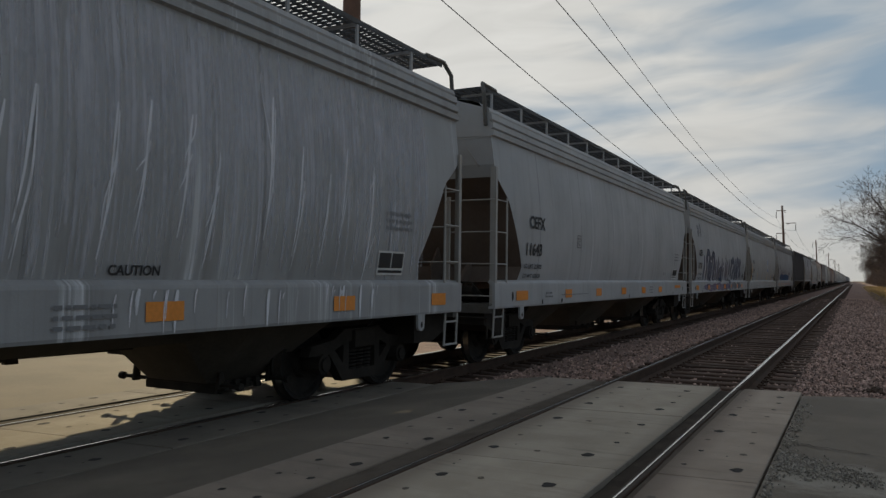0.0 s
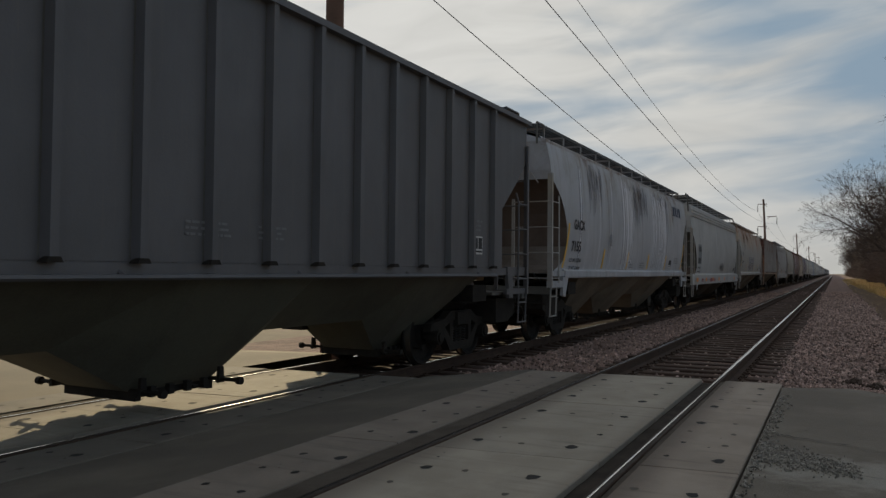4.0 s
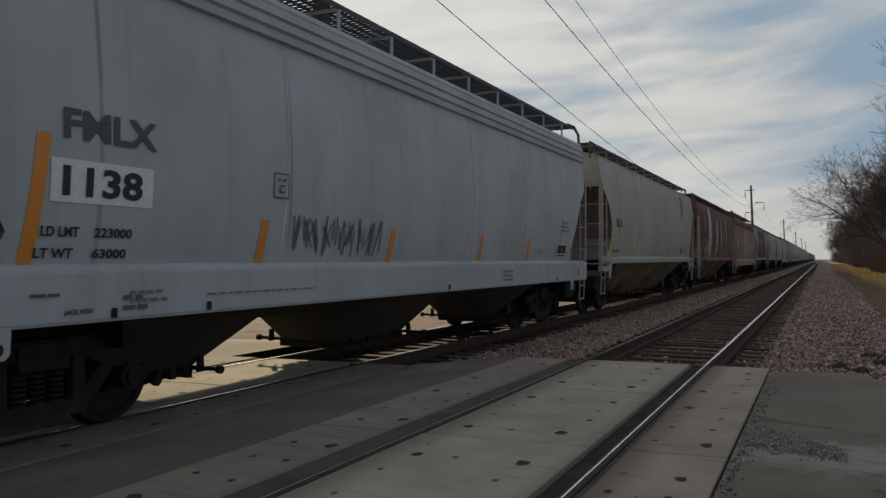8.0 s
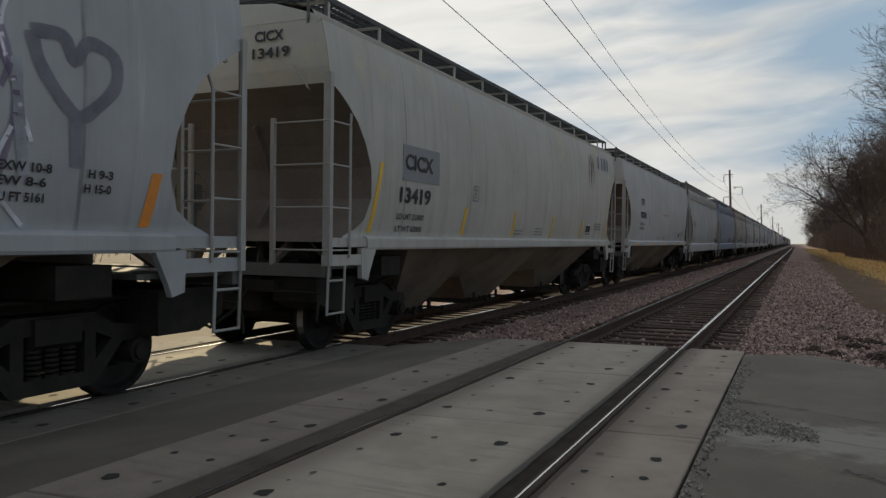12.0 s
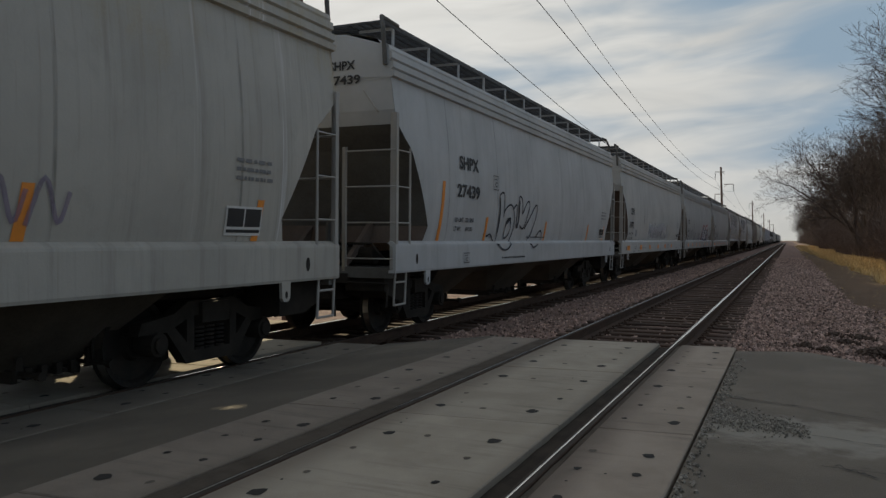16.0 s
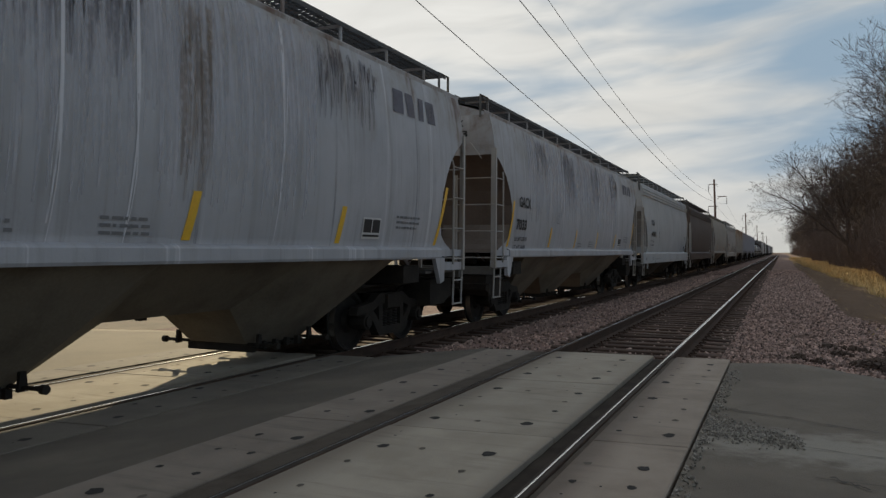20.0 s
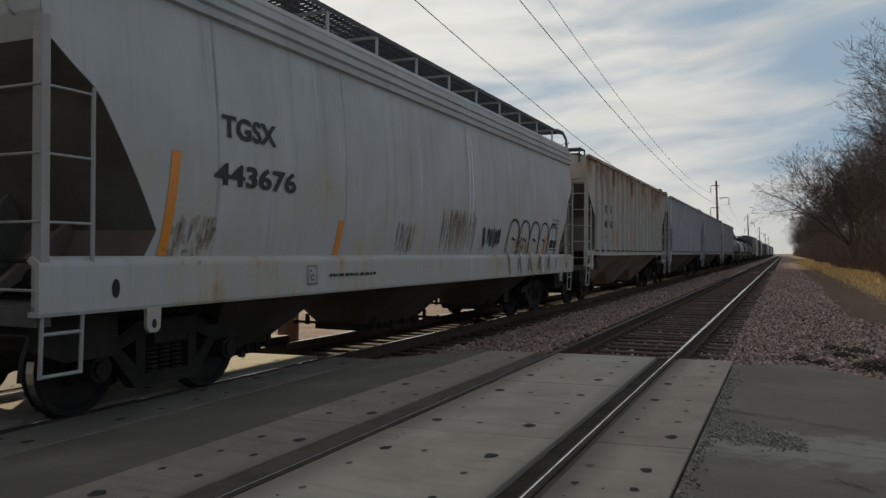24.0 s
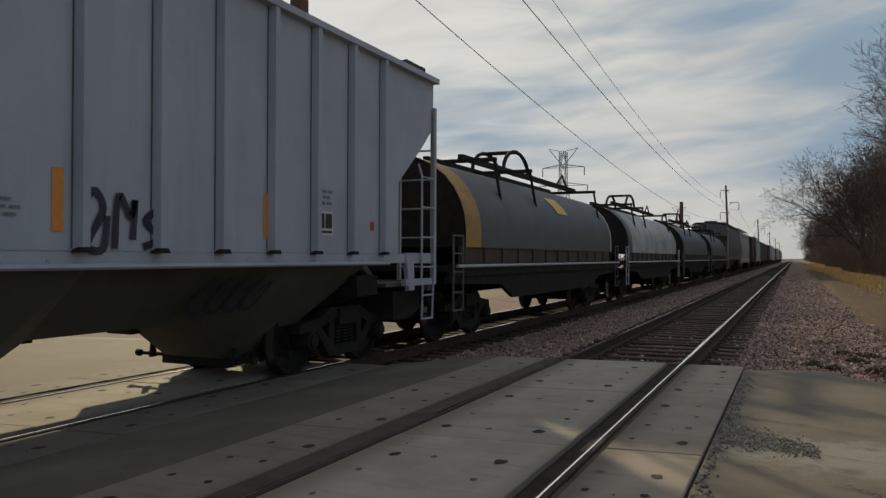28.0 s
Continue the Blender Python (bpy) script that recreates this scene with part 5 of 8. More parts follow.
def bay_hopper():
    """Covered hopper with curved sides, a slim sill and its bays in view."""
    car = car_empty("covered_hopper", "grey curved-side covered hopper car with open bays")
    hull(car, ENDS_B, side_b, 1.50, 4.31, 0.0, END_GREY, (-6.2, -3.7, -1.2, 1.3, 3.8, 6.2))
    for s in (1, -1):
        bm = bmesh.new()
        prism(bm, [(s * x, z) for x, z in ((1.46, 1.60), (1.53, 1.575), (1.555, 1.55), (1.555, 1.43), (1.54, 1.40), (1.40, 1.40), (1.40, 1.55))], -HALF + 1.0, HALF - 1.0, "y")
        part("side_sill", oriented(bm), PAINT["grey"], car)
        for e in (1, -1):
            bm = bmesh.new()
            y0, y1 = e * (HALF - 1.0), e * (HALF - 0.02)
            box(bm, s * 1.50 - 0.04, s * 1.50 + 0.04, min(y0, y1), max(y0, y1), 1.20, 1.34)
            box(bm, s * 1.50 - 0.03, s * 1.50 + 0.03, min(y0, y1), max(y0, y1), 1.44, 1.56)
            prism(bm, [(e * (HALF - 1.25), 1.42), (e * (HALF - 0.85), 1.42), (e * (HALF - 0.87), 1.02), (e * (HALF - 1.03), 0.98), (e * (HALF - 1.08), 1.10)], s * 1.51 - 0.035, s * 1.51 + 0.035)
            part("sill_bracket", oriented(bm), PAINT["grey"], car)
        bm = bmesh.new()
        prism(bm, [(s * x, z) for x, z in ((1.36, 4.26), (1.42, 4.28), (1.43, 4.34), (1.36, 4.38), (1.28, 4.36))], -HALF + 0.02, HALF - 0.02, "y")
        part("roof_rail", oriented(bm), PAINT["grey"], car)
    bm = bmesh.new()
    n = 10
    grid(bm, [[(1.34 * math.sin(math.pi * (i / n - 0.5)), y, 4.34 + 0.28 * math.cos(math.pi * (i / n - 0.5))) for i in range(n + 1)] for y in (-HALF + 0.03, 0, HALF - 0.03)])
    part("upper_roof", oriented(bm), PAINT["grey"], car, smooth=True)
    for s in (1, -1):
        bm = bmesh.new()
        e = s * (HALF - 0.03)
        prism(bm, [(-1.37, 4.2), (1.37, 4.2), (1.34, 4.36), (0.7, 4.56), (0, 4.62), (-0.7, 4.56), (-1.34, 4.36)], min(e, e - s * 0.05), max(e, e - s * 0.05), "y")
        part("end_cap", oriented(bm), PAINT["grey"], car)
    hatches(car, 4.62)
    running_boards(car, 4.36, 4.72, 0.70, 1.22, loop=False)
    ladders(car, 1.20, 3.62, drop=0.62, count=4, wide=0.84)
    end_gear(car, 1.22)
    hoppers(car, ((-7.1, 1.42), (-5.75, 1.38), (-4.6, 0.28), (-3.45, 0.28), (-2.9, 0.80), (-2.0, 0.80), (-1.25, 0.28), (0.05, 0.28), (0.95, 0.80), (2.9, 0.80), (3.45, 0.28), (4.6, 0.28), (5.75, 1.38), (7.1, 1.42)), 1.45, 1.45, UNDER, 0.28)
    running_gear(car)
    return car


def rib_hopper():
    """Covered hopper with flat sides and outside posts."""
    car = car_empty("covered_hopper", "pale rib-sided covered hopper car with sloped bays")
    hull(car, ENDS_C, side_c, 1.60, 4.36, 0.16, END_GREY)
    ys = [-6.92 + 0.84 * i for i in range(17)]
    feet = bmesh.new()
    for s in (1, -1):
        bm = bmesh.new()
        prism(bm, [(s * 1.543, -0.062), (s * 1.635, -0.038), (s * 1.635, 0.038), (s * 1.543, 0.062)], 1.60, 4.36, "z")
        first = part("side_post", oriented(bm), PAINT["grey"], car)
        first.location = (0, ys[0], 0)
        for y in ys[1:]:
            o = new("side_post", first.data)
            o.parent = car
            o.location = (0, y, 0)
        for y in ys:
            prism(feet, [(y - 0.075, 1.585), (y + 0.075, 1.585), (y + 0.05, 1.63), (y - 0.05, 1.63)], s * 1.59 - 0.055, s * 1.59 + 0.055)
    # thin dark lines that paint the shade along both sides of each post
    seams = bmesh.new()
    for s in (1, -1):
        for y in ys:
            for dy in (-0.072, 0.072):
                grid(seams, [[(s * 1.549, y + dy - 0.009, 1.62), (s * 1.549, y + dy + 0.009, 1.62)], [(s * 1.549, y + dy - 0.009, 4.34), (s * 1.549, y + dy + 0.009, 4.34)]])
    tagged(part("seam_line", seams, END_GREY, car, "painted dark shade lines beside the posts"), kind="stuff")
    bm = feet
    tagged(part("post_foot", oriented(bm), STEEL_DARK, car), kind="stuff")
    for s in (1, -1):
        bm = bmesh.new()
        box(bm, s * 1.59 - 0.06, s * 1.59 + 0.06, -HALF + 0.02, HALF - 0.02, 4.34, 4.42)
        part("roof_rail", bm, PAINT["grey"], car)
        bm = bmesh.new()
        box(bm, s * 1.50 - 0.04, s * 1.50 + 0.04, -HALF + 1.0, HALF - 1.0, 1.47, 1.598)
        part("side_sill", bm, STEEL_DARK, car)
        bm = bmesh.new()
        tube(bm, (s * 1.60, -HALF + 1.6, 1.47), (s * 1.60, HALF - 1.6, 1.47), 0.028, 6)
        for y in (-6, -3.6, -1.2, 1.2, 3.6, 6):
            tube(bm, (s * 1.52, y, 1.52), (s * 1.60, y, 1.47), 0.025, 6)
        part("side_rail", bm, PAINT["grey"], car, "slim pipe rail along the sill")
        for e in (1, -1):
            bm = bmesh.new()
            y0, y1 = e * (HALF - 1.0), e * (HALF - 0.02)
            box(bm, s * 1.52 - 0.04, s * 1.52 + 0.04, min(y0, y1), max(y0, y1), 1.12, 1.22)
            box(bm, s * 1.52 - 0.03, s * 1.52 + 0.03, min(y0, y1), max(y0, y1), 1.46, 1.62)
            prism(bm, [(e * (HALF - 1.0), 1.62), (e * (HALF - 0.75), 1.62), (e * (HALF - 0.72), 1.05), (e * (HALF - 0.90), 1.05)], s * 1.53 - 0.035, s * 1.53 + 0.035)
            part("sill_bracket", oriented(bm), PAINT["grey"], car)
    for s in (1, -1):
        bm = bmesh.new()
        for sx in (1, -1):
            chain(bm, [(sx * 1.35, s * (HALF - 0.62), 4.42), (sx * 1.35, s * (HALF - 0.62), 4.62), (sx * 1.35, s * (HALF + 0.02), 4.62), (sx * 1.35, s * (HALF + 0.02), 4.20)], 0.026, 6)
        for k in range(8):
            yy = s * (HALF - 0.02 - 0.085 * k)
            box(bm, -1.35, 1.35, yy - 0.018, yy + 0.018, 4.60, 4.63)
        tagged(part("crossover_board", bm, GRATE, car, "open grating across the roof end"), kind="stuff")
    bm = bmesh.new()
    for sx in (1, -1):
        for x in (0.62, 0.80, 0.98, 1.15):
            box(bm, sx * x - 0.012, sx * x + 0.012, -HALF + 0.6, HALF - 0.6, 4.53, 4.56)
        y = -HALF + 0.6
        while y < HALF - 0.6:
            box(bm, min(sx * 0.62, sx * 1.16), max(sx * 0.62, sx * 1.16), y - 0.01, y + 0.01, 4.53, 4.55)
            y += 0.14
    part("running_board", bm, GRATE, car, "open grating roof walkway")
    hatches(car, 4.40)
    ladders(car, 1.12, 3.95, x=1.585, drop=0.55)
    end_gear(car, 1.18)
    hoppers(car, ((-7.2, 1.52), (-6.2, 1.45), (-4.7, 0.28), (-3.8, 0.28), (-3.1, 0.80), (-1.2, 0.80), (-0.15, 0.28), (0.95, 0.28), (1.7, 0.80), (3.9, 0.80), (4.5, 0.28), (5.2, 0.28), (6.3, 1.45), (7.2, 1.52)), 1.56, 1.52, UNDER, 0.28)
    running_gear(car)
    return car


def coil_car():
    """Steel coil car: fish-belly frame under a round removable hood."""
    car = car_empty("coil_car", "dark round-hooded steel coil car with yellow hood ends")
    H = 6.75
    bm = bmesh.new()
    for s in (1, -1):
        box(bm, s * 1.50 - 0.05, s * 1.50 + 0.05, -H, H, 1.22, 1.44)
        prism(bm, [(-H, 1.22), (H, 1.22), (H, 1.10), (4.2, 1.02), (3.4, 0.72), (-3.4, 0.72), (-4.2, 1.02), (-H, 1.10)], s * 1.44 - 0.05, s * 1.44 + 0.05)
    box(bm, -1.5, 1.5, -H, H, 1.30, 1.40)
    part("frame", oriented(bm), PAINT["grey"], car, "riveted deep side frame")
    for s in (1, -1):
        bm = bmesh.new()
        box(bm, s * 1.40 - 0.03, s * 1.40 + 0.03, -6.1, 6.1, 1.40, 1.76)
        for k in range(13):
            y = -6.0 + k
            box(bm, s * 1.44 - 0.03, s * 1.44 + 0.03, y - 0.04, y + 0.04, 1.42, 1.74)
        part("trough_side", bm, RUSTY_STAKE, car, "rusty trough side with stakes")
        bm = bmesh.new()
        tube(bm, (s * 1.60, -H + 0.1, 1.40), (s * 1.60, H - 0.1, 1.40), 0.03, 6)
        part("handrail", bm, PAINT["light"], car, "pale pipe rail along the sill")
    n = 16
    def arch(r, i):
        a = math.pi * i / n
        x, z = r * math.cos(a), 2.05 + 1.42 * math.sin(a) * r / 1.47
        return x, z
    bm = bmesh.new()
    ys = (-6.0, -2, 2, 6.0)
    rows = []
    for y in ys:
        rows.append([(1.47, y, 1.74)] + [(*arch(1.47, i)[:1], y, arch(1.47, i)[1]) for i in range(n + 1)] + [(-1.47, y, 1.74)])
    grid(bm, rows)
    hood = part("hood", oriented(bm), PAINT["coilgrey"], car, smooth=True)
    for s in (1, -1):
        bm = bmesh.new()
        poly = [(1.46, 1.74)] + [arch(1.46, i) for i in range(n + 1)] + [(-1.46, 1.74)]
        prism(bm, poly, min(s * 5.98, s * 5.92), max(s * 5.98, s * 5.92), "y")
        part("hood_end", oriented(bm), STEEL_DARK, hood)
        bm = bmesh.new()
        rows = []
        for y in (s * (5.28 if s < 0 else 5.85), s * 6.02):
            rows.append([(1.485, y, 1.74)] + [(arch(1.488, i)[0], y, arch(1.488, i)[1]) for i in range(n + 1)] + [(-1.485, y, 1.74)])
        grid(bm, rows)
        part("end_band" if s < 0 else "end_rim", oriented(bm), BAND if s < 0 else PAINT["light"], hood, "faded yellow painted band" if s < 0 else "pale worn rim")
    bm = bmesh.new()
    for y in (-3.6, -1.2, 1.2, 3.6):
        rows = [[(arch(1.478, i)[0], yy, arch(1.478, i)[1]) for i in range(n + 1)] for yy in (y - 0.02, y + 0.02)]
        grid(bm, rows)
    part("hood_rib", bm, PAINT["coilgrey"], hood)
    bm = bmesh.new()
    box(bm, 0.35, 0.47, -3.8, 5.4, 3.62, 3.74)
    box(bm, -0.47, -0.35, -3.8, 5.4, 3.62, 3.74)
    for y in (-3.6, -1.2, 5.2):
        box(bm, -0.6, 1.15, y - 0.05, y + 0.05, 3.58, 3.66)
        for sx in (1, -1):
            tube(bm, (sx * 1.1, y, 3.62), (sx * 1.25, y, 2.75), 0.035, 6)
    pts = [(0.41, -0.2 + 0.95 * math.cos(math.pi * i / 10) * -1, 3.68 + 0.55 * math.sin(math.pi * i / 10)) for i in range(11)]
    chain(bm, pts, 0.05, 6)
    chain(bm, [(x - 0.82, y, z) for x, y, z in pts], 0.05, 6)
    tube(bm, (0.41, -0.2, 4.23), (-0.41, -0.2, 4.23), 0.05, 6)
    chain(bm, [(0.41, 3.4, 3.7), (0.41, 4.0, 4.05), (0.41, 4.6, 3.7)], 0.03, 6)
    part("lifting_frame", bm, STEEL_DARK, hood, "dark lifting frame on the hood")
    ladders_small(car, H)
    for s in (-1, 1):
        truck(car, s * 4.9)
    bm = bmesh.new()
    box(bm, -0.2, 0.2, -H + 0.1, H - 0.1, 0.78, 1.1)
    part("centre_sill", bm, STEEL_DARK, car)
    for s in (1, -1):
        bm = bmesh.new()
        e = s * H
        box(bm, -0.1, 0.1, min(e - s * 0.2, e + s * 0.5), max(e - s * 0.2, e + s * 0.5), 0.80, 0.96)
        box(bm, -0.16, 0.16, min(e + s * 0.4, e + s * 0.72), max(e + s * 0.4, e + s * 0.72), 0.74, 1.02)
        part("coupler", bm, STEEL_DARK, car)
    return car


def ladders_small(car, H):
    for s in (1, -1):
        for sx in (1, -1):
            bm = bmesh.new()
            e = s * (H - 0.03)
            for yy in (e, e - s * 0.42):
                tube(bm, (sx * 1.55, yy, 0.62), (sx * 1.55, yy, 1.95), 0.02, 6)
            for z in (0.64, 0.95, 1.3, 1.62, 1.93):
                tube(bm, (sx * 1.55, e, z), (sx * 1.55, e - s * 0.42, z), 0.016, 6)
            part("ladder", bm, PAINT["grey"], car)


def box_car():
    car = car_empty("box_car", "weathered boxcar with a sliding door")
    bm = bmesh.new()
    prism(bm, [(-1.5, 1.05), (1.5, 1.05), (1.5, 4.35), (0.8, 4.62), (-0.8, 4.62), (-1.5, 4.35)], -HALF, HALF, "y")
    part("body", oriented(bm), PAINT["grey"], car)
    for s in (1, -1):
        bm = bmesh.new()
        for i in range(19):
            y = -7.9 + 0.88 * i
            if abs(y) > 1.6:
                box(bm, s * 1.53 - 0.035, s * 1.53 + 0.035, y - 0.05, y + 0.05, 1.05, 4.35)
        tagged(part("side_post", bm, PAINT["grey"], car), kind="stuff")
        bm = bmesh.new()
        box(bm, s * 1.55 - 0.04, s * 1.55 + 0.04, -1.5, 1.5, 1.15, 4.2)
        for z in (1.6, 2.3, 3.0, 3.7):
            box(bm, s * 1.60 - 0.02, s * 1.60 + 0.02, -1.45, 1.45, z - 0.04, z + 0.04)
        part("sliding_door", bm, PAINT["grey"], car)
    ladders(car, 1.0, 3.0)
    running_gear(car)
    return car


BUILD = dict(A=sill_hopper, B=bay_hopper, C=rib_hopper, D=coil_car, E=box_car)
PAINTED = {"side_sheet", "end_sheet", "roof", "upper_roof", "side_sill", "roof_rail", "end_cap", "ladder", "rung", "end_ladder", "step", "bracket", "sill_bracket", "side_post", "side_rail", "hood", "hood_rib", "frame", "body", "side_post", "sliding_door"}
MASTER = {}

# ---------------------------------------------------------------- the train
# boundaries between the cars at the start, metres along the track
GAPS = [-25.4, -7.0, 11.10, 28.70, 46.0, 63.8, 81.7, 99.6, 117.5, 135.2, 153.2, 171.2, 189.2, 207.3, 225.4, 243.3, 261.4, 279.4, 296.9, 314.0, 331.1, 348.1, 364.9, 382.8, 400.6, 418.4, 436.4, 454.6, 472.8, 491.0, 509.2, 527.3, 545.3, 563.2, 581.2, 599.9,
        614.6, 629.6, 644.7, 659.6]
while len(GAPS) < 58:
    GAPS.append(GAPS[-1] + 17.9)
# how far the train has come, second by second
TRAVEL = [0.0, 21.26, 42.52, 63.76, 84.97, 106.17, 127.33, 148.49, 169.62, 190.74, 211.87, 232.98, 254.11, 275.25, 296.39, 317.55, 338.68, 359.77, 380.80, 401.77, 422.69, 443.54, 464.35, 485.11, 505.84, 526.55, 547.23, 567.89, 588.53]

# type, paint, ends, label
TRAIN = [
    ("A", "grey", "brown", "grey curved-side covered hopper, dusty paint"),
    ("A", "streaky", "grey", "grey covered hopper with pale cement runs down its side"),
    ("A", "grey", "brown", "grey covered hopper with orange reflectors and black marks"),
    ("A", "grey", "brown", "grey covered hopper with silver bubble graffiti"),
    ("A", "light", "brown", "light grey covered hopper with yellow stripes and blue decal"),
    ("A", "grey", "grey", "grey covered hopper with blue and violet spray paint"),
    ("C", "dark", "grey", "dark grey rib-sided covered hopper car"),
    ("B", "spilled", "brown", "blue-grey covered hopper thick with white spill runs"),
    ("A", "light", "grey", "pale grey covered hopper with patched black marks"),
    ("B", "rusttop", "grey", "grey covered hopper with rust along its eaves"),
    ("C", "rusty", "grey", "heavily rusted red-brown rib-sided hopper"),
    ("A", "white", "brown", "clean pale grey covered hopper with a white number panel"),
    ("B", "beige", "brown", "grimy beige covered hopper with yellow stripes"),
    ("B", "redstreak", "grey", "grey hopper with red rust and wide white streaks"),
    ("A", "tan", "pale", "tan rust-stained covered hopper with white runs"),
    ("B", "grey", "grey", "grey hopper covered in purple and salmon graffiti"),
    ("B", "yellowed", "tan", "yellowed grey covered hopper with painted-out marks"),
    ("B", "light", "brown", "light grey covered hopper with a yellow-marked sill"),
    ("A", "light", "brown", "light grey covered hopper with small marks"),
    ("A", "blue", "brown", "blue-grey painted covered hopper car, dusty"),
    ("A", "beige", "grey", "cream covered hopper with cyan and red graffiti"),
    ("A", "white", "grey", "pale covered hopper with black scrawled graffiti"),
    ("A", "light", "brown", "pale grey covered hopper with black marks and orange reflectors"),
    ("A", "grey", "brown", "grey covered hopper with black scrawl and pink letters"),
    ("A", "grey", "brown", "grey covered hopper with a scrawled black tag"),
    ("B", "spilled", "brown", "grey open-bay hopper with white and rusty runs"),
    ("B", "spilled", "brown", "grey open-bay hopper with streaks and yellow stripes"),
    ("A", "white", "pale", "pale grey covered hopper with a clean side"),
    ("A", "brown", "brown", "plain dark brown covered hopper car"),
    ("B", "beige", "grey", "beige open-bay hopper with rust stains"),
    ("A", "sillrust", "grey", "pale covered hopper with rust runs above its sill"),
    ("C", "ribbed", "grey", "cream rib-sided hopper with rust at its eaves"),
    ("C", "feed", "grey", "pale blue-grey rib-sided hopper with large letters"),
    ("C", "feed", "grey", "pale blue-grey rib-sided hopper car"),
    ("C", "feed", "grey", "pale blue-grey rib-sided hopper with a black tag"),
    ("D", "coilgrey", "", "blue-grey hooded coil car with yellow end bands"),
    ("D", "coilwhite", "", "scuffed white round-hooded steel coil car"),
    ("D", "dark", "", "dark round-hooded steel coil car"),
    ("D", "dark", "", "dark round-hooded steel coil car"),
    ("B", "dark", "grey", "dark grey covered hopper car, dusty"),
    ("A", "light", "grey", "pale grey covered hopper car, dusty"),
    ("E", "brown", "", "dark brown weathered steel boxcar"),
    ("A", "grey", "grey", "grey curved-side covered hopper car"),
    ("E", "green", "", "dull green weathered steel boxcar"),
    ("E", "dark", "", "dark grey weathered steel boxcar"),
]
while len(TRAIN) < len(GAPS) - 1:
    TRAIN.append((("A", "grey", "grey", "grey curved-side covered hopper car"), ("E", "brown", "", "dark brown weathered steel boxcar"), ("C", "feed", "grey", "pale rib-sided covered hopper car"), ("A", "beige", "brown", "beige dusty covered hopper car"))[len(TRAIN) % 4])
SHIFT = {1: 0.12, 8: 0.12, 13: 0.2, 17: 0.2, 20: -0.25, 32: 0.2, 33: 0.25, 34: 0.95}
CENTRES = [(a + b) / 2 + SHIFT.get(i, 0.0) for i, (a, b) in enumerate(zip(GAPS, GAPS[1:]))]
CARS = []
for (kind, paint, ends, label), y in zip(TRAIN, CENTRES):
    m = pose(TRAIN_X, y, TRAIN_Z)
    if kind not in MASTER:
        MASTER[kind] = BUILD[kind]()
        car = MASTER[kind]
        car.matrix_basis = m
    else:
        car = copy_thing(MASTER[kind], m)
    if 18 <= len(CARS) <= 21:
        car.scale = (1, 0.945, 1)   # four shorter cars
    if 32 <= len(CARS) <= 33:
        car.scale = (1, 1.05, 1)    # two longer ones
    car["label"] = label
    CARS.append(car)
for car, (kind, paint, ends, label) in zip(CARS, TRAIN):
    for o in car.children_recursive:
        base = o.name.split(".")[0]
        mat = None
        if base in PAINTED:
            mat = PAINT["ribpale" if paint == "rusty" and base == "side_post" else paint]
            if base in ("ladder", "end_ladder", "rung", "step") and kind in "AB":
                mat = PAINT["ladder"]
            if kind == "D" and base == "frame":
                mat = STEEL_DARK
        elif base == "end_band" and paint != "coilgrey":
            mat = PAINT["dark"]
        elif base == "hopper_underbody" and kind == "C":
            mat = UNDER_TAN if paint == "ribbed" else UNDER if paint == "rusty" else UNDER_OLIVE
        elif base == "hopper_underbody" and kind == "A":
            mat = UNDER_DARK
        elif base == "end_wall":
            mat = END_PALE if ends == "pale" else END_BROWN if kind == "A" else END_TAN
        elif base in ("slope_sheet", "shear_web"):
            mat = dict(brown=END_BROWN, pale=END_PALE, tan=END_TAN).get(ends, END_GREY)
        if mat:
            o.material_slots[0].link = "OBJECT"
            o.material_slots[0].material = mat

# ---------------------------------------------------------------- marks, decals and graffiti on the cars
SIDE = dict(A=side_a, B=side_b, C=side_c)


def drape(car, kind, name, verts, faces, mat, off=0.012, label=""):
    """A flat mesh of (y, z) laid on the camera-side wall of a car."""
    f = SIDE[kind]
    me = bpy.data.meshes.new(name)
    me.from_pydata([((1.585 if kind == "A" and z < 1.45 else f(z)) + off, y, z) for y, z in verts], [], faces)
    me.materials.append(mat)
    ob = new(name, me)
    ob.parent = car
    if label:
        ob["label"] = label
    return ob


def letters(car, kind, s, y0, y1, z0, z1, mat=BLACK, off=0.014):
    vs, fs = GLYPHS[s]
    xa, xb = min(v[0] for v in vs), max(v[0] for v in vs)
    za, zb = min(v[1] for v in vs), max(v[1] for v in vs)
    return drape(car, kind, "lettering", [(y0 + (y1 - y0) * (v[0] - xa) / (xb - xa), z0 + (z1 - z0) * (v[1] - za) / (zb - za)) for v in vs], fs, mat, off)


def panel(car, kind, name, y0, y1, z0, z1, mat, off=0.008, slant=0.0, label=""):
    n = 5
    vs = []
    for i in range(n + 1):
        z = z0 + (z1 - z0) * i / n
        vs += [(y0 + slant * i / n, z), (y1 + slant * i / n, z)]
    return drape(car, kind, name, vs, [(2 * i, 2 * i + 1, 2 * i + 3, 2 * i + 2) for i in range(n)], mat, off, label)


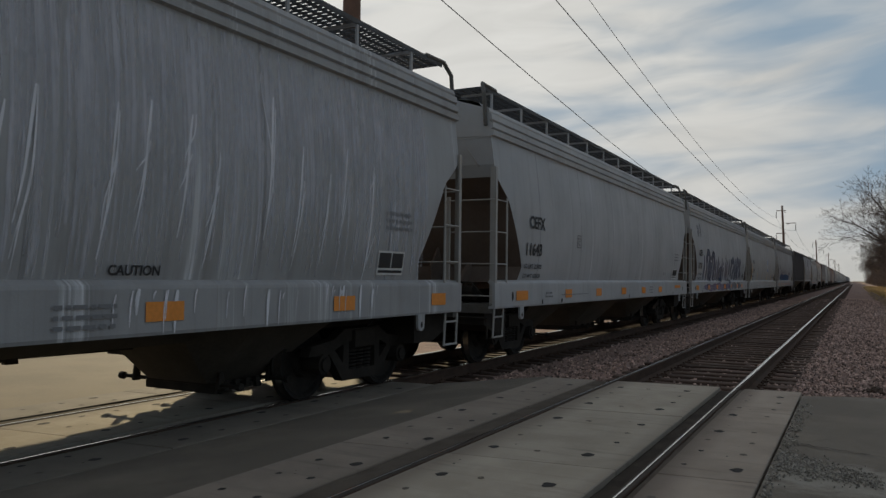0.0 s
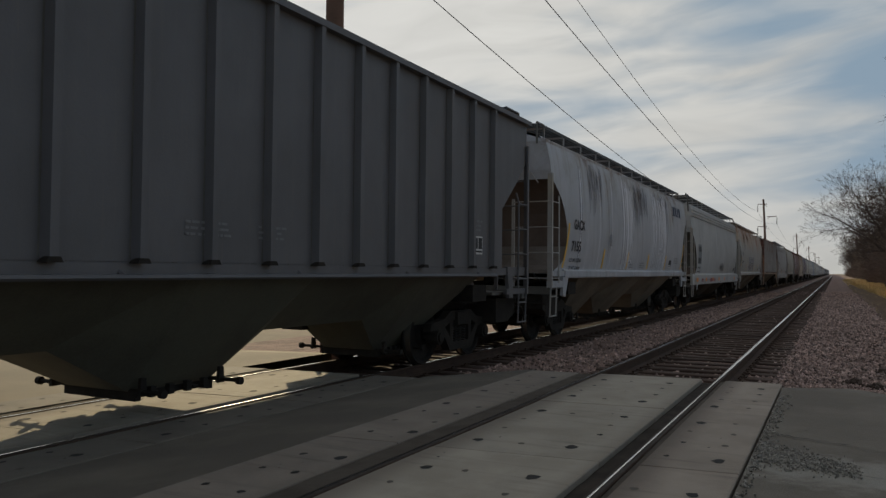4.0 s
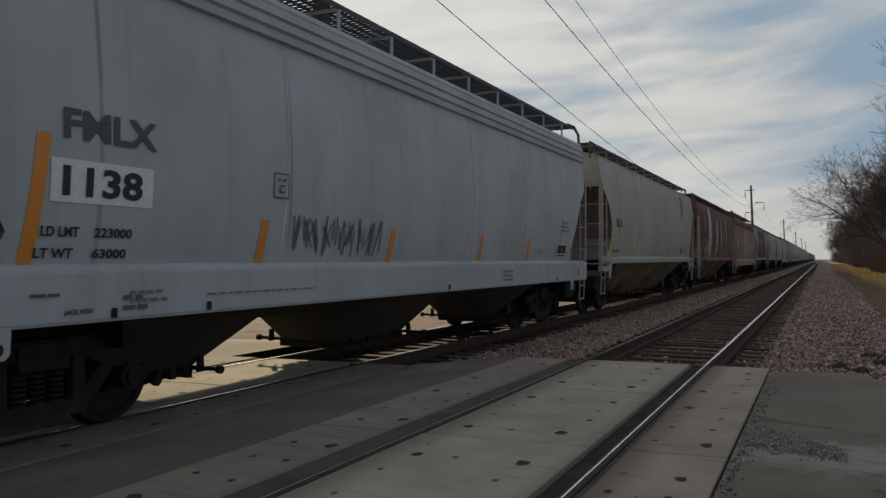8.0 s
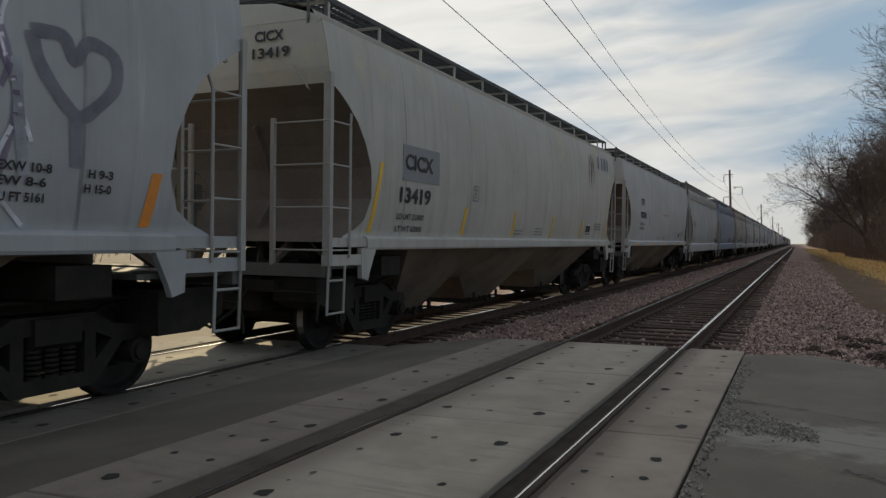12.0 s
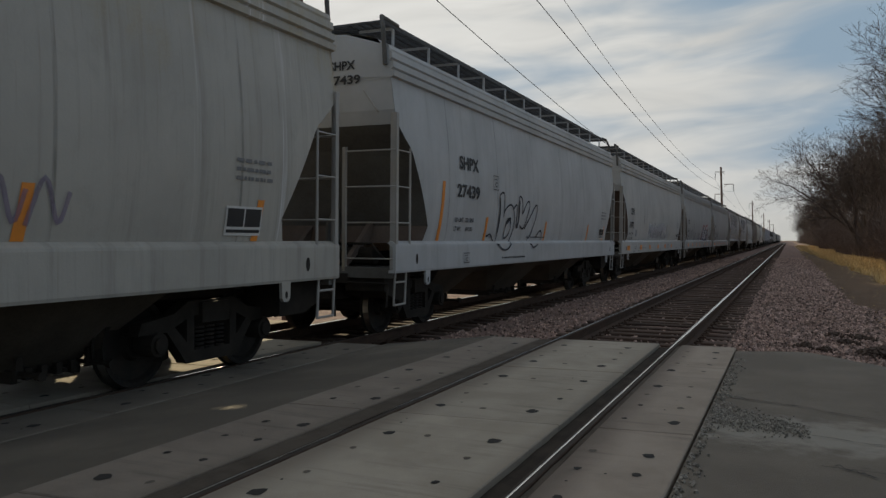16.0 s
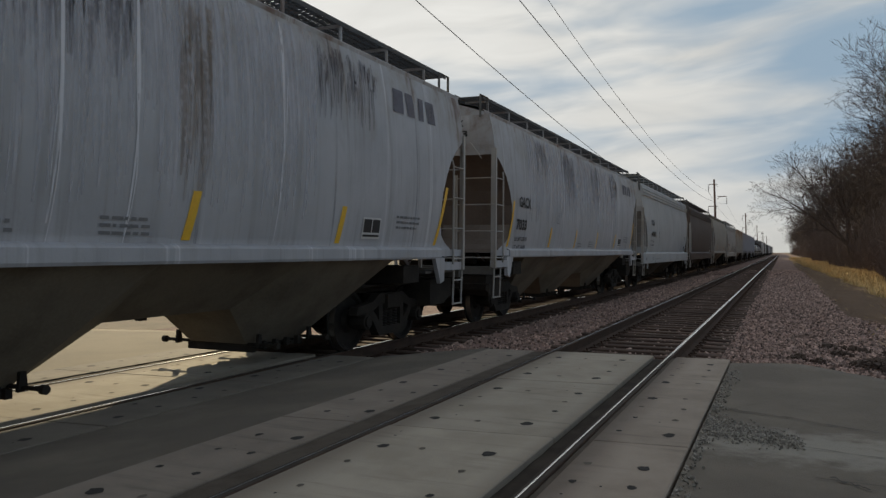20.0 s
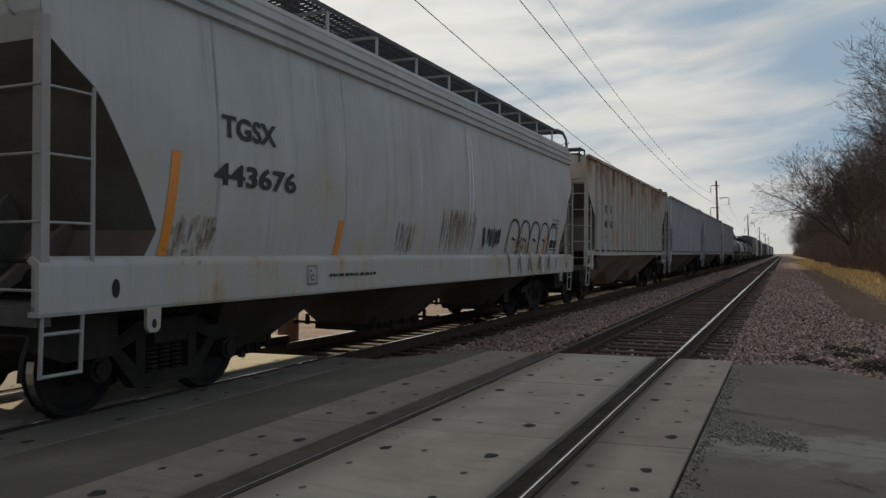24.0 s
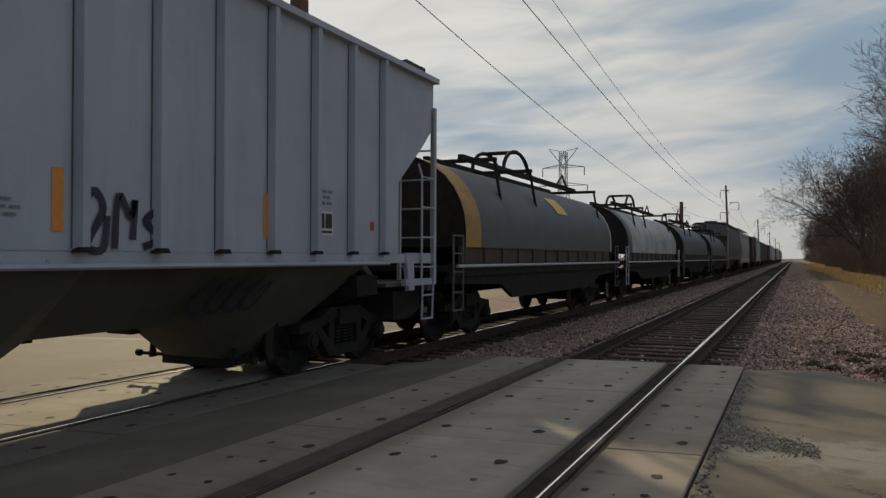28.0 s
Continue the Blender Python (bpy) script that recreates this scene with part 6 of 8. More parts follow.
def bars(car, kind, y0, y1, z0, z1, rows, mat=FAINT, seed=1):
    """Rows of small unreadable writing."""
    r = random.Random(seed)
    vs, fs = [], []
    h = (z1 - z0) / (rows * 2.3)
    for k in range(rows):
        z = z1 - (k + 0.9) * (z1 - z0) / rows
        y = y0
        while y < y1 - 0.05:
            w = r.uniform(0.03, 0.13)
            e = min(y + w, y1)
            b = len(vs)
            vs += [(y, z), (e, z), (e, z + h), (y, z + h)]
            fs.append((b, b + 1, b + 2, b + 3))
            y = e + r.uniform(0.012, 0.04)
    return tagged(drape(car, kind, "small_writing", vs, fs, mat, 0.010), kind="stuff")


def ribbon(pts, w, vs, fs, taper=False):
    """A stroke of width w along (y, z) points."""
    n = len(pts)
    base = len(vs)
    for i, (y, z) in enumerate(pts):
        a, b = pts[max(0, i - 1)], pts[min(n - 1, i + 1)]
        dy, dz = b[0] - a[0], b[1] - a[1]
        d = math.hypot(dy, dz) or 1.0
        ww = w * (0.94 + 0.06 * math.sin(i * 1.3))
        if taper:
            ww = w * min(1.0, 0.34 + 1.3 * (n - 1 - i) / n, 0.5 + 3.0 * i / n) * (0.95 + 0.05 * math.sin(i * 2.1 + y * 9))
        vs += [(y - dz / d * ww / 2, z + dy / d * ww / 2), (y + dz / d * ww / 2, z - dy / d * ww / 2)]
    for i in range(n - 1):
        k = base + 2 * i
        fs.append((k, k + 1, k + 3, k + 2))


def smooth_line(pts, n=5):
    """Points of a soft curve through pts."""
    out = []
    p = [pts[0]] + list(pts) + [pts[-1]]
    for a, b, c, d in zip(p, p[1:], p[2:], p[3:]):
        for i in range(n):
            t = i / n
            out.append(tuple(0.5 * (2 * b[k] + (c[k] - a[k]) * t + (2 * a[k] - 5 * b[k] + 4 * c[k] - d[k]) * t * t + (3 * b[k] - a[k] - 3 * c[k] + d[k]) * t ** 3) for k in (0, 1)))
    out.append(pts[-1])
    return out


def strokes(car, kind, lines, mat, w=0.05, off=0.016, name="graffiti", label="", soft=True, taper=False):
    vs, fs = [], []
    for ln in lines:
        ribbon(smooth_line(ln) if soft else [p for a, b in zip(ln, ln[1:]) for p in (a, ((a[0] + b[0]) / 2, (a[1] + b[1]) / 2))] + [ln[-1]], w, vs, fs, taper)
    return drape(car, kind, name, vs, fs, mat, off, label)


def scrawl(car, kind, y0, y1, z0, z1, mat, seed, count=7, w=0.05, label="scrawled spray-paint tag"):
    """A row of made-up looping marks, not letters."""
    r = random.Random(seed)
    lines = []
    step = (y1 - y0) / count
    for k in range(count):
        a = y0 + k * step
        h = (z1 - z0)
        lines.append([(a + step * r.uniform(-0.1, 1.1), z0 + h * (0.02 + r.uniform(0, 0.25) + (0.65 if i % 2 == k % 2 else 0.0))) for i in range(r.randint(3, 5))])
    return strokes(car, kind, lines, mat, w, label=label)


def blob(car, kind, y0, y1, z0, z1, mat, seed, off=0.006, label="", wob=0.12, n=26, full=0.25):
    """A filled spray-paint patch with a wavy rim."""
    r = random.Random(seed)
    vs, fs = [], []
    rows = 10
    ph = [r.uniform(0, 6) for _ in range(6)]
    for i in range(n + 1):
        u = i / n
        y = y0 + (y1 - y0) * u
        lo = z0 + (z1 - z0) * wob * (math.sin(u * 17 + ph[0]) * 0.5 + math.sin(u * 41 + ph[1]) * 0.4)
        hi = z1 + (z1 - z0) * wob * (math.sin(u * 13 + ph[2]) * 0.7 + math.sin(u * 33 + ph[3]) * 0.5)
        k = min(1.0, 7 * u, 7 * (1 - u)) ** 0.5 if wob else (4 * u * (1 - u)) ** 0.4
        mid = (lo + hi) / 2
        for j in range(rows + 1):
            vs.append((y, mid + (lo + (hi - lo) * j / rows - mid) * (full + (1 - full) * k)))
    for i in range(n):
        for j in range(rows):
            a = i * (rows + 1) + j
            fs.append((a, a + rows + 1, a + rows + 2, a + 1))
    return drape(car, kind, "graffiti_fill", vs, fs, mat, off, label)


def paint_run(car, kind, y0, w, hi, lo, seed):
    """A ragged spill made of many thin runs side by side."""
    r = random.Random(seed)
    lines = []
    core = []
    for k in range(max(1, int(w / 0.12))):
        y = y0 + w * (k + 0.5 + r.uniform(-0.3, 0.3)) / max(1, int(w / 0.12))
        b = lo + 0.5 * r.random() ** 3
        core.append([(y + 0.10, hi - 0.15 * r.random()), (y + 0.06, hi + (b - hi) * 0.3), (y + 0.02, hi + (b - hi) * 0.65), (y - 0.04, b)])
    film = []
    if w > 0.1:
        for k in range(max(2, int(w / 0.14))):
            y = y0 + w * (k + 0.5 + r.uniform(-0.4, 0.4)) / max(2, int(w / 0.14))
            a, b = hi - 0.3 * r.random(), lo + 0.2 * r.random()
            film.append([(y + 0.12, a), (y + 0.07 + r.gauss(0, 0.02), a + (b - a) * 0.3), (y + 0.02, a + (b - a) * 0.7), (y - 0.04, b)])
        tagged(strokes(car, kind, film, HAZE, 0.20, 0.004, "paint_film", "thin pale film of dried cement", taper=True), kind="stuff")
    n = int(w / 0.09) + 2
    for k in range(n):
        off = max(-1.4, min(1.4, r.gauss(0, 0.75)))
        y = y0 + w * (0.5 + 0.5 * off)
        edge = abs(off)
        a, b = hi - r.random() * edge * 0.8, lo + r.random() * 1.3 * edge
        lines.append([(y + 0.10, a), (y + 0.05 + r.gauss(0, 0.012), a + (b - a) * 0.4), (y + r.gauss(0, 0.012), a + (b - a) * 0.75), (y - 0.04, b)])
    tagged(strokes(car, kind, core, RUN, min(0.085, 0.4 * w + 0.008), 0.005, "paint_run", "pale cement run", taper=True), kind="stuff")
    tagged(strokes(car, kind, lines, RUN, 0.016, 0.007, "paint_run", "ragged white paint run", taper=True), kind="stuff")


def layered(car, kind, lines, layers, off=0.010, label=""):
    """The same strokes laid over one another, each narrower: halo, outline, fill."""
    for n, (mat, w) in enumerate(layers):
        strokes(car, kind, lines, SPRAY[mat], w, off + 0.0025 * n, "graffiti", label)


def smudge(car, kind, y0, y1, z0, z1, seed, mat=None):
    """A dark sooty smear hanging from the eave: many thin overlapping runs."""
    r = random.Random(seed)
    n = max(3, int((y1 - y0) / 0.022))
    lines = [[], [], []]
    for k in range(n):
        y = y0 + (y1 - y0) * (k + r.random()) / n
        a, b = z1 - 0.5 * r.random() ** 2, z0 + (z1 - z0) * 0.75 * r.random() ** 1.5
        lines[k % 3].append([(y + 0.03, a), (y + r.gauss(0, 0.01), a + (b - a) * 0.3), (y - 0.02, a + (b - a) * 0.7), (y - 0.04, b)])
    for k in range(3):
        tagged(strokes(car, kind, lines[k], mat or SOOT, 0.045 + 0.02 * k, 0.0030 + 0.0008 * k, "soot_smear", "thin sooty smear", taper=True), kind="stuff")


def sill_drips(car, spans, seed):
    """Short pale drips down the deep side sill, in clusters."""
    r = random.Random(seed)
    wide, thin = [], []
    for a, b, n in spans:
        for k in range(n):
            y = r.uniform(a, b)
            z0, z1 = r.uniform(1.36, 1.44), 1.03 + 0.30 * r.random() ** 2
            ln = [(y + 0.02, z0), (y, z0 + (z1 - z0) * 0.35), (y - 0.006, z0 + (z1 - z0) * 0.7), (y - 0.01, z1)]
            (wide if k % 3 == 0 else thin).append(ln)
    tagged(strokes(car, "A", wide, RUN, 0.045, 0.005, "paint_run", "pale drips on the sill", taper=True), kind="stuff")
    tagged(strokes(car, "A", thin, SPRAY["white"], 0.016, 0.007, "paint_run", "thin white drips on the sill", taper=True), kind="stuff")


def placard(car, kind, y0, y1, z0, z1):
    """White-framed black data panels with unreadable lines."""
    panel(car, kind, "data_placard", y0, y1, z0, z1, WHITE, 0.010, label="white-framed black data placard")
    m = (y0 + y1) / 2
    zc = z0 + (z1 - z0) * 0.30
    panel(car, kind, "placard_field", y0 + 0.025, m - 0.012, zc, z1 - 0.025, BLACK, 0.015)
    panel(car, kind, "placard_field", m + 0.012, y1 - 0.025, zc, z1 - 0.025, BLACK, 0.015)
    panel(car, kind, "placard_field", y0 + 0.025, y1 - 0.025, z0 + 0.03, zc - 0.03, BLACK, 0.015)
    bars(car, kind, y0 + 0.05, m - 0.03, zc + 0.03, z1 - 0.05, 3, FAINT, 3)


def mini_box(car, kind, y, z, w=0.24, h=0.26):
    vs, fs = [], []
    ribbon([(y, z), (y + w, z), (y + w, z + h), (y, z + h), (y, z)], 0.02, vs, fs)
    drape(car, kind, "stencil_frame", vs, fs, INK, 0.012)
    letters(car, kind, "C", y + 0.30 * w, y + 0.70 * w, z + 0.18 * h, z + 0.55 * h, INK)
    bars(car, kind, y + 0.2 * w, y + 0.85 * w, z + 0.68 * h, z + 0.88 * h, 1, INK, 3)


def dress(i, mark="", number="", plates=(), plate_mat=ORANGE, stripes=(), stripe_mat=YELLOW, y=-6.75, z=2.45, h=0.24, wm=0.80, wn=0.78, load=True, extra=True, ink=BLACK):
    """The marks that every car of a kind carries."""
    car, kind = CARS[i], TRAIN[i][0]
    if mark:
        letters(car, kind, mark, y, y + wm, z, z + h, ink)
    if number:
        letters(car, kind, number, y - 0.12, y - 0.12 + wn, z - 0.50, z - 0.50 + h, ink)
    if load:
        letters(car, kind, "LD LMT 223000", y - 0.16, y + 0.72, z - 0.74, z - 0.65, INK)
        letters(car, kind, "LT WT 63000", y - 0.16, y + 0.70, z - 0.92, z - 0.83, INK)
    if kind == "A":
        placard(car, kind, 5.97, 6.60, 1.56, 1.87)
        bars(car, kind, 6.1, 6.75, 2.14, 2.42, 3, FAINT, i)
        for k, yy in enumerate(plates):
            panel(car, kind, "reflector_plate", yy, yy + (0.55 if k == 0 else 0.42), 1.14, 1.31, plate_mat, 0.006, label="orange reflector plate")
        if extra:
            bars(car, kind, -5.9, -5.5, 1.16, 1.30, 2, FAINT, i + 7)
            bars(car, kind, -5.0, -3.2, 1.19, 1.23, 1, FAINT, i + 9)
            bars(car, kind, 2.6, 3.1, 1.12, 1.36, 3, FAINT, i + 11)
            mini_box(car, kind, -4.0, 2.20)
            bars(car, kind, 4.6, 5.0, 1.66, 1.76, 2, FAINT, i + 5)
            for yy in (-6.1, -5.0, 0.3, 5.8):
                panel(car, kind, "sill_tab", yy, yy + 0.06, 1.05, 1.13, STEEL_DARK, 0.008)
    elif kind == "B":
        placard(car, kind, 4.57, 5.08, 1.70, 2.00)
        if i != 15:
            bars(car, kind, 5.56, 6.35, 1.86, 2.10, 3, FAINT, i)
        if extra:
            bars(car, kind, 0.1, 0.7, 1.66, 1.86, 3, FAINT, i + 2)
            bars(car, kind, -1.2, -0.7, 1.66, 1.80, 2, FAINT, i + 3)
            mini_box(car, kind, -3.6, 2.25)
    else:
        o = {34: 0.9, 31: 0.57, 32: 0.5, 33: 0.41}.get(i, 0.0)
        placard(car, kind, 5.78 - o, 6.15 - o, 1.82, 2.12)
        b = 6.05 if i == 31 else 5.78 - o
        bars(car, kind, b, b + 0.36, 2.2, 2.42, 3, FAINT, i)
        bars(car, kind, -0.5, 0.1, 1.85, 2.02, 3, FAINT, i + 1)
        bars(car, kind, 0.5, 0.95, 1.85, 2.02, 3, FAINT, i + 2)
        mini_box(car, kind, -3.1, 2.62)
    for k, yy in enumerate(stripes):
        if kind == "A":
            tall = 1.0 if k == 0 else 0.45
            panel(car, kind, "stripe", yy, yy + 0.12, 1.50, 1.50 + tall, stripe_mat, 0.006, slant=0.10 if k == 0 else 0.06)
        elif kind == "B":
            edge = abs(yy) > 6.9
            panel(car, kind, "stripe", yy, yy + (0.10 if edge else 0.12), 1.63, 2.62 if edge else 2.12, stripe_mat, 0.006, slant=0.33 if yy > 6.9 else (0.22 if yy < -6.9 else 0.10))
        else:
            panel(car, kind, "stripe", yy, yy + 0.11, 1.75, 2.26, stripe_mat, 0.006)


PLATES = (-7.35, -4.75, -2.6, -0.4, 1.7, 3.8)
dress(0, plates=PLATES)
dress(1, plates=(-7.3, -4.7, -2.4, 0.2, 2.35, 5.0, 7.3), extra=False)
letters(CARS[1], "A", "CAUTION", 2.02, 2.55, 1.53, 1.62)
bars(CARS[1], "A", 1.5, 2.1, 1.10, 1.34, 3, FAINT, 40)
dress(2, "CEFX", "11643", PLATES)
panel(CARS[2], "A", "reflector_plate", 6.15, 7.05, 1.25, 1.34, ORANGE, 0.006, label="orange reflector plate")
dress(3, "CEFX", "11778", PLATES + (5.6,))
rs = random.Random(50)
for k in range(13):
    y = -5.6 + 0.56 * k + rs.gauss(0, 0.05)
    h = rs.uniform(2.30, 2.62)
    bent = [(y + rs.gauss(0.05, 0.08), 1.50), (y + rs.gauss(0, 0.05), 1.80), (y + rs.gauss(0, 0.06), 2.10), (y + rs.gauss(0.05, 0.06), h - 0.12), (y + 0.04, h)]
    strokes(CARS[3], "A", [bent], SPRAY["plum" if k % 3 else "grey"], rs.uniform(0.30, 0.44), 0.004 + 0.0007 * (k % 2), label="smoky violet spray-paint letter", taper=True)
    strokes(CARS[3], "A", [[(y + 0.17, 1.55), (y + 0.20, 1.95), (y + 0.14, h - 0.25), (y - 0.02, h - 0.05)]], SPRAY["slate" if k % 2 else "lilac"], 0.09, 0.006, label="smoky letter edge", taper=True)
    if k % 2:
        blob(CARS[3], "A", y - 0.02, y + 0.09, h - 0.28, h - 0.18, SPRAY["white"], k, 0.008, "small white highlight", 0.0, 10, 0.05)
blob(CARS[3], "A", -5.6, 1.5, 1.08, 1.36, SPRAY["lilac"], 66, 0.004, "violet spray-paint mist on the sill", 0.15, 60)
hooks = [[(-1.62, 1.50), (-1.38, 1.66), (-1.20, 1.56), (-1.08, 1.72), (-1.16, 1.94), (-1.45, 1.98), (-1.68, 1.80)], [(-4.95, 2.2), (-4.9, 2.6), (-4.5, 2.6), (-4.2, 2.3), (-4.5, 2.1), (-4.4, 1.6)], [(-3.8, 1.6), (-3.7, 2.5), (-3.2, 2.55), (-3.1, 2.1), (-3.4, 1.95), (-3.0, 1.6)]]
layered(CARS[3], "A", hooks, (("navy", 0.30), ("slate", 0.20)), label="dark hooked spray-paint letter")
book = [[(1.78, 1.46), (1.76, 2.0), (1.78, 2.52)], [(1.85, 2.20), (2.30, 2.48), (2.74, 2.38), (2.72, 2.10), (2.42, 1.86), (2.52, 1.52)], [(3.28, 1.56), (3.10, 2.00), (3.34, 2.42), (3.54, 2.05), (3.30, 1.58)],
        [(3.84, 1.60), (3.86, 2.40), (4.20, 2.52), (4.40, 2.28), (4.10, 1.98), (4.24, 1.55)], [(4.76, 1.62), (4.80, 2.58)], [(5.22, 2.52), (4.88, 2.10), (5.30, 1.66)], [(1.12, 1.46), (1.30, 1.56), (1.65, 1.50)]]
layered(CARS[3], "A", book, (("silver", 0.40), ("navy", 0.31), ("silver", 0.17), ("slate", 0.13)), label="silver and black outlined bubble letter")
layered(CARS[3], "A", [[(1.65, 1.42), (1.78, 1.15), (1.40, 1.06), (1.34, 1.30)], [(1.95, 1.30), (2.1, 1.12), (2.5, 1.2)]], (("silver", 0.10), ("soft", 0.05)))
blob(CARS[3], "A", 1.9, 5.4, 1.10, 1.38, SPRAY["grey"], 68, 0.004, "grey spray-paint mist on the sill", 0.2, 40)
scrawl(CARS[3], "A", -7.0, -6.1, 3.1, 3.8, SPRAY["soft"], 67, 3, 0.05)
c = CARS[4]
dress(4, "DJTX", "515125", (), stripes=(-7.03, -4.28, -1.5, 1.6, 4.3, 6.6), wn=1.08, wm=0.84)
panel(c, "A", "blue_decal", 1.55, 2.05, 2.05, 2.95, WHITE, 0.008, label="white and blue diamond decal")
drape(c, "A", "decal_diamond", [(1.80, 2.95), (1.58, 2.65), (1.80, 2.35), (2.02, 2.65)], [(0, 1, 2, 3)], BLUEDECAL, 0.022)
panel(c, "A", "decal_base", 1.57, 2.03, 2.07, 2.28, BLUEDECAL, 0.014)
scrawl(c, "A", 4.7, 5.4, 1.65, 1.95, SPRAY["black"], 70, 3, 0.03)
dress(5, "CEFX", "", PLATES)
blob(CARS[5], "A", -5.8, 3.5, 1.52, 2.0, SPRAY["blue"], 71, off=0.004, label="faded blue spray-paint tag")
scrawl(CARS[5], "A", -5.5, 4.5, 1.5, 2.5, SPRAY["purple"], 72, 12, 0.07)
dress(6)
for i, num in ((7, "7155"), (25, "6894"), (26, "7033")):
    dress(i, "GACX", num, stripes=(-7.35, -4.2, -1.6, 1.1, 3.9, 7.0), wn=0.72, wm=0.85, z=2.50)
    for k, (a, b) in enumerate(((5.46, 5.80), (5.94, 6.20), (6.34, 6.52), (6.68, 6.98))):
        panel(CARS[i], "B", "faded_logo", a, b, 3.62, 3.98, SPRAY["navy" if i == 7 else "slate"], 0.010, slant=-0.04 if k % 2 else 0.03)
dress(8, "SOXX", "15015", (-7.35, -4.75, -2.6, -0.4, 1.7, 6.2), wm=0.75)
panel(CARS[8], "A", "grey_patch", -6.82, -5.85, 1.92, 2.78, PATCH, 0.006, label="darker painted-out patch")
for k, (a, b, n) in enumerate(((-5.98, -5.36, 4), (-3.36, -2.5, 6), (-2.24, -1.62, 4))):
    scrawl(CARS[8], "A", a, b, 1.06, 1.34, SPRAY["red"], 80 + k, n, 0.03, "red scrawled tag on the sill")
    scrawl(CARS[8], "A", a, b, 1.08, 1.32, SPRAY["red"], 180 + k, n, 0.022)
scrawl(CARS[8], "A", 0.32, 1.95, 1.60, 2.12, SPRAY["black"], 84, 7, 0.032, "thin black scrawled tag")
scrawl(CARS[8], "A", 0.5, 1.7, 1.54, 1.95, SPRAY["black"], 85, 6, 0.022)
for a, hi in ((-2.66, 3.8), (-2.45, 2.9), (-1.35, 3.6), (-1.0, 3.7), (-0.88, 3.75)):
    paint_run(CARS[8], "A", a, 0.035, hi, 1.47, int(a * 100) + 900)
dress(9, "TILX", "516589", stripes=(-7.23, -4.2, 1.4, 4.1), wn=1.05, wm=0.70, z=2.65, ink=INK)
smudge(CARS[9], "B", -2.7, 1.2, 1.62, 2.7, 83, HAZE)
scrawl(CARS[9], "B", -2.4, 0.6, 1.7, 2.3, SPRAY["soft"], 83, 11, 0.018)
dress(10, stripes=(-6.95,), load=False)
bars(CARS[10], "C", -5.95, -5.55, 1.75, 1.98, 2, INK, 61)
panel(CARS[10], "C", "data_box", -6.45, -6.15, 1.82, 2.05, BLACK, 0.006)
dress(11, stripes=(-6.88, -4.23, -1.5, 1.6, 4.0), stripe_mat=ORANGE, load=False)
letters(CARS[11], "A", "FMLX", -6.56, -5.63, 2.48, 2.72, INK)
panel(CARS[11], "A", "number_panel", -6.66, -5.66, 1.98, 2.32, WHITE_PANEL, 0.006, label="white number panel")
letters(CARS[11], "A", "1138", -6.56, -5.78, 2.03, 2.27)
letters(CARS[11], "A", "LD LMT", -6.72, -6.38, 1.71, 1.79)
letters(CARS[11], "A", "223000", -6.24, -5.86, 1.71, 1.79)
letters(CARS[11], "A", "JACK HERE", -6.55, -6.28, 1.09, 1.14)
bars(CARS[11], "A", -6.83, -6.55, 1.24, 1.30, 1, INK, 52)
bars(CARS[11], "A", -5.98, -5.7, 1.10, 1.27, 2, INK, 53)
letters(CARS[11], "A", "LT WT", -6.76, -6.42, 1.54, 1.62)
letters(CARS[11], "A", "63000", -6.24, -5.90, 1.54, 1.62)
scrawl(CARS[11], "A", -3.69, -1.75, 1.55, 2.1, SPRAY["soft"], 84, 9, 0.028)
scrawl(CARS[11], "A", -3.6, -1.9, 1.65, 2.05, SPRAY["soft"], 86, 7, 0.022)
paint_run(CARS[11], "A", -3.80, 0.03, 4.2, 1.45, 77)
dress(12, "TILX", "", stripes=(-7.2, -4.3, -1.8, 1.24, 4.1, 7.0), ink=INK)
dress(13, "NAHX", "516308", stripes=(-7.47, -4.2, -1.4, 1.42, 4.15, 7.0), stripe_mat=ORANGE, load=False, y=-6.70, z=2.68, wm=1.02, wn=1.28)
letters(CARS[13], "B", "LD LMT 221400", -6.88, -6.05, 1.88, 1.97, INK)
letters(CARS[13], "B", "LT WT 62600", -6.92, -6.12, 1.70, 1.79, INK)
letters(CARS[13], "B", "CAUTION", -0.25, 0.22, 1.90, 1.97, INK)
for a, w, hi in ((0.58, 0.26, 4.26), (3.12, 0.26, 4.25), (-4.60, 0.85, 4.30), (-4.45, 0.6, 4.30), (-1.52, 0.55, 3.70), (-1.84, 0.06, 3.2), (-0.95, 0.08, 3.9), (-3.6, 0.12, 3.9), (5.6, 0.12, 3.9), (-6.6, 0.05, 3.4), (-6.1, 0.05, 3.6)):
    paint_run(CARS[13], "B", a, w, hi, 1.57, int(a * 10) + 200)
for i, spots in ((7, ((-3.45, 0.10), (-2.25, 0.70), (-1.75, 0.70), (-1.3, 0.3), (1.70, 0.75), (2.65, 0.50), (3.2, 0.80), (3.5, 0.4), (-6.3, 0.12), (-4.6, 0.06))), (25, ((-5.0, 0.06), (-2.0, 0.10), (-1.2, 0.05), (-0.4, 0.08), (0.4, 0.05), (2.6, 0.07))), (26, ((-3.0, 0.08), (-1.5, 0.05), (1.2, 0.16), (2.1, 0.06), (2.6, 0.05), (3.4, 0.09)))):
    for a, w in spots:
        paint_run(CARS[i], "B", a, w, 4.25 - 0.3 * random.Random(int(a * 7) + i).random(), 1.58, int(a * 10) + i)
smudge(CARS[25], "B", -6.9, 3.4, 1.9, 4.25, 71, HAZE)
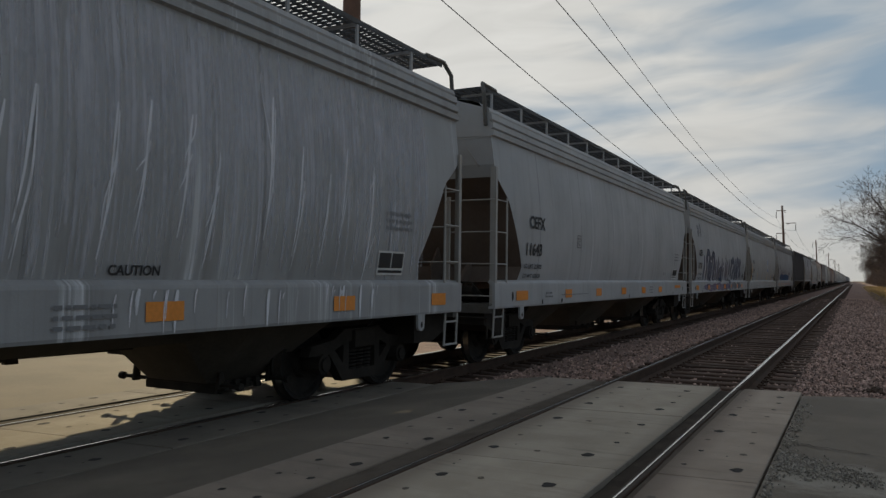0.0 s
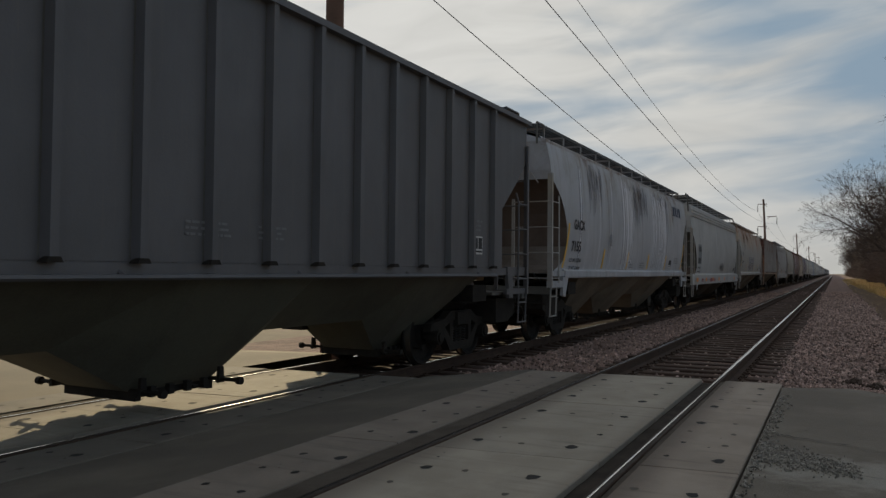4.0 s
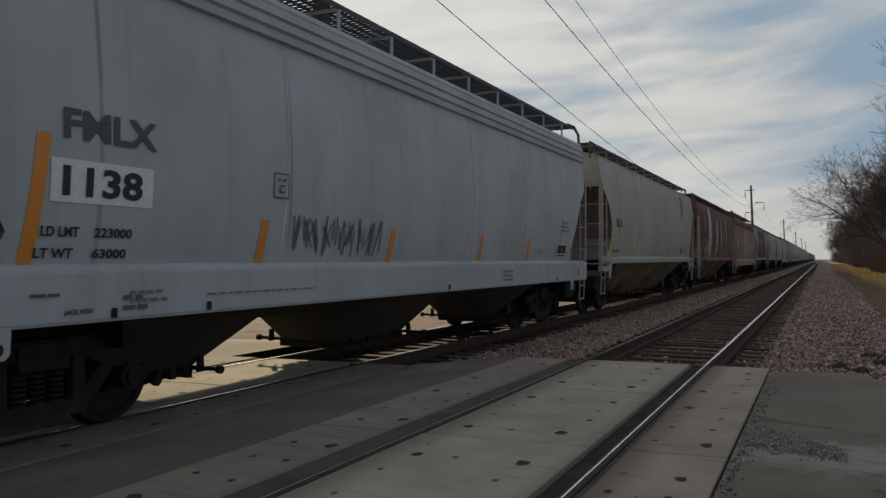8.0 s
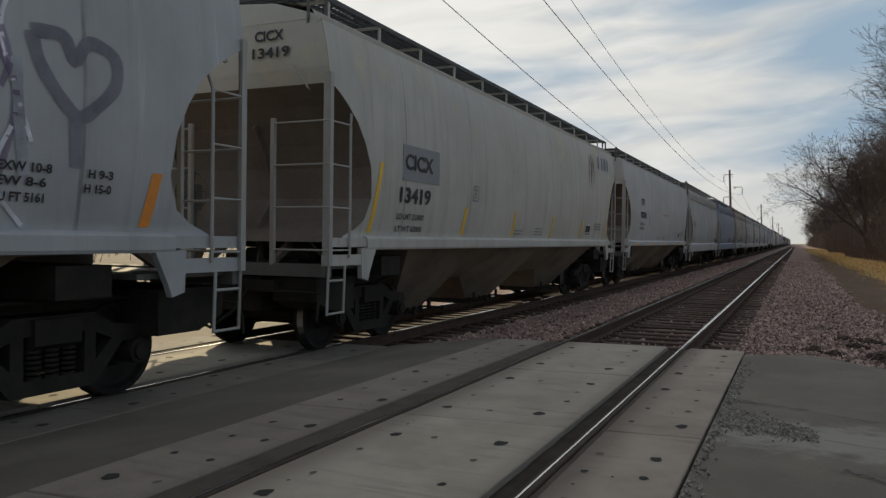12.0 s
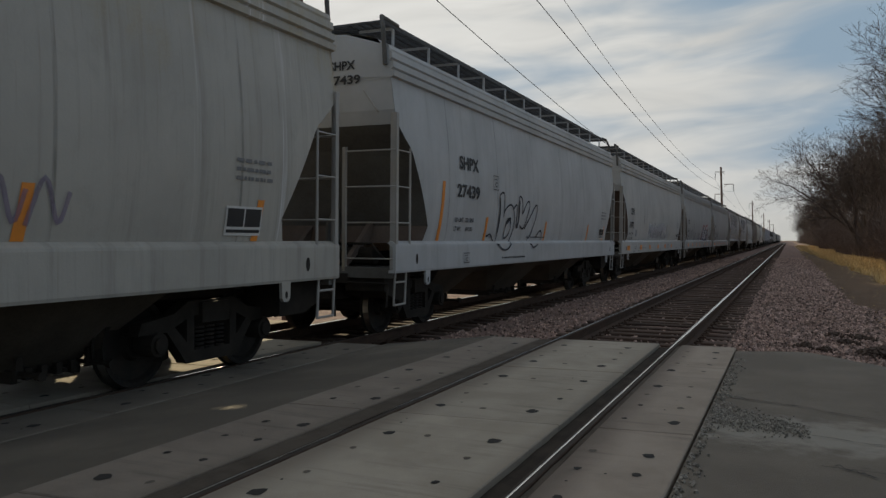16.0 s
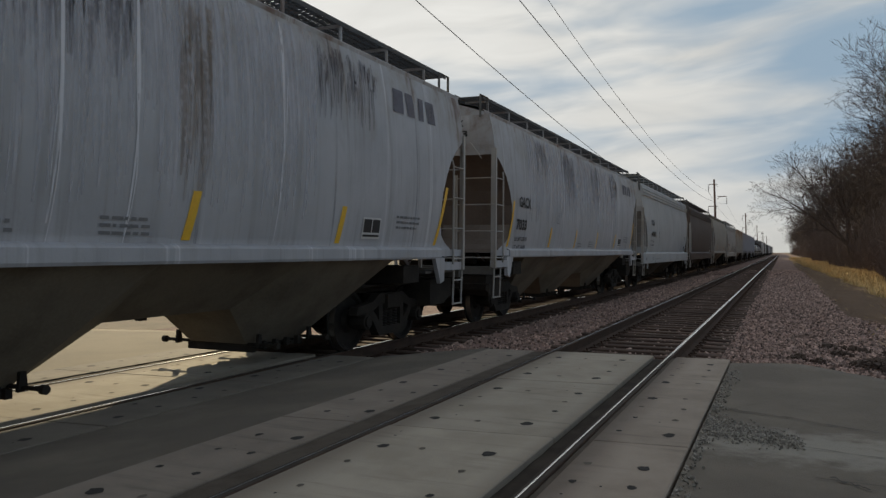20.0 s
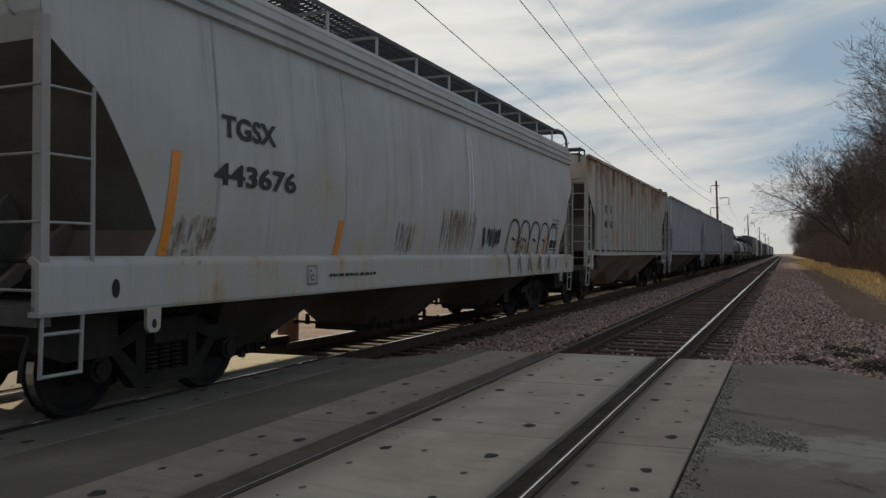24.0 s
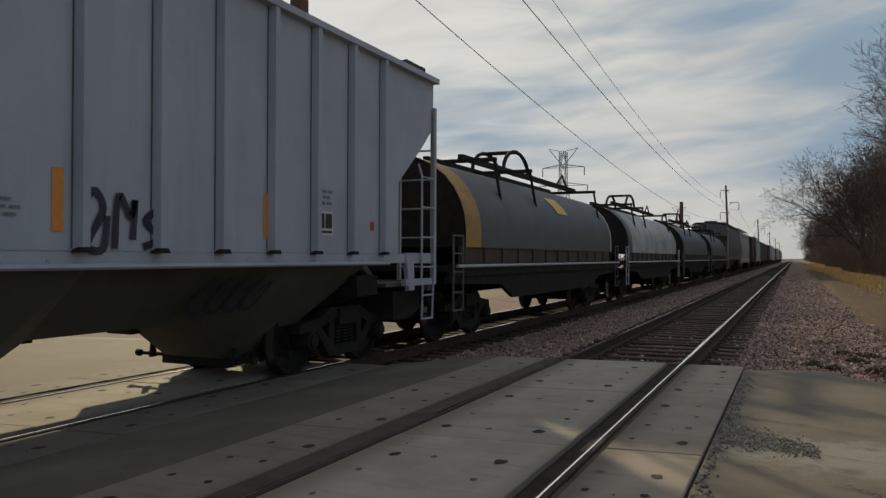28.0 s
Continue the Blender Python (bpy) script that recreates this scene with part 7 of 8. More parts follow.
smudge(CARS[26], "B", -6.0, 4.0, 2.2, 4.25, 72, HAZE)
smudge(CARS[1], "A", -6.4, 7.2, 1.5, 3.9, 73, HAZE)
for i, a, b, lo in ((7, -0.75, 0.35, 2.75), (7, 0.3, 1.1, 3.1), (7, 2.9, 4.4, 2.8), (7, -5.5, -4.2, 2.9), (25, -1.0, 0.6, 3.0), (25, 3.4, 5.0, 3.2), (26, -5.3, -4.4, 3.3), (26, -3.0, -1.7, 2.6), (26, 0.4, 1.6, 3.0), (26, 3.2, 4.4, 2.9)):
    smudge(CARS[i], "B", a, b, lo, 4.2, int(a * 10) + 60)
for i, a, b, lo, hi in ((7, 5.2, 5.45, 2.9, 4.1), (16, 4.8, 5.5, 2.9, 4.0), (9, -5.6, -4.6, 3.0, 4.2), (9, -3.4, -2.6, 3.4, 4.2), (12, 4.6, 5.4, 3.0, 4.2), (25, 1.0, 1.5, 2.0, 4.0)):
    smudge(CARS[i], "B", a, b, lo, hi, int(a * 10) + 160, RUSTRUN)
for i, a, b, lo, hi in ((30, -0.6, 1.0, 1.5, 2.3), (30, -2.2, -1.6, 1.48, 2.0), (30, 3.4, 4.2, 1.48, 1.9), (30, -6.9, -6.2, 1.5, 1.9), (19, 1.0, 3.0, 1.5, 2.0)):
    smudge(CARS[i], "A", a, b, lo, hi, int(a * 10) + 260, RUSTRUN)
rs = random.Random(17)
for k in range(26):
    y = -6.2 + 12.0 * (k + rs.random()) / 26
    paint_run(CARS[1], "A", y, rs.choice((0.02, 0.03, 0.05, 0.07)), rs.uniform(2.7, 3.93), 1.48 if k % 3 else 1.9, 300 + k)
dress(14, "FMLX", "51619", (-7.2, -4.5, -1.95, 4.83, 7.55), stripes=(-6.7, -1.40, 4.74), stripe_mat=ORANGE, y=-5.9, z=2.67, wm=0.98, wn=1.05)
for a, w in ((-1.20, 1.00), (-0.85, 0.45), (1.38, 0.55), (1.5, 0.35), (3.2, 0.35), (6.6, 0.35), (-4.4, 0.15), (-2.4, 0.12), (0.4, 0.06), (5.2, 0.05)):
    paint_run(CARS[14], "A", a, w, 3.92, 1.52, int(a * 10) + 400)
sill_drips(CARS[14], ((-6.5, -4.2, 12), (-1.5, -0.1, 56), (1.26, 2.05, 40), (2.6, 3.95, 40), (5.6, 7.0, 26)), 61)
sill_drips(CARS[1], ((-6.0, 6.0, 70),), 62)
dress(15, "CICX", "13457", stripes=(-7.1, -1.9, 1.3, 6.85), stripe_mat=ORANGE, z=2.52, wn=1.0)
blob(CARS[15], "B", -5.5, 4.85, 1.58, 4.26, SPRAY["purple"], 90, label="large purple spray-paint background", wob=0.022, n=70, full=0.94)
panel(CARS[15], "B", "sill_paint", -4.75, 4.7, 1.44, 1.545, SPRAY["lilac"], 0.060, label="purple overspray on the sill")
salmon = ((0.40, [[(-5.45, 3.8), (-5.08, 2.82), (-4.95, 2.35), (-4.88, 1.89), (-4.86, 1.6)]]),
          (0.26, [[(-3.84, 3.10), (-3.78, 2.80), (-3.74, 2.50)], [(-3.80, 2.54), (-3.08, 2.68), (-2.24, 2.86)], [(-2.17, 4.1), (-2.20, 3.43), (-2.24, 2.80)], [(-0.95, 3.36), (-0.60, 3.24), (-0.14, 3.12)], [(-1.40, 2.42), (-0.9, 2.24), (-0.36, 2.12)], [(-0.04, 3.5), (0.17, 3.0), (0.22, 2.42), (0.10, 1.62)], [(2.30, 3.62), (2.38, 3.0), (2.32, 2.62)]]),
          (0.13, [[(-3.90, 3.16), (-3.60, 3.24), (-3.52, 3.20), (-2.98, 3.32), (-2.98, 3.5), (-3.06, 3.85)], [(-2.33, 2.72), (-2.47, 2.18)], [(-0.06, 3.80), (0.02, 3.4)], [(-0.12, 3.17), (-0.21, 2.68), (-0.50, 2.30)], [(-0.36, 2.05), (-0.66, 1.62)], [(1.85, 4.05), (2.25, 3.55)], [(2.36, 2.70), (2.12, 1.98)],
                  [(0.99, 3.34), (1.46, 3.40), (1.48, 2.44), (1.09, 2.38), (0.99, 3.34)], [(2.88, 1.66), (3.30, 2.5), (3.58, 1.62)], [(3.56, 3.48), (4.16, 3.46), (4.18, 3.08), (3.72, 3.17), (3.56, 3.48)]]))
for w, runs in salmon:
    for ln in runs:
        strokes(CARS[15], "B", [ln], SPRAY["salmon"], w, 0.012 + 0.003 * (w < 0.2), "graffiti", "salmon block letter stroke", soft=False)
strokes(CARS[15], "B", [[(-3.50, 2.98), (-2.75, 3.06)]], SPRAY["silver"], 0.24, 0.013, "graffiti", "silver letter fill", soft=False)
strokes(CARS[15], "B", [[(-3.56, 3.02), (-3.50, 2.82), (-2.72, 2.93), (-2.62, 3.2)], [(4.8, 3.8), (4.6, 2.8), (5.0, 2.3), (4.65, 1.75)]], SPRAY["navy"], 0.07, 0.015, "graffiti", "dark letter shadow", soft=False)
rs = random.Random(44)
for k in range(14):
    y = rs.uniform(4.3, 5.6)
    z = rs.uniform(2.3, 3.9)
    strokes(CARS[15], "B", [[(y, z), (y + rs.gauss(0, 0.15), z - 0.4), (y + rs.gauss(0, 0.2), max(1.62, z - rs.uniform(0.6, 1.4)))]], SPRAY[("silver", "lilac", "white")[k % 3]], (0.10, 0.06, 0.04)[k % 3], 0.012, "graffiti", "faded spray-paint stroke")
strokes(CARS[15], "B", [[(5.72, 3.10), (5.80, 2.85), (5.98, 2.62), (6.12, 2.50)], [(5.72, 3.10), (6.0, 3.12), (6.1, 2.95), (6.25, 3.12), (6.5, 3.05), (6.5, 2.8), (6.25, 2.55), (6.12, 2.45), (6.14, 2.1)]], SPRAY["grey"], 0.12, 0.012, "graffiti", "heart-shaped spray-paint tag")
for s, y0, y1, z0 in (("EXW 10-8", 5.46, 5.92, 2.03), ("EW 8-6", 5.46, 5.88, 1.92), ("CU FT 5161", 5.42, 5.87, 1.80), ("H 9-3", 6.26, 6.51, 2.02), ("H 15-0", 6.23, 6.50, 1.90)):
    letters(CARS[15], "B", s, y0, y1, z0, z0 + 0.075, BLACK)
dress(16, "CICX", "13419", stripes=(-7.2, -4.0, -1.4, 1.3, 4.0, 6.9), z=2.58, y=-6.25, wn=1.02, wm=0.95)
panel(CARS[16], "B", "pale_patch", 5.85, 7.45, 3.60, 4.10, PAINT["white"], 0.005, label="paler painted-out patch")
for k, (a, b) in enumerate(((5.9, 6.1), (6.35, 6.55), (6.65, 6.95), (7.05, 7.25))):
    panel(CARS[16], "B", "faded_logo", a, b, 3.66, 4.04, FAINT, 0.010, slant=0.1)
panel(CARS[16], "B", "grey_patch", -6.31, -5.05, 2.42, 2.95, PATCH, 0.006, label="darker painted-out patch")
dress(17, "CITX", "702743", y=-5.3, z=2.92, wm=0.72, wn=1.2)
for a in (-6.16, -2.81, 0.2, 3.0, 6.0):
    panel(CARS[17], "B", "reflector_plate", a, a + 0.8, 1.44, 1.53, YELLOW, 0.062, label="yellow reflector strip")
scrawl(CARS[17], "B", -0.4, 1.2, 2.66, 2.76, RED, 91, 8, 0.02, "faded red writing, unreadable")
dress(18, "CITX", "")
dress(19)
dress(20, "SHPX", "27428", (), stripes=(-6.9, -3.06, 0.50, 3.45, 6.45), stripe_mat=ORANGE, y=-5.24, z=2.76, wm=0.94, wn=1.12, load=False, extra=False)
for s, y0, y1, z0 in (("LD LMT", -5.43, -5.05, 1.84), ("222100", -4.85, -4.43, 1.84), ("LT WT", -5.45, -5.10, 1.68), ("63900", -4.82, -4.45, 1.68)):
    letters(CARS[20], "A", s, y0, y1, z0, z0 + 0.08, INK)
mini_box(CARS[20], "A", -3.47, 2.53, 0.30, 0.27)
rs = random.Random(94)
marks = [[], [], []]
for k in range(26):
    y, z = rs.uniform(-5.45, -2.6), rs.uniform(1.6, 1.95)
    marks[k % 3].append([(y, z), (y + rs.gauss(0, 0.12), z + 0.15), (y + rs.gauss(0.05, 0.12), z - 0.05), (y + rs.gauss(0.1, 0.1), z + 0.1)])
for k, w in enumerate((0.09, 0.02, 0.035)):
    strokes(CARS[20], "A", marks[k], SPRAY["soft" if k else "grey"], w, 0.009, label="dark scribbled spray-paint marks")
strokes(CARS[20], "A", [[(-4.5, 2.4), (-4.3, 2.28), (-4.1, 2.4), (-4.0, 2.25)], [(-4.7, 2.3), (-4.5, 2.0), (-4.45, 1.6), (-4.3, 1.3), (-4.0, 1.3), (-4.0, 1.6)], [(-4.6, 1.30), (-4.2, 1.30), (-4.2, 1.10), (-4.6, 1.10), (-4.6, 1.30)]], SPRAY["soft"], 0.035, 0.009, label="dark scribbled spray-paint marks")
semk = [[(-1.10, 1.92), (-1.45, 2.00), (-1.90, 1.92), (-2.15, 1.72), (-1.7, 1.62), (-1.20, 1.58), (-1.35, 1.36), (-1.9, 1.28), (-2.4, 1.30)], [(-1.05, 1.50), (-1.02, 1.92), (-0.55, 1.96)], [(-1.0, 1.70), (-0.62, 1.70)], [(-1.05, 1.46), (-0.55, 1.46)],
        [(-0.32, 1.40), (-0.26, 1.92), (0.05, 1.66), (0.50, 1.94), (0.50, 1.40)], [(0.80, 1.98), (0.78, 1.20)], [(1.35, 1.90), (0.95, 1.55), (1.28, 1.15)]]
blob(CARS[20], "A", -2.6, 1.4, 1.06, 1.44, SPRAY["navy"], 98, 0.005, "dark letter base", 0.10, 40)
blob(CARS[20], "A", -2.5, 1.3, 1.10, 1.42, SPRAY["cyan"], 98, 0.008, "cyan letter base", 0.10, 40)
layered(CARS[20], "A", semk, (("white", 0.36), ("navy", 0.30), ("cyan", 0.17)), 0.012, "cyan bubble letter with a dark outline")
strokes(CARS[20], "A", [[(-1.55, 2.16), (-1.2, 2.22), (-0.8, 2.14), (-0.5, 2.22), (0.5, 2.20)], [(-1.0, 2.1), (-0.8, 2.3), (-0.7, 2.1)], [(1.5, 1.7), (2.0, 1.62), (2.5, 1.68)]], SPRAY["red"], 0.05, label="red spray-paint outline")
strokes(CARS[20], "A", [[(2.3 + 0.42 * k, 1.62), (2.45 + 0.42 * k, 2.0), (2.6 + 0.42 * k, 1.65), (2.7 + 0.42 * k, 1.9)] for k in range(4)], SPRAY["lilac"], 0.05, label="faint lilac spray-paint outlines")
smudge(CARS[20], "A", 1.55, 2.1, 1.55, 3.88, 95, RUSTRUN)
smudge(CARS[20], "A", -0.7, -0.45, 2.2, 3.4, 96, RUSTRUN)
smudge(CARS[20], "A", -2.4, 2.6, 1.48, 1.75, 97, RUSTRUN)
dress(21, "SHPX", "27439", (), stripes=(-6.6, -4.34, -0.17, 4.3, 6.5), stripe_mat=ORANGE, y=-5.74, z=2.76, wm=0.96, wn=1.13, load=False, extra=False)
for s, y0, y1, z0 in (("LD LMT", -5.90, -5.49, 1.83), ("221800", -5.40, -4.97, 1.83), ("LT WT", -5.90, -5.58, 1.67), ("84200", -5.35, -5.00, 1.67)):
    letters(CARS[21], "A", s, y0, y1, z0, z0 + 0.08, INK)
mini_box(CARS[21], "A", -3.96, 2.50, 0.30, 0.27)
bum = [[(-4.20, 1.58), (-3.98, 1.62), (-3.74, 1.48), (-3.40, 1.33), (-3.02, 1.34), (-2.72, 1.54), (-2.56, 1.85), (-2.67, 2.16), (-2.92, 2.24), (-3.22, 2.12), (-3.29, 1.98)], [(-3.28, 2.0), (-3.28, 2.23), (-3.32, 2.46), (-3.58, 2.39), (-3.53, 2.05), (-3.59, 1.65), (-3.61, 1.47)],
       [(-3.07, 1.89), (-3.16, 1.66), (-3.11, 1.55), (-2.87, 1.63), (-2.77, 1.85), (-2.92, 1.96), (-3.07, 1.89)], [(-2.67, 2.17), (-2.45, 2.24), (-2.42, 1.85), (-2.32, 1.78), (-2.28, 1.9), (-2.30, 2.41), (-2.08, 2.38), (-2.03, 2.07)], [(-2.03, 2.07), (-1.70, 2.35), (-1.53, 2.27), (-1.87, 1.78), (-2.17, 1.83)],
       [(-1.81, 1.75), (-1.24, 2.18), (-1.03, 2.30), (-0.91, 2.20), (-1.23, 1.69), (-1.43, 1.54)], [(-0.87, 1.55), (-0.58, 1.72), (-0.41, 1.68), (-0.38, 1.51)], [(-0.87, 1.42), (-1.23, 1.35), (-1.49, 1.51)]]
strokes(CARS[21], "A", bum, SPRAY["black"], 0.040, label="thin black outlined letters")
strokes(CARS[21], "A", [[(-3.56, 2.36), (-3.52, 2.05), (-3.58, 1.66)], [(-3.05, 1.86), (-2.86, 1.95), (-2.78, 1.85)], [(-2.27, 2.35), (-2.28, 1.9), (-2.40, 1.8)]], SPRAY["black"], 0.085)
bars(CARS[21], "A", -3.41, -1.80, 1.13, 1.21, 1, BLACK, 40)
bars(CARS[21], "A", -1.53, -0.04, 1.56, 1.62, 1, INK, 41)
mini_box(CARS[21], "A", -5.53, 1.11, 0.28, 0.17)
dress(22, "CEFX", "11772", PLATES)
panel(CARS[22], "A", "grey_patch", -5.60, -5.22, 1.65, 1.90, PATCH, 0.006, label="darker painted-out patch")
smudge(CARS[22], "A", -2.6, 2.6, 1.55, 2.3, 97, HAZE)
scrawl(CARS[22], "A", -2.4, 1.2, 1.58, 2.1, SPRAY["lilac"], 97, 12, 0.035)
scrawl(CARS[22], "A", -2.0, 2.4, 1.52, 1.9, SPRAY["soft"], 98, 16, 0.016)
dress(23, "CEFX", "11764", (-7.05, -4.75, -2.7, -0.53, 2.32, 4.24, 7.02), y=-6.95)
u = [[(0, 0.55), (0.05, 0.05), (0.42, 0.05), (0.40, 0.6)], [(0.5, 0.6), (0.62, 0.05), (0.78, 0.42), (0.95, 0.05), (1.15, 0.6)], [(1.75, 0.5), (1.3, 0.45), (1.2, 0.15), (1.45, -0.05), (1.95, 0.2), (2.0, 0.35)]]
for y0, z0, k in ((-6.25, 1.72, 1.0), (-4.05, 1.58, 0.95), (-1.55, 1.62, 0.75)):
    strokes(CARS[23], "A", [[(y0 + k * a, z0 + k * 0.75 * b) for a, b in ln] for ln in u], SPRAY["grey"], 0.05, label="grey scrawled spray-paint letters")
    strokes(CARS[23], "A", [[(y0 + 0.45, z0 - 0.03), (y0 + 1.0, z0 - 0.02)], [(y0 + 0.4, z0 - 0.14), (y0 + 1.0, z0 - 0.12)]], SPRAY["grey"], 0.045)
for y0, y1, z1 in ((0.75, 1.5, 2.05), (1.3, 2.1, 2.35), (2.0, 2.9, 2.2), (2.7, 3.6, 2.3), (3.6, 4.7, 2.3)):
    blob(CARS[23], "A", y0, y1, 1.49, z1, SPRAY["slate"], int(y0 * 10), 0.006, "dark grey letter shadow", 0.08, 16, 0.4)
uwc = [[(1.42, 2.28), (1.50, 1.8), (1.56, 1.46)], [(1.56, 1.50), (1.80, 1.56), (1.92, 1.95), (1.98, 2.30)], [(2.34, 2.36), (2.45, 1.9), (2.58, 1.52)], [(2.58, 1.52), (2.92, 1.92)], [(2.98, 1.90), (3.14, 1.68), (3.30, 1.98), (3.46, 2.34)], [(4.46, 2.42), (3.98, 2.34), (3.90, 1.95), (4.00, 1.56), (4.56, 1.80)]]
layered(CARS[23], "A", uwc, (("slate", 0.34), ("white", 0.24)), 0.011, "pale pink block letter stroke")
strokes(CARS[23], "A", [[(0.15, 1.47), (0.51, 1.62), (0.92, 1.97), (1.26, 2.33), (1.50, 2.51), (1.62, 2.38)], [(1.66, 2.38), (2.02, 2.53), (2.15, 2.35)], [(2.25, 2.46), (2.42, 2.5)], [(2.79, 2.21), (3.20, 2.42), (3.56, 2.56), (3.63, 2.27)], [(3.69, 2.42), (4.50, 2.62), (4.52, 2.24)], [(4.60, 2.22), (4.92, 2.22), (4.84, 1.96), (4.2, 1.66)]], SPRAY["red"], 0.10, 0.018, label="red spray-paint letter outlines", soft=False)
for s, y0, y1, z0 in (("OPEN HATCH", 1.92, 2.32, 1.185), ("BEFORE UNLOADING", 1.80, 2.42, 1.105), ("COMPARTMENT", 1.88, 2.34, 1.025)):
    letters(CARS[23], "A", s, y0, y1, z0, z0 + 0.055, BLACK, 0.012)
dress(24, "CEFX", "11726", PLATES + (6.6,))
strokes(CARS[24], "A", [[(-5.62, 2.05), (-5.45, 2.18), (-5.38, 2.02), (-5.6, 1.75), (-5.84, 1.62), (-5.5, 1.66), (-5.3, 1.72)], [(-5.12, 2.15), (-5.28, 1.85), (-5.2, 1.66), (-5.02, 1.72), (-5.06, 1.88), (-5.26, 1.82)],
    [(-4.9, 2.2), (-4.94, 1.7)], [(-5.02, 2.0), (-4.7, 2.02)], [(-4.72, 2.3), (-4.76, 1.62)], [(-4.76, 1.9), (-4.6, 2.02), (-4.56, 1.7), (-4.46, 1.98), (-4.4, 1.66)], [(-4.3, 2.05), (-4.26, 1.68), (-4.16, 2.0), (-4.06, 1.66)], [(-4.1, 2.04), (-3.86, 2.02), (-4.02, 1.68), (-3.8, 1.72)], [(-3.62, 2.1), (-3.8, 1.95), (-3.62, 1.85), (-3.66, 1.7), (-3.82, 1.66)]], SPRAY["black"], 0.045, label="black scrawled tag")
dress(27, "TGSX", "443410", (), y=-6.15, z=2.70, wn=1.4, wm=0.9)
dress(28)
dress(29, stripes=(-7.2, -4.2, 1.3, 4.2, 7.0), stripe_mat=ORANGE)
dress(30, "TGSX", "443676", (), stripes=(-6.95, -3.9, 5.5), stripe_mat=ORANGE, y=-6.15, z=2.72, wm=0.92, wn=1.42, load=False, extra=False)
mini_box(CARS[30], "A", -4.6, 1.15, 0.20, 0.22)
bars(CARS[30], "A", -4.1, -2.9, 1.22, 1.30, 1, BLACK, 4)
paint_run(CARS[30], "A", 0.5, 0.35, 3.9, 1.50, 78)
scrawl(CARS[30], "A", 1.4, 2.4, 1.6, 2.1, SPRAY["black"], 99, 5, 0.05)
for k in range(5):
    y0 = 2.9 + 0.75 * k
    strokes(CARS[30], "A", [[(y0, 1.1), (y0 - 0.1, 1.7), (y0 + 0.15, 2.2), (y0 + 0.6, 2.15), (y0 + 0.65, 1.6), (y0 + 0.5, 1.15)], [(y0 + 0.2, 1.85), (y0 + 0.45, 1.8)]], SPRAY["black"], 0.05, label="black outlined bubble-letter tag")
c = CARS[31]
dress(31, stripes=(-3.8, -1.18, -7.0), stripe_mat=ORANGE, load=False)
for s, y0, y1, z0, z1 in (("IT", -5.62, -5.28, 2.84, 3.08), ("LX", -5.03, -4.58, 2.84, 3.08), ("40", -5.73, -5.30, 2.36, 2.60), ("463", -5.07, -4.46, 2.36, 2.60), ("LD LMT", -5.76, -5.34, 2.03, 2.11), ("LT WT", -5.76, -5.42, 1.87, 1.95), ("200800", -5.07, -4.72, 2.03, 2.11), ("62200", -5.04, -4.72, 1.87, 1.95)):
    letters(c, "C", s, y0, y1, z0, z1)
for i, a, b in ((32, "21", "444"), (33, "24", "182"), (34, "208", "24")):
    c = CARS[i]
    dress(i, stripes=(-3.25, -0.95) if i == 32 else ((1.22, 3.87, -6.5) if i == 34 else (-3.25, 4.9)), stripe_mat=ORANGE, load=False)
    if i == 32:
        for s, y0 in (("F", -5.55), ("E", -4.85), ("E", -4.0), ("D", -3.2)):
            letters(c, "C", s, y0, y0 + 0.24, 3.25, 3.62, INK)
        for s, y0, y1, z0 in (("PL", -5.6, -5.3, 2.85), ("CX", -4.9, -4.55, 2.85), ("21", -5.6, -5.3, 2.42), ("444", -4.95, -4.45, 2.42)):
            letters(c, "C", s, y0, y1, z0, z0 + 0.22)
    if i > 32:
        o = 0.0 if i == 34 else 1.66
        for s, y0 in (("F", -6.66), ("E", -5.84), ("E", -5.02), ("D", -4.22)):
            letters(c, "C", s, y0 + o, y0 + o + 0.28, 3.24, 3.62, FAINT if i == 33 else INK)
        for s, y0, y1, z0 in (("PL", -6.75, -6.48, 2.90), ("CX", -5.97, -5.68, 2.90), (a, -6.88 if i == 34 else -6.75, -6.42, 2.39), (b, -5.98, -5.66, 2.39)):
            letters(c, "C", s, y0 + o, y1 + o, z0, z0 + 0.20, INK if i == 33 else BLACK)
        bars(c, "C", -6.84, -6.5, 1.70, 1.88, 2, FAINT, 8)
        bars(c, "C", -6.13, -5.86, 1.92, 2.1, 2, FAINT, 9)
    if i == 34:
        panel(c, "C", "stripe", -7.02, -6.90, 1.76, 2.77, ORANGE, 0.006)
        for y0 in (-3.9, -1.3):
            panel(c, "C", "stripe", y0, y0 + 0.11, 1.78, 2.30, ORANGE, 0.006)
        strokes(c, "C", [[(-2.85, 1.95), (-2.70, 2.12), (-2.66, 1.9), (-2.84, 1.68), (-2.66, 1.68)], [(-2.58, 1.66), (-2.56, 2.05), (-2.42, 1.96), (-2.54, 1.84)], [(-2.36, 2.05), (-2.28, 1.8), (-2.38, 1.66)]], SPRAY["black"], 0.06, label="black spray-paint tag")
    if i == 33:
        bars(c, "C", 0.40, 0.92, 2.1, 2.62, 6, FAINT, 6)
strokes(CARS[34], "C", [[(1.47, 1.85), (1.60, 2.10), (1.71, 1.95), (1.55, 1.65), (1.71, 1.62), (1.75, 1.9)], [(1.83, 1.62), (1.87, 2.08), (2.00, 1.9), (2.05, 2.05), (2.03, 1.7)], [(2.35, 1.98), (2.17, 1.88), (2.33, 1.72), (2.15, 1.64)]], SPRAY["black"], 0.075, label="black spray-paint tag")
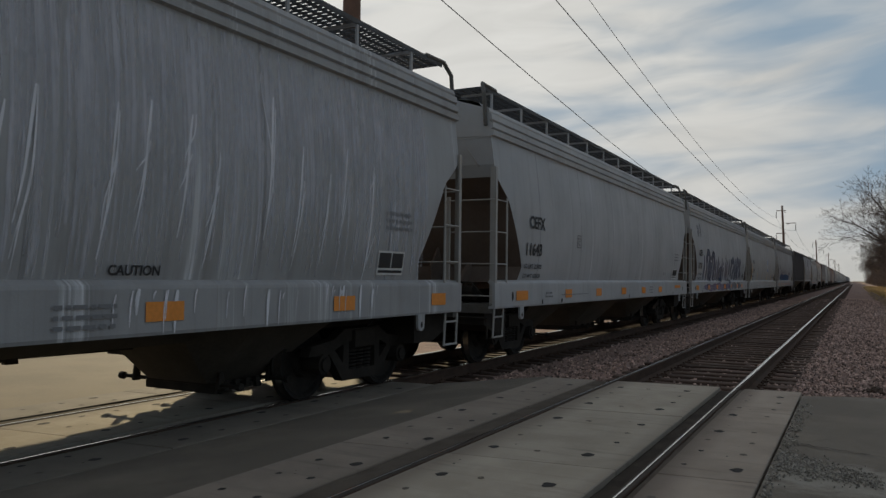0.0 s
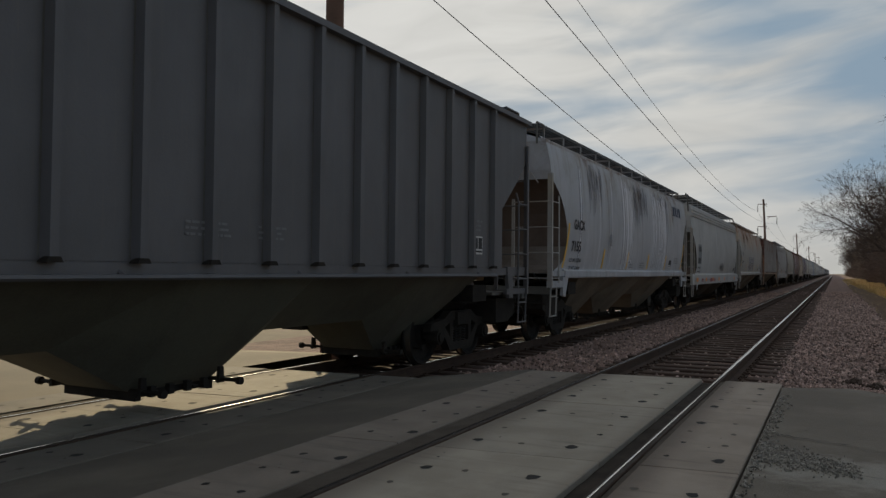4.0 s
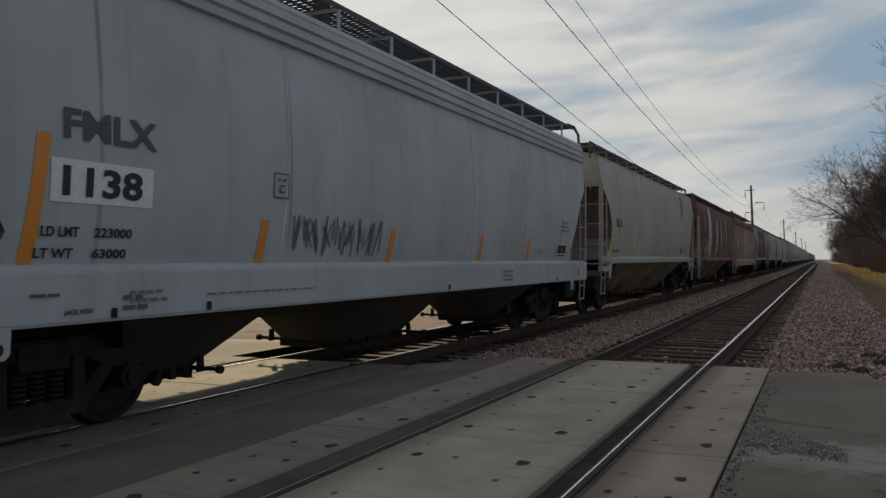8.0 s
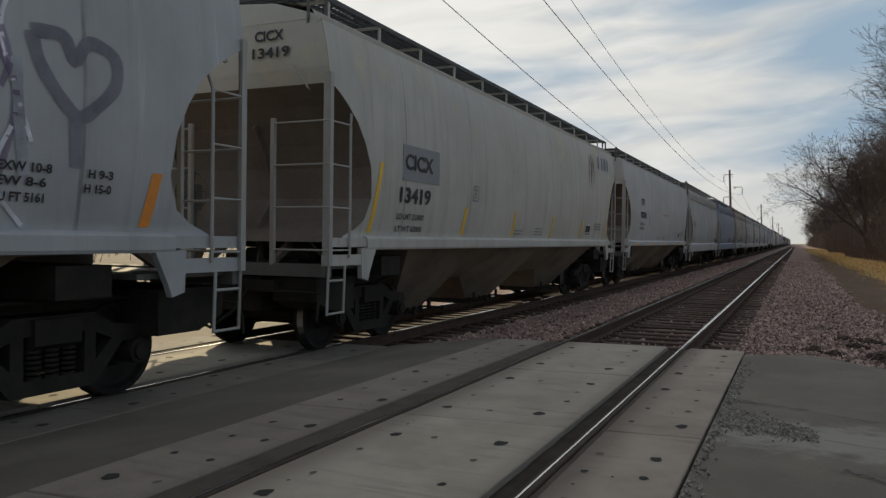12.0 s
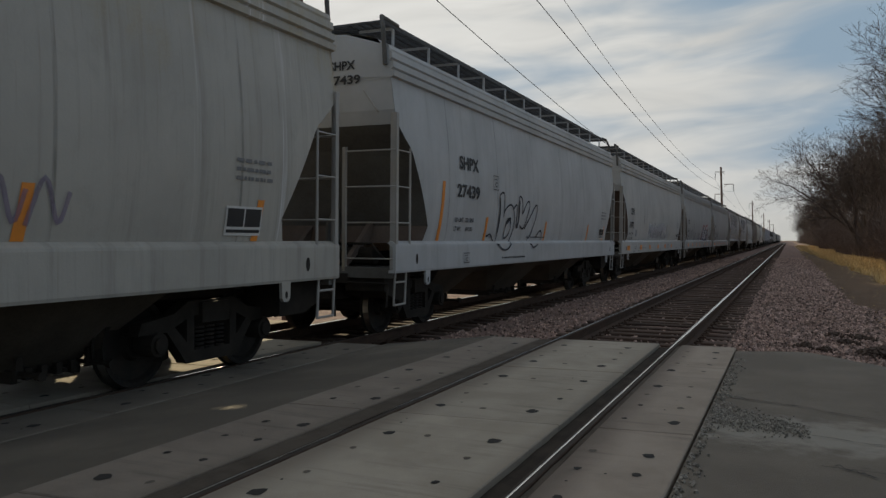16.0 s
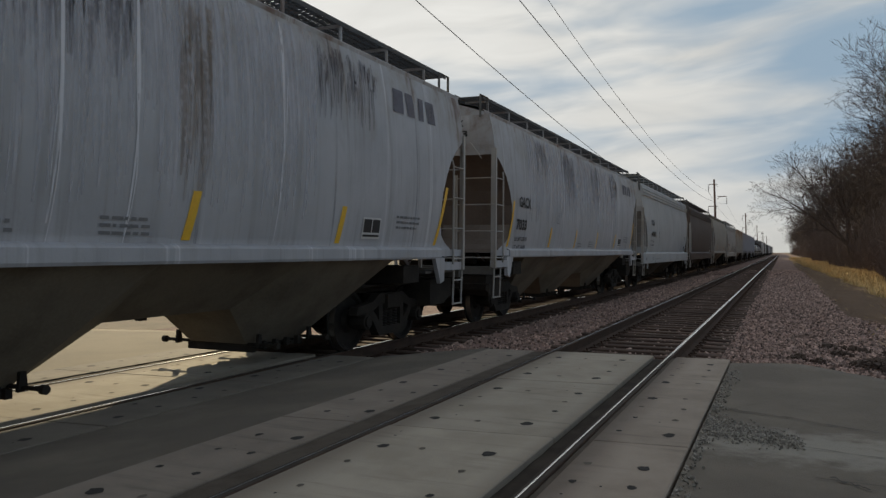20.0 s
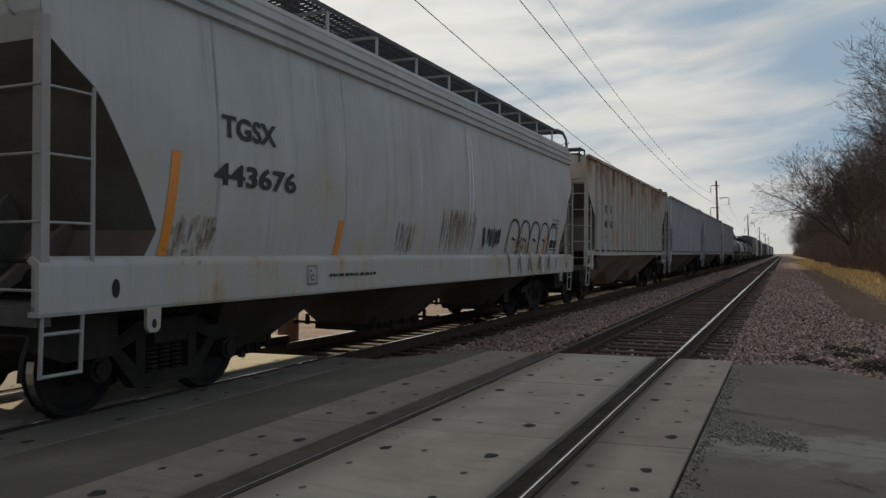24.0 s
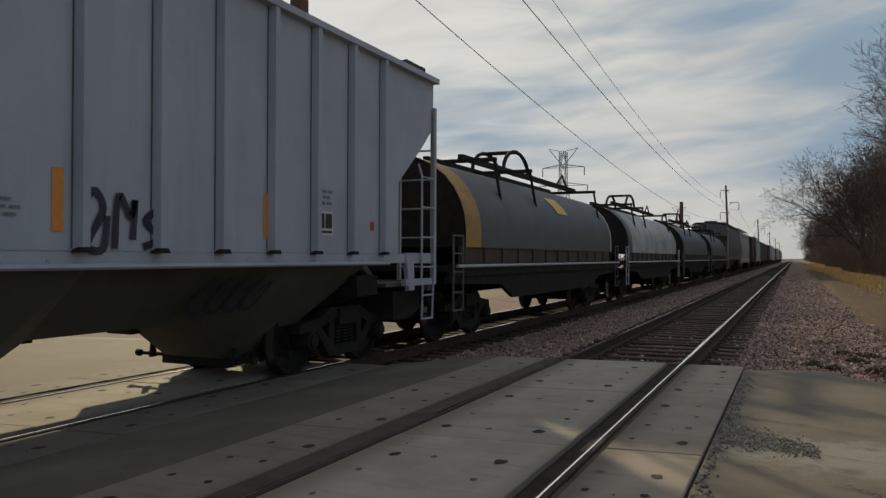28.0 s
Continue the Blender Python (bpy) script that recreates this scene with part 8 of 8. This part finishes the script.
SIDE["U"] = lambda z: 0.46 + (z - 0.28) * 1.06 / 1.28
strokes(CARS[34], "U", [[(3.3 + 0.28 * k, 1.35), (3.15 + 0.28 * k, 1.05), (3.4 + 0.28 * k, 0.95), (3.5 + 0.28 * k, 1.25), (3.35 + 0.28 * k, 1.15)] for k in range(4)], SPRAY["black"], 0.06, 0.03, label="black scrawl on the bay")
panel(CARS[34], "C", "red_tag", 6.2, 6.3, 1.92, 2.04, RED, 0.008)
dress(40)
dress(42)


def end_mark(i, rows):
    """Small marks high on the leading end, beside the ladder."""
    for s, x0, x1, z0, z1 in rows:
        vs, fs = GLYPHS[s]
        xa, xb = min(v[0] for v in vs), max(v[0] for v in vs)
        za, zb = min(v[1] for v in vs), max(v[1] for v in vs)
        me = bpy.data.meshes.new("end_lettering")
        me.from_pydata([(x0 + (x1 - x0) * (v[0] - xa) / (xb - xa), -HALF + 0.012, z0 + (z1 - z0) * (v[1] - za) / (zb - za)) for v in vs], [], fs)
        me.materials.append(BLACK)
        o = new("end_lettering", me)
        o.parent = CARS[i]


for i, a, b in ((9, "TILX", "516589"), (15, "CICX", "13457"), (16, "CICX", "13419"), (21, "SHPX", "27439"), (26, "GACX", "7033"), (13, "TILX", ""), (31, "ITLX", "40"), (32, "PLCX", "21444")):
    end_mark(i, [(a, 0.40, 0.86, 4.08, 4.22)] + ([(b, 0.36, 0.95, 3.86, 4.00)] if b else []))
# yellow emblem on the hood of the first coil car
me = bpy.data.meshes.new("emblem")
pts = []
for yy, a in ((-1.15, 46), (-0.15, 46), (-0.95, 36), (0.05, 36), (-0.80, 26), (0.15, 26)):
    t = radians(a)
    pts.append((1.485 * math.cos(t), yy + 1.2, 2.05 + 1.435 * math.sin(t)))
me.from_pydata(pts, [], [(0, 1, 3, 2), (2, 3, 5, 4)])
me.materials.append(YELLOW)
em = new("emblem", me)
em.parent = CARS[35]
em["label"] = "plain yellow painted emblem"

# ---------------------------------------------------------------- trees, brush, grass
def limb(vs, fs, p, q, r0, r1, n=4):
    d = (q - p).normalized()
    a = d.orthogonal().normalized()
    b = d.cross(a)
    k = len(vs)
    for c, r in ((p, r0), (q, r1)):
        for i in range(n):
            t = 2 * math.pi * i / n
            vs.append(tuple(c + a * (r * math.cos(t)) + b * (r * math.sin(t))))
    for i in range(n):
        j = (i + 1) % n
        fs.append((k + i, k + j, k + n + j, k + n + i))


def tip(vs, fs, p, q, r):
    """The pointed end of a twig."""
    d = (q - p).normalized()
    a = d.orthogonal().normalized()
    b = d.cross(a)
    k = len(vs)
    for i in range(3):
        t = 2 * math.pi * i / 3
        vs.append(tuple(p + a * (r * math.cos(t)) + b * (r * math.sin(t))))
    vs.append(tuple(q))
    fs.extend(((k, k + 1, k + 3), (k + 1, k + 2, k + 3), (k + 2, k, k + 3)))


SEGS = (5, 5, 4, 3, 2, 1)


def grow(out, rnd, p, d, length, r, level, counts, rise, thin):
    """A limb that bends upwards, with side limbs along it that are built the same way."""
    vs, fs = out
    last = level == len(counts)
    if last:
        tip(vs, fs, p, p + (d + Vector((rnd.gauss(0, 0.15), rnd.gauss(0, 0.15), 0.1))).normalized() * length, max(r, thin))
        return
    n = SEGS[level]
    ways, knots, radii = [], [p], [r]
    for i in range(n):
        d = (d + Vector((rnd.gauss(0, 0.14), rnd.gauss(0, 0.14), rnd.gauss(0, 0.10) + rise))).normalized()
        knots.append(knots[-1] + d * (length / n))
        radii.append(max(thin, r * (1 - 0.72 * (i + 1) / n)))
        ways.append(d)
    for i in range(n):
        limb(vs, fs, knots[i], knots[i + 1], radii[i], radii[i + 1], 5 if level < 2 else 3)
    m = counts[level]
    for k in range(m):
        u = 0.28 + 0.72 * (k + rnd.random()) / m
        i = min(n - 1, int(u * n))
        at = knots[i].lerp(knots[i + 1], u * n - i)
        w = ways[i]
        side = w.orthogonal().normalized()
        side.rotate(Matrix.Rotation(k * 2.4 + rnd.uniform(-0.5, 0.5), 3, w))
        c = rnd.uniform(0.55, 1.05)
        way = (w * math.cos(c) + side * math.sin(c)).normalized()
        grow(out, rnd, at, way, length * rnd.uniform(0.42, 0.66) * (1.15 - 0.45 * u), max(thin, radii[i] * 0.55), level + 1, counts, rise, thin)
    grow(out, rnd, knots[-1], ways[-1], length * 0.35, radii[-1], level + 1, counts, rise, thin)


def bare_tree(h, seed, counts, trunk=0.26, lean=(0, 0), rise=0.05, thin=0.008, forks=4, fan=0.7):
    """A leafless tree: a short trunk that forks into limbs, boughs, branches and twigs."""
    rnd = random.Random(seed)
    top = top_level("bare_tree", "leafless grey-brown tree with fine twigs", "tree", group="trees beside the track")
    tv, tf, crown = [], [], ([], [])
    p = Vector((0, 0, -0.6))
    th = h * rnd.uniform(0.20, 0.28)
    d = Vector((lean[0], lean[1], 1)).normalized()
    for i in range(4):
        q = p + (d + Vector((rnd.gauss(0, 0.05), rnd.gauss(0, 0.05), 0))) * (th / 4)
        limb(tv, tf, p, q, trunk * (1 - 0.07 * i), trunk * (1 - 0.07 * (i + 1)), 8)
        p = q
    for k in range(forks):
        a = 2 * math.pi * (k + rnd.random() * 0.5) / forks
        way = (d + Vector((math.cos(a), math.sin(a), 0)) * fan * rnd.uniform(0.35, 1.0)).normalized()
        grow(crown, rnd, p, way, h * rnd.uniform(0.50, 0.64), trunk * 0.55, 1, counts, rise, thin)
    for name, (v, f), m in (("trunk", (tv, tf), BARK), ("crown", crown, TWIG)):
        me = bpy.data.meshes.new(name)
        me.from_pydata(v, [], f)
        me.materials.append(m)
        o = new(name, me)
        o.parent = top
    return top


FULL, FAR = (0, 8, 6, 5, 5), (0, 7, 5, 5)
KINDS = [bare_tree(17, 1, FULL), bare_tree(15, 2, FULL, fan=0.6), bare_tree(19, 3, FULL, 0.30, fan=0.6), bare_tree(13, 4, FULL, 0.2, fan=0.9),
         bare_tree(15, 5, FAR, thin=0.02), bare_tree(17, 6, FAR, thin=0.02, fan=0.6), bare_tree(12, 7, FAR, 0.2, thin=0.018)]
wide = bare_tree(14.5, 9, FULL, 0.32, lean=(-0.30, 0), rise=0.03, forks=5, fan=1.0)
wide.matrix_basis = pose(7.6, 94, -0.5)
rs = random.Random(21)
# x, y, kind of the trees that stand out one by one
spots = [(9.9, 60, 2), (10.4, 52, 0), (11.2, 70, 0), (10.6, 80, 1), (13.5, 64, 2), (9.6, 90, 3), (13.0, 76, 0), (14.5, 70, 1), (8.6, 104, 1), (11.5, 98, 0), (13.8, 56, 3), (15.0, 82, 0), (9.0, 116, 1), (12.2, 112, 3)]
for i in range(44):
    y = 108 + 480 * (i / 44) ** 1.6
    spots.append((7.2 + abs(rs.gauss(0, 4.0)), y + rs.uniform(-4, 4), rs.randrange(4, 7)))
used = set()
for x, y, k in spots:
    m = pose(x, y, -0.5, 0, 0, rs.uniform(0, 360))
    if k not in used:
        used.add(k)
        KINDS[k].matrix_basis = m
    else:
        copy_thing(KINDS[k], m)


def thicket(name, count, xr, yr, h0, h1, mat, label, seed, power=1.5):
    rnd = random.Random(seed)
    vs, fs = [], []
    for i in range(count):
        y = yr[0] + (yr[1] - yr[0]) * rnd.random() ** power
        x = xr[0] + (xr[1] - xr[0]) * rnd.random() ** 1.4 + 0.8 * math.sin(y * 0.11)
        h = rnd.uniform(h0, h1) * (0.7 + 0.3 * math.sin(y * 0.23 + 1) ** 2)
        p = Vector((x, y, -0.5))
        d = Vector((rnd.gauss(0, 0.18), rnd.gauss(0, 0.18), 1)).normalized()
        r = 0.012 + 0.010 * h0 * rnd.random()
        q = p
        for s in range(3):
            e = q + d * (h / 3)
            limb(vs, fs, q, e, r, r * 0.7, 3)
            for t in range(2):
                b = (d + Vector((rnd.gauss(0, 0.7), rnd.gauss(0, 0.7), rnd.gauss(0.1, 0.3)))).normalized()
                limb(vs, fs, q.lerp(e, rnd.random()), q.lerp(e, rnd.random()) + b * (h * 0.28), r * 0.6, r * 0.3, 3)
            d = (d + Vector((rnd.gauss(0, 0.2), rnd.gauss(0, 0.2), 0))).normalized()
            q, r = e, r * 0.7
    me = bpy.data.meshes.new(name)
    me.from_pydata(vs, [], fs)
    me.materials.append(mat)
    return tagged(new(name, me), label, "brush", kind="stuff")


thicket("brush_near", 3600, (6.0, 16), (46, 190), 2.5, 6.5, BRUSH, "dense dark leafless brush under the trees", 31)
thicket("brush_far", 2600, (6.8, 18), (150, 620), 4.0, 9.0, BRUSH, "dense dark leafless brush along the track", 32)
thicket("brush_west", 1800, (-62, -40), (-20, 330), 2.0, 5.0, BRUSH, "low leafless brush beyond the far road", 33, 1.0)


def grass_edge(y):
    return 3.45 - 0.016 * max(0.0, min(y, 110) - 40) + 0.35 * noise.noise((y * 0.16, 7, 0)) + 0.2 * noise.noise((y * 0.9, 3, 0))


def grass(name, count, xr, yr, label, seed):
    rnd = random.Random(seed)
    vs, fs = [], []
    for i in range(count):
        y = yr[0] + (yr[1] - yr[0]) * rnd.random() ** 2.0
        x = xr[0] + (xr[1] - xr[0]) * rnd.random()
        edge = grass_edge(y)
        near = min(1.0, max(0.0, (edge - x) / 1.6))
        if rnd.random() > (1 - near) ** 2 * 0.30 + 0.04 and x < edge:
            continue
        h = (0.35 if x < edge else 1.0) * rnd.uniform(0.18, 0.55) * (0.6 + 0.6 * abs(noise.noise((x * 0.5, y * 0.3, 2))))
        z = bed(min(x, 7), y) - 0.02
        a = rnd.uniform(0, 6.28)
        w = 0.012 + y * 0.00025
        dx, dy = math.cos(a) * w, math.sin(a) * w
        lx, ly = rnd.gauss(0, 0.14), rnd.gauss(0, 0.14)
        k = len(vs)
        vs += [(x - dx, y - dy, z), (x + dx, y + dy, z), (x + dx * 0.6 + lx * 0.5, y + dy * 0.6 + ly * 0.5, z + h * 0.65), (x - dx * 0.6 + lx * 0.5, y - dy * 0.6 + ly * 0.5, z + h * 0.65), (x + lx, y + ly, z + h)]
        fs += [(k, k + 1, k + 2, k + 3), (k + 3, k + 2, k + 4)]
    me = bpy.data.meshes.new(name)
    me.from_pydata(vs, [], fs)
    me.materials.append(STRAW)
    return tagged(new(name, me), label, "grass", kind="stuff")


grass("dry_grass", 84000, (1.6, 9.5), (13, 240), "tall dry straw-yellow grass beside the stones", 41)


def earth(u, y):
    """A point of the strip of earth; u: 0 at the stones, 1 under the grass."""
    x0 = 1.35 + 0.3 * noise.noise((0.3 * y, 1, 0)) + max(0.0, 22.5 - y) * 0.32
    x = x0 + u * (5.6 - x0) if x0 < 5.0 else x0 + 0.6 * u
    return x, y, bed(x, y) + 0.10 * min(1.0, 8 * u) - 0.03 + 0.02 * noise.noise((x * 2, y * 0.8, 3))


bm = bmesh.new()
grid(bm, [[earth(u, y) for u in (0, 0.06, 0.14, 0.25, 0.4, 0.55, 0.7, 0.85, 1)] for y in [17 + 0.7 * i for i in range(70)] + [67 + 3 * i for i in range(20)]])
tagged(finish("earth_strip", oriented(bm), EARTH), "dark leafy earth between the stones and the grass", "earth", kind="structure")
sheet("verge", [3.9, 4.4, 7.0, 14, 40], [13, 20, 30, 45, 70, 110, 180, 300, 620], lambda x, y: (-0.37 if x < 4 else -0.42) + 0.05 * noise.noise((x, y * 0.2, 5)), STRAW, "straw-covered verge below the trees", "verge")



# ---------------------------------------------------------------- motion of the train
def motions():
    for car, y in zip(CARS, CENTRES):
        walk(car, [(t, pose(TRAIN_X, y - s, TRAIN_Z)) for t, s in enumerate(TRAVEL)])


motions()
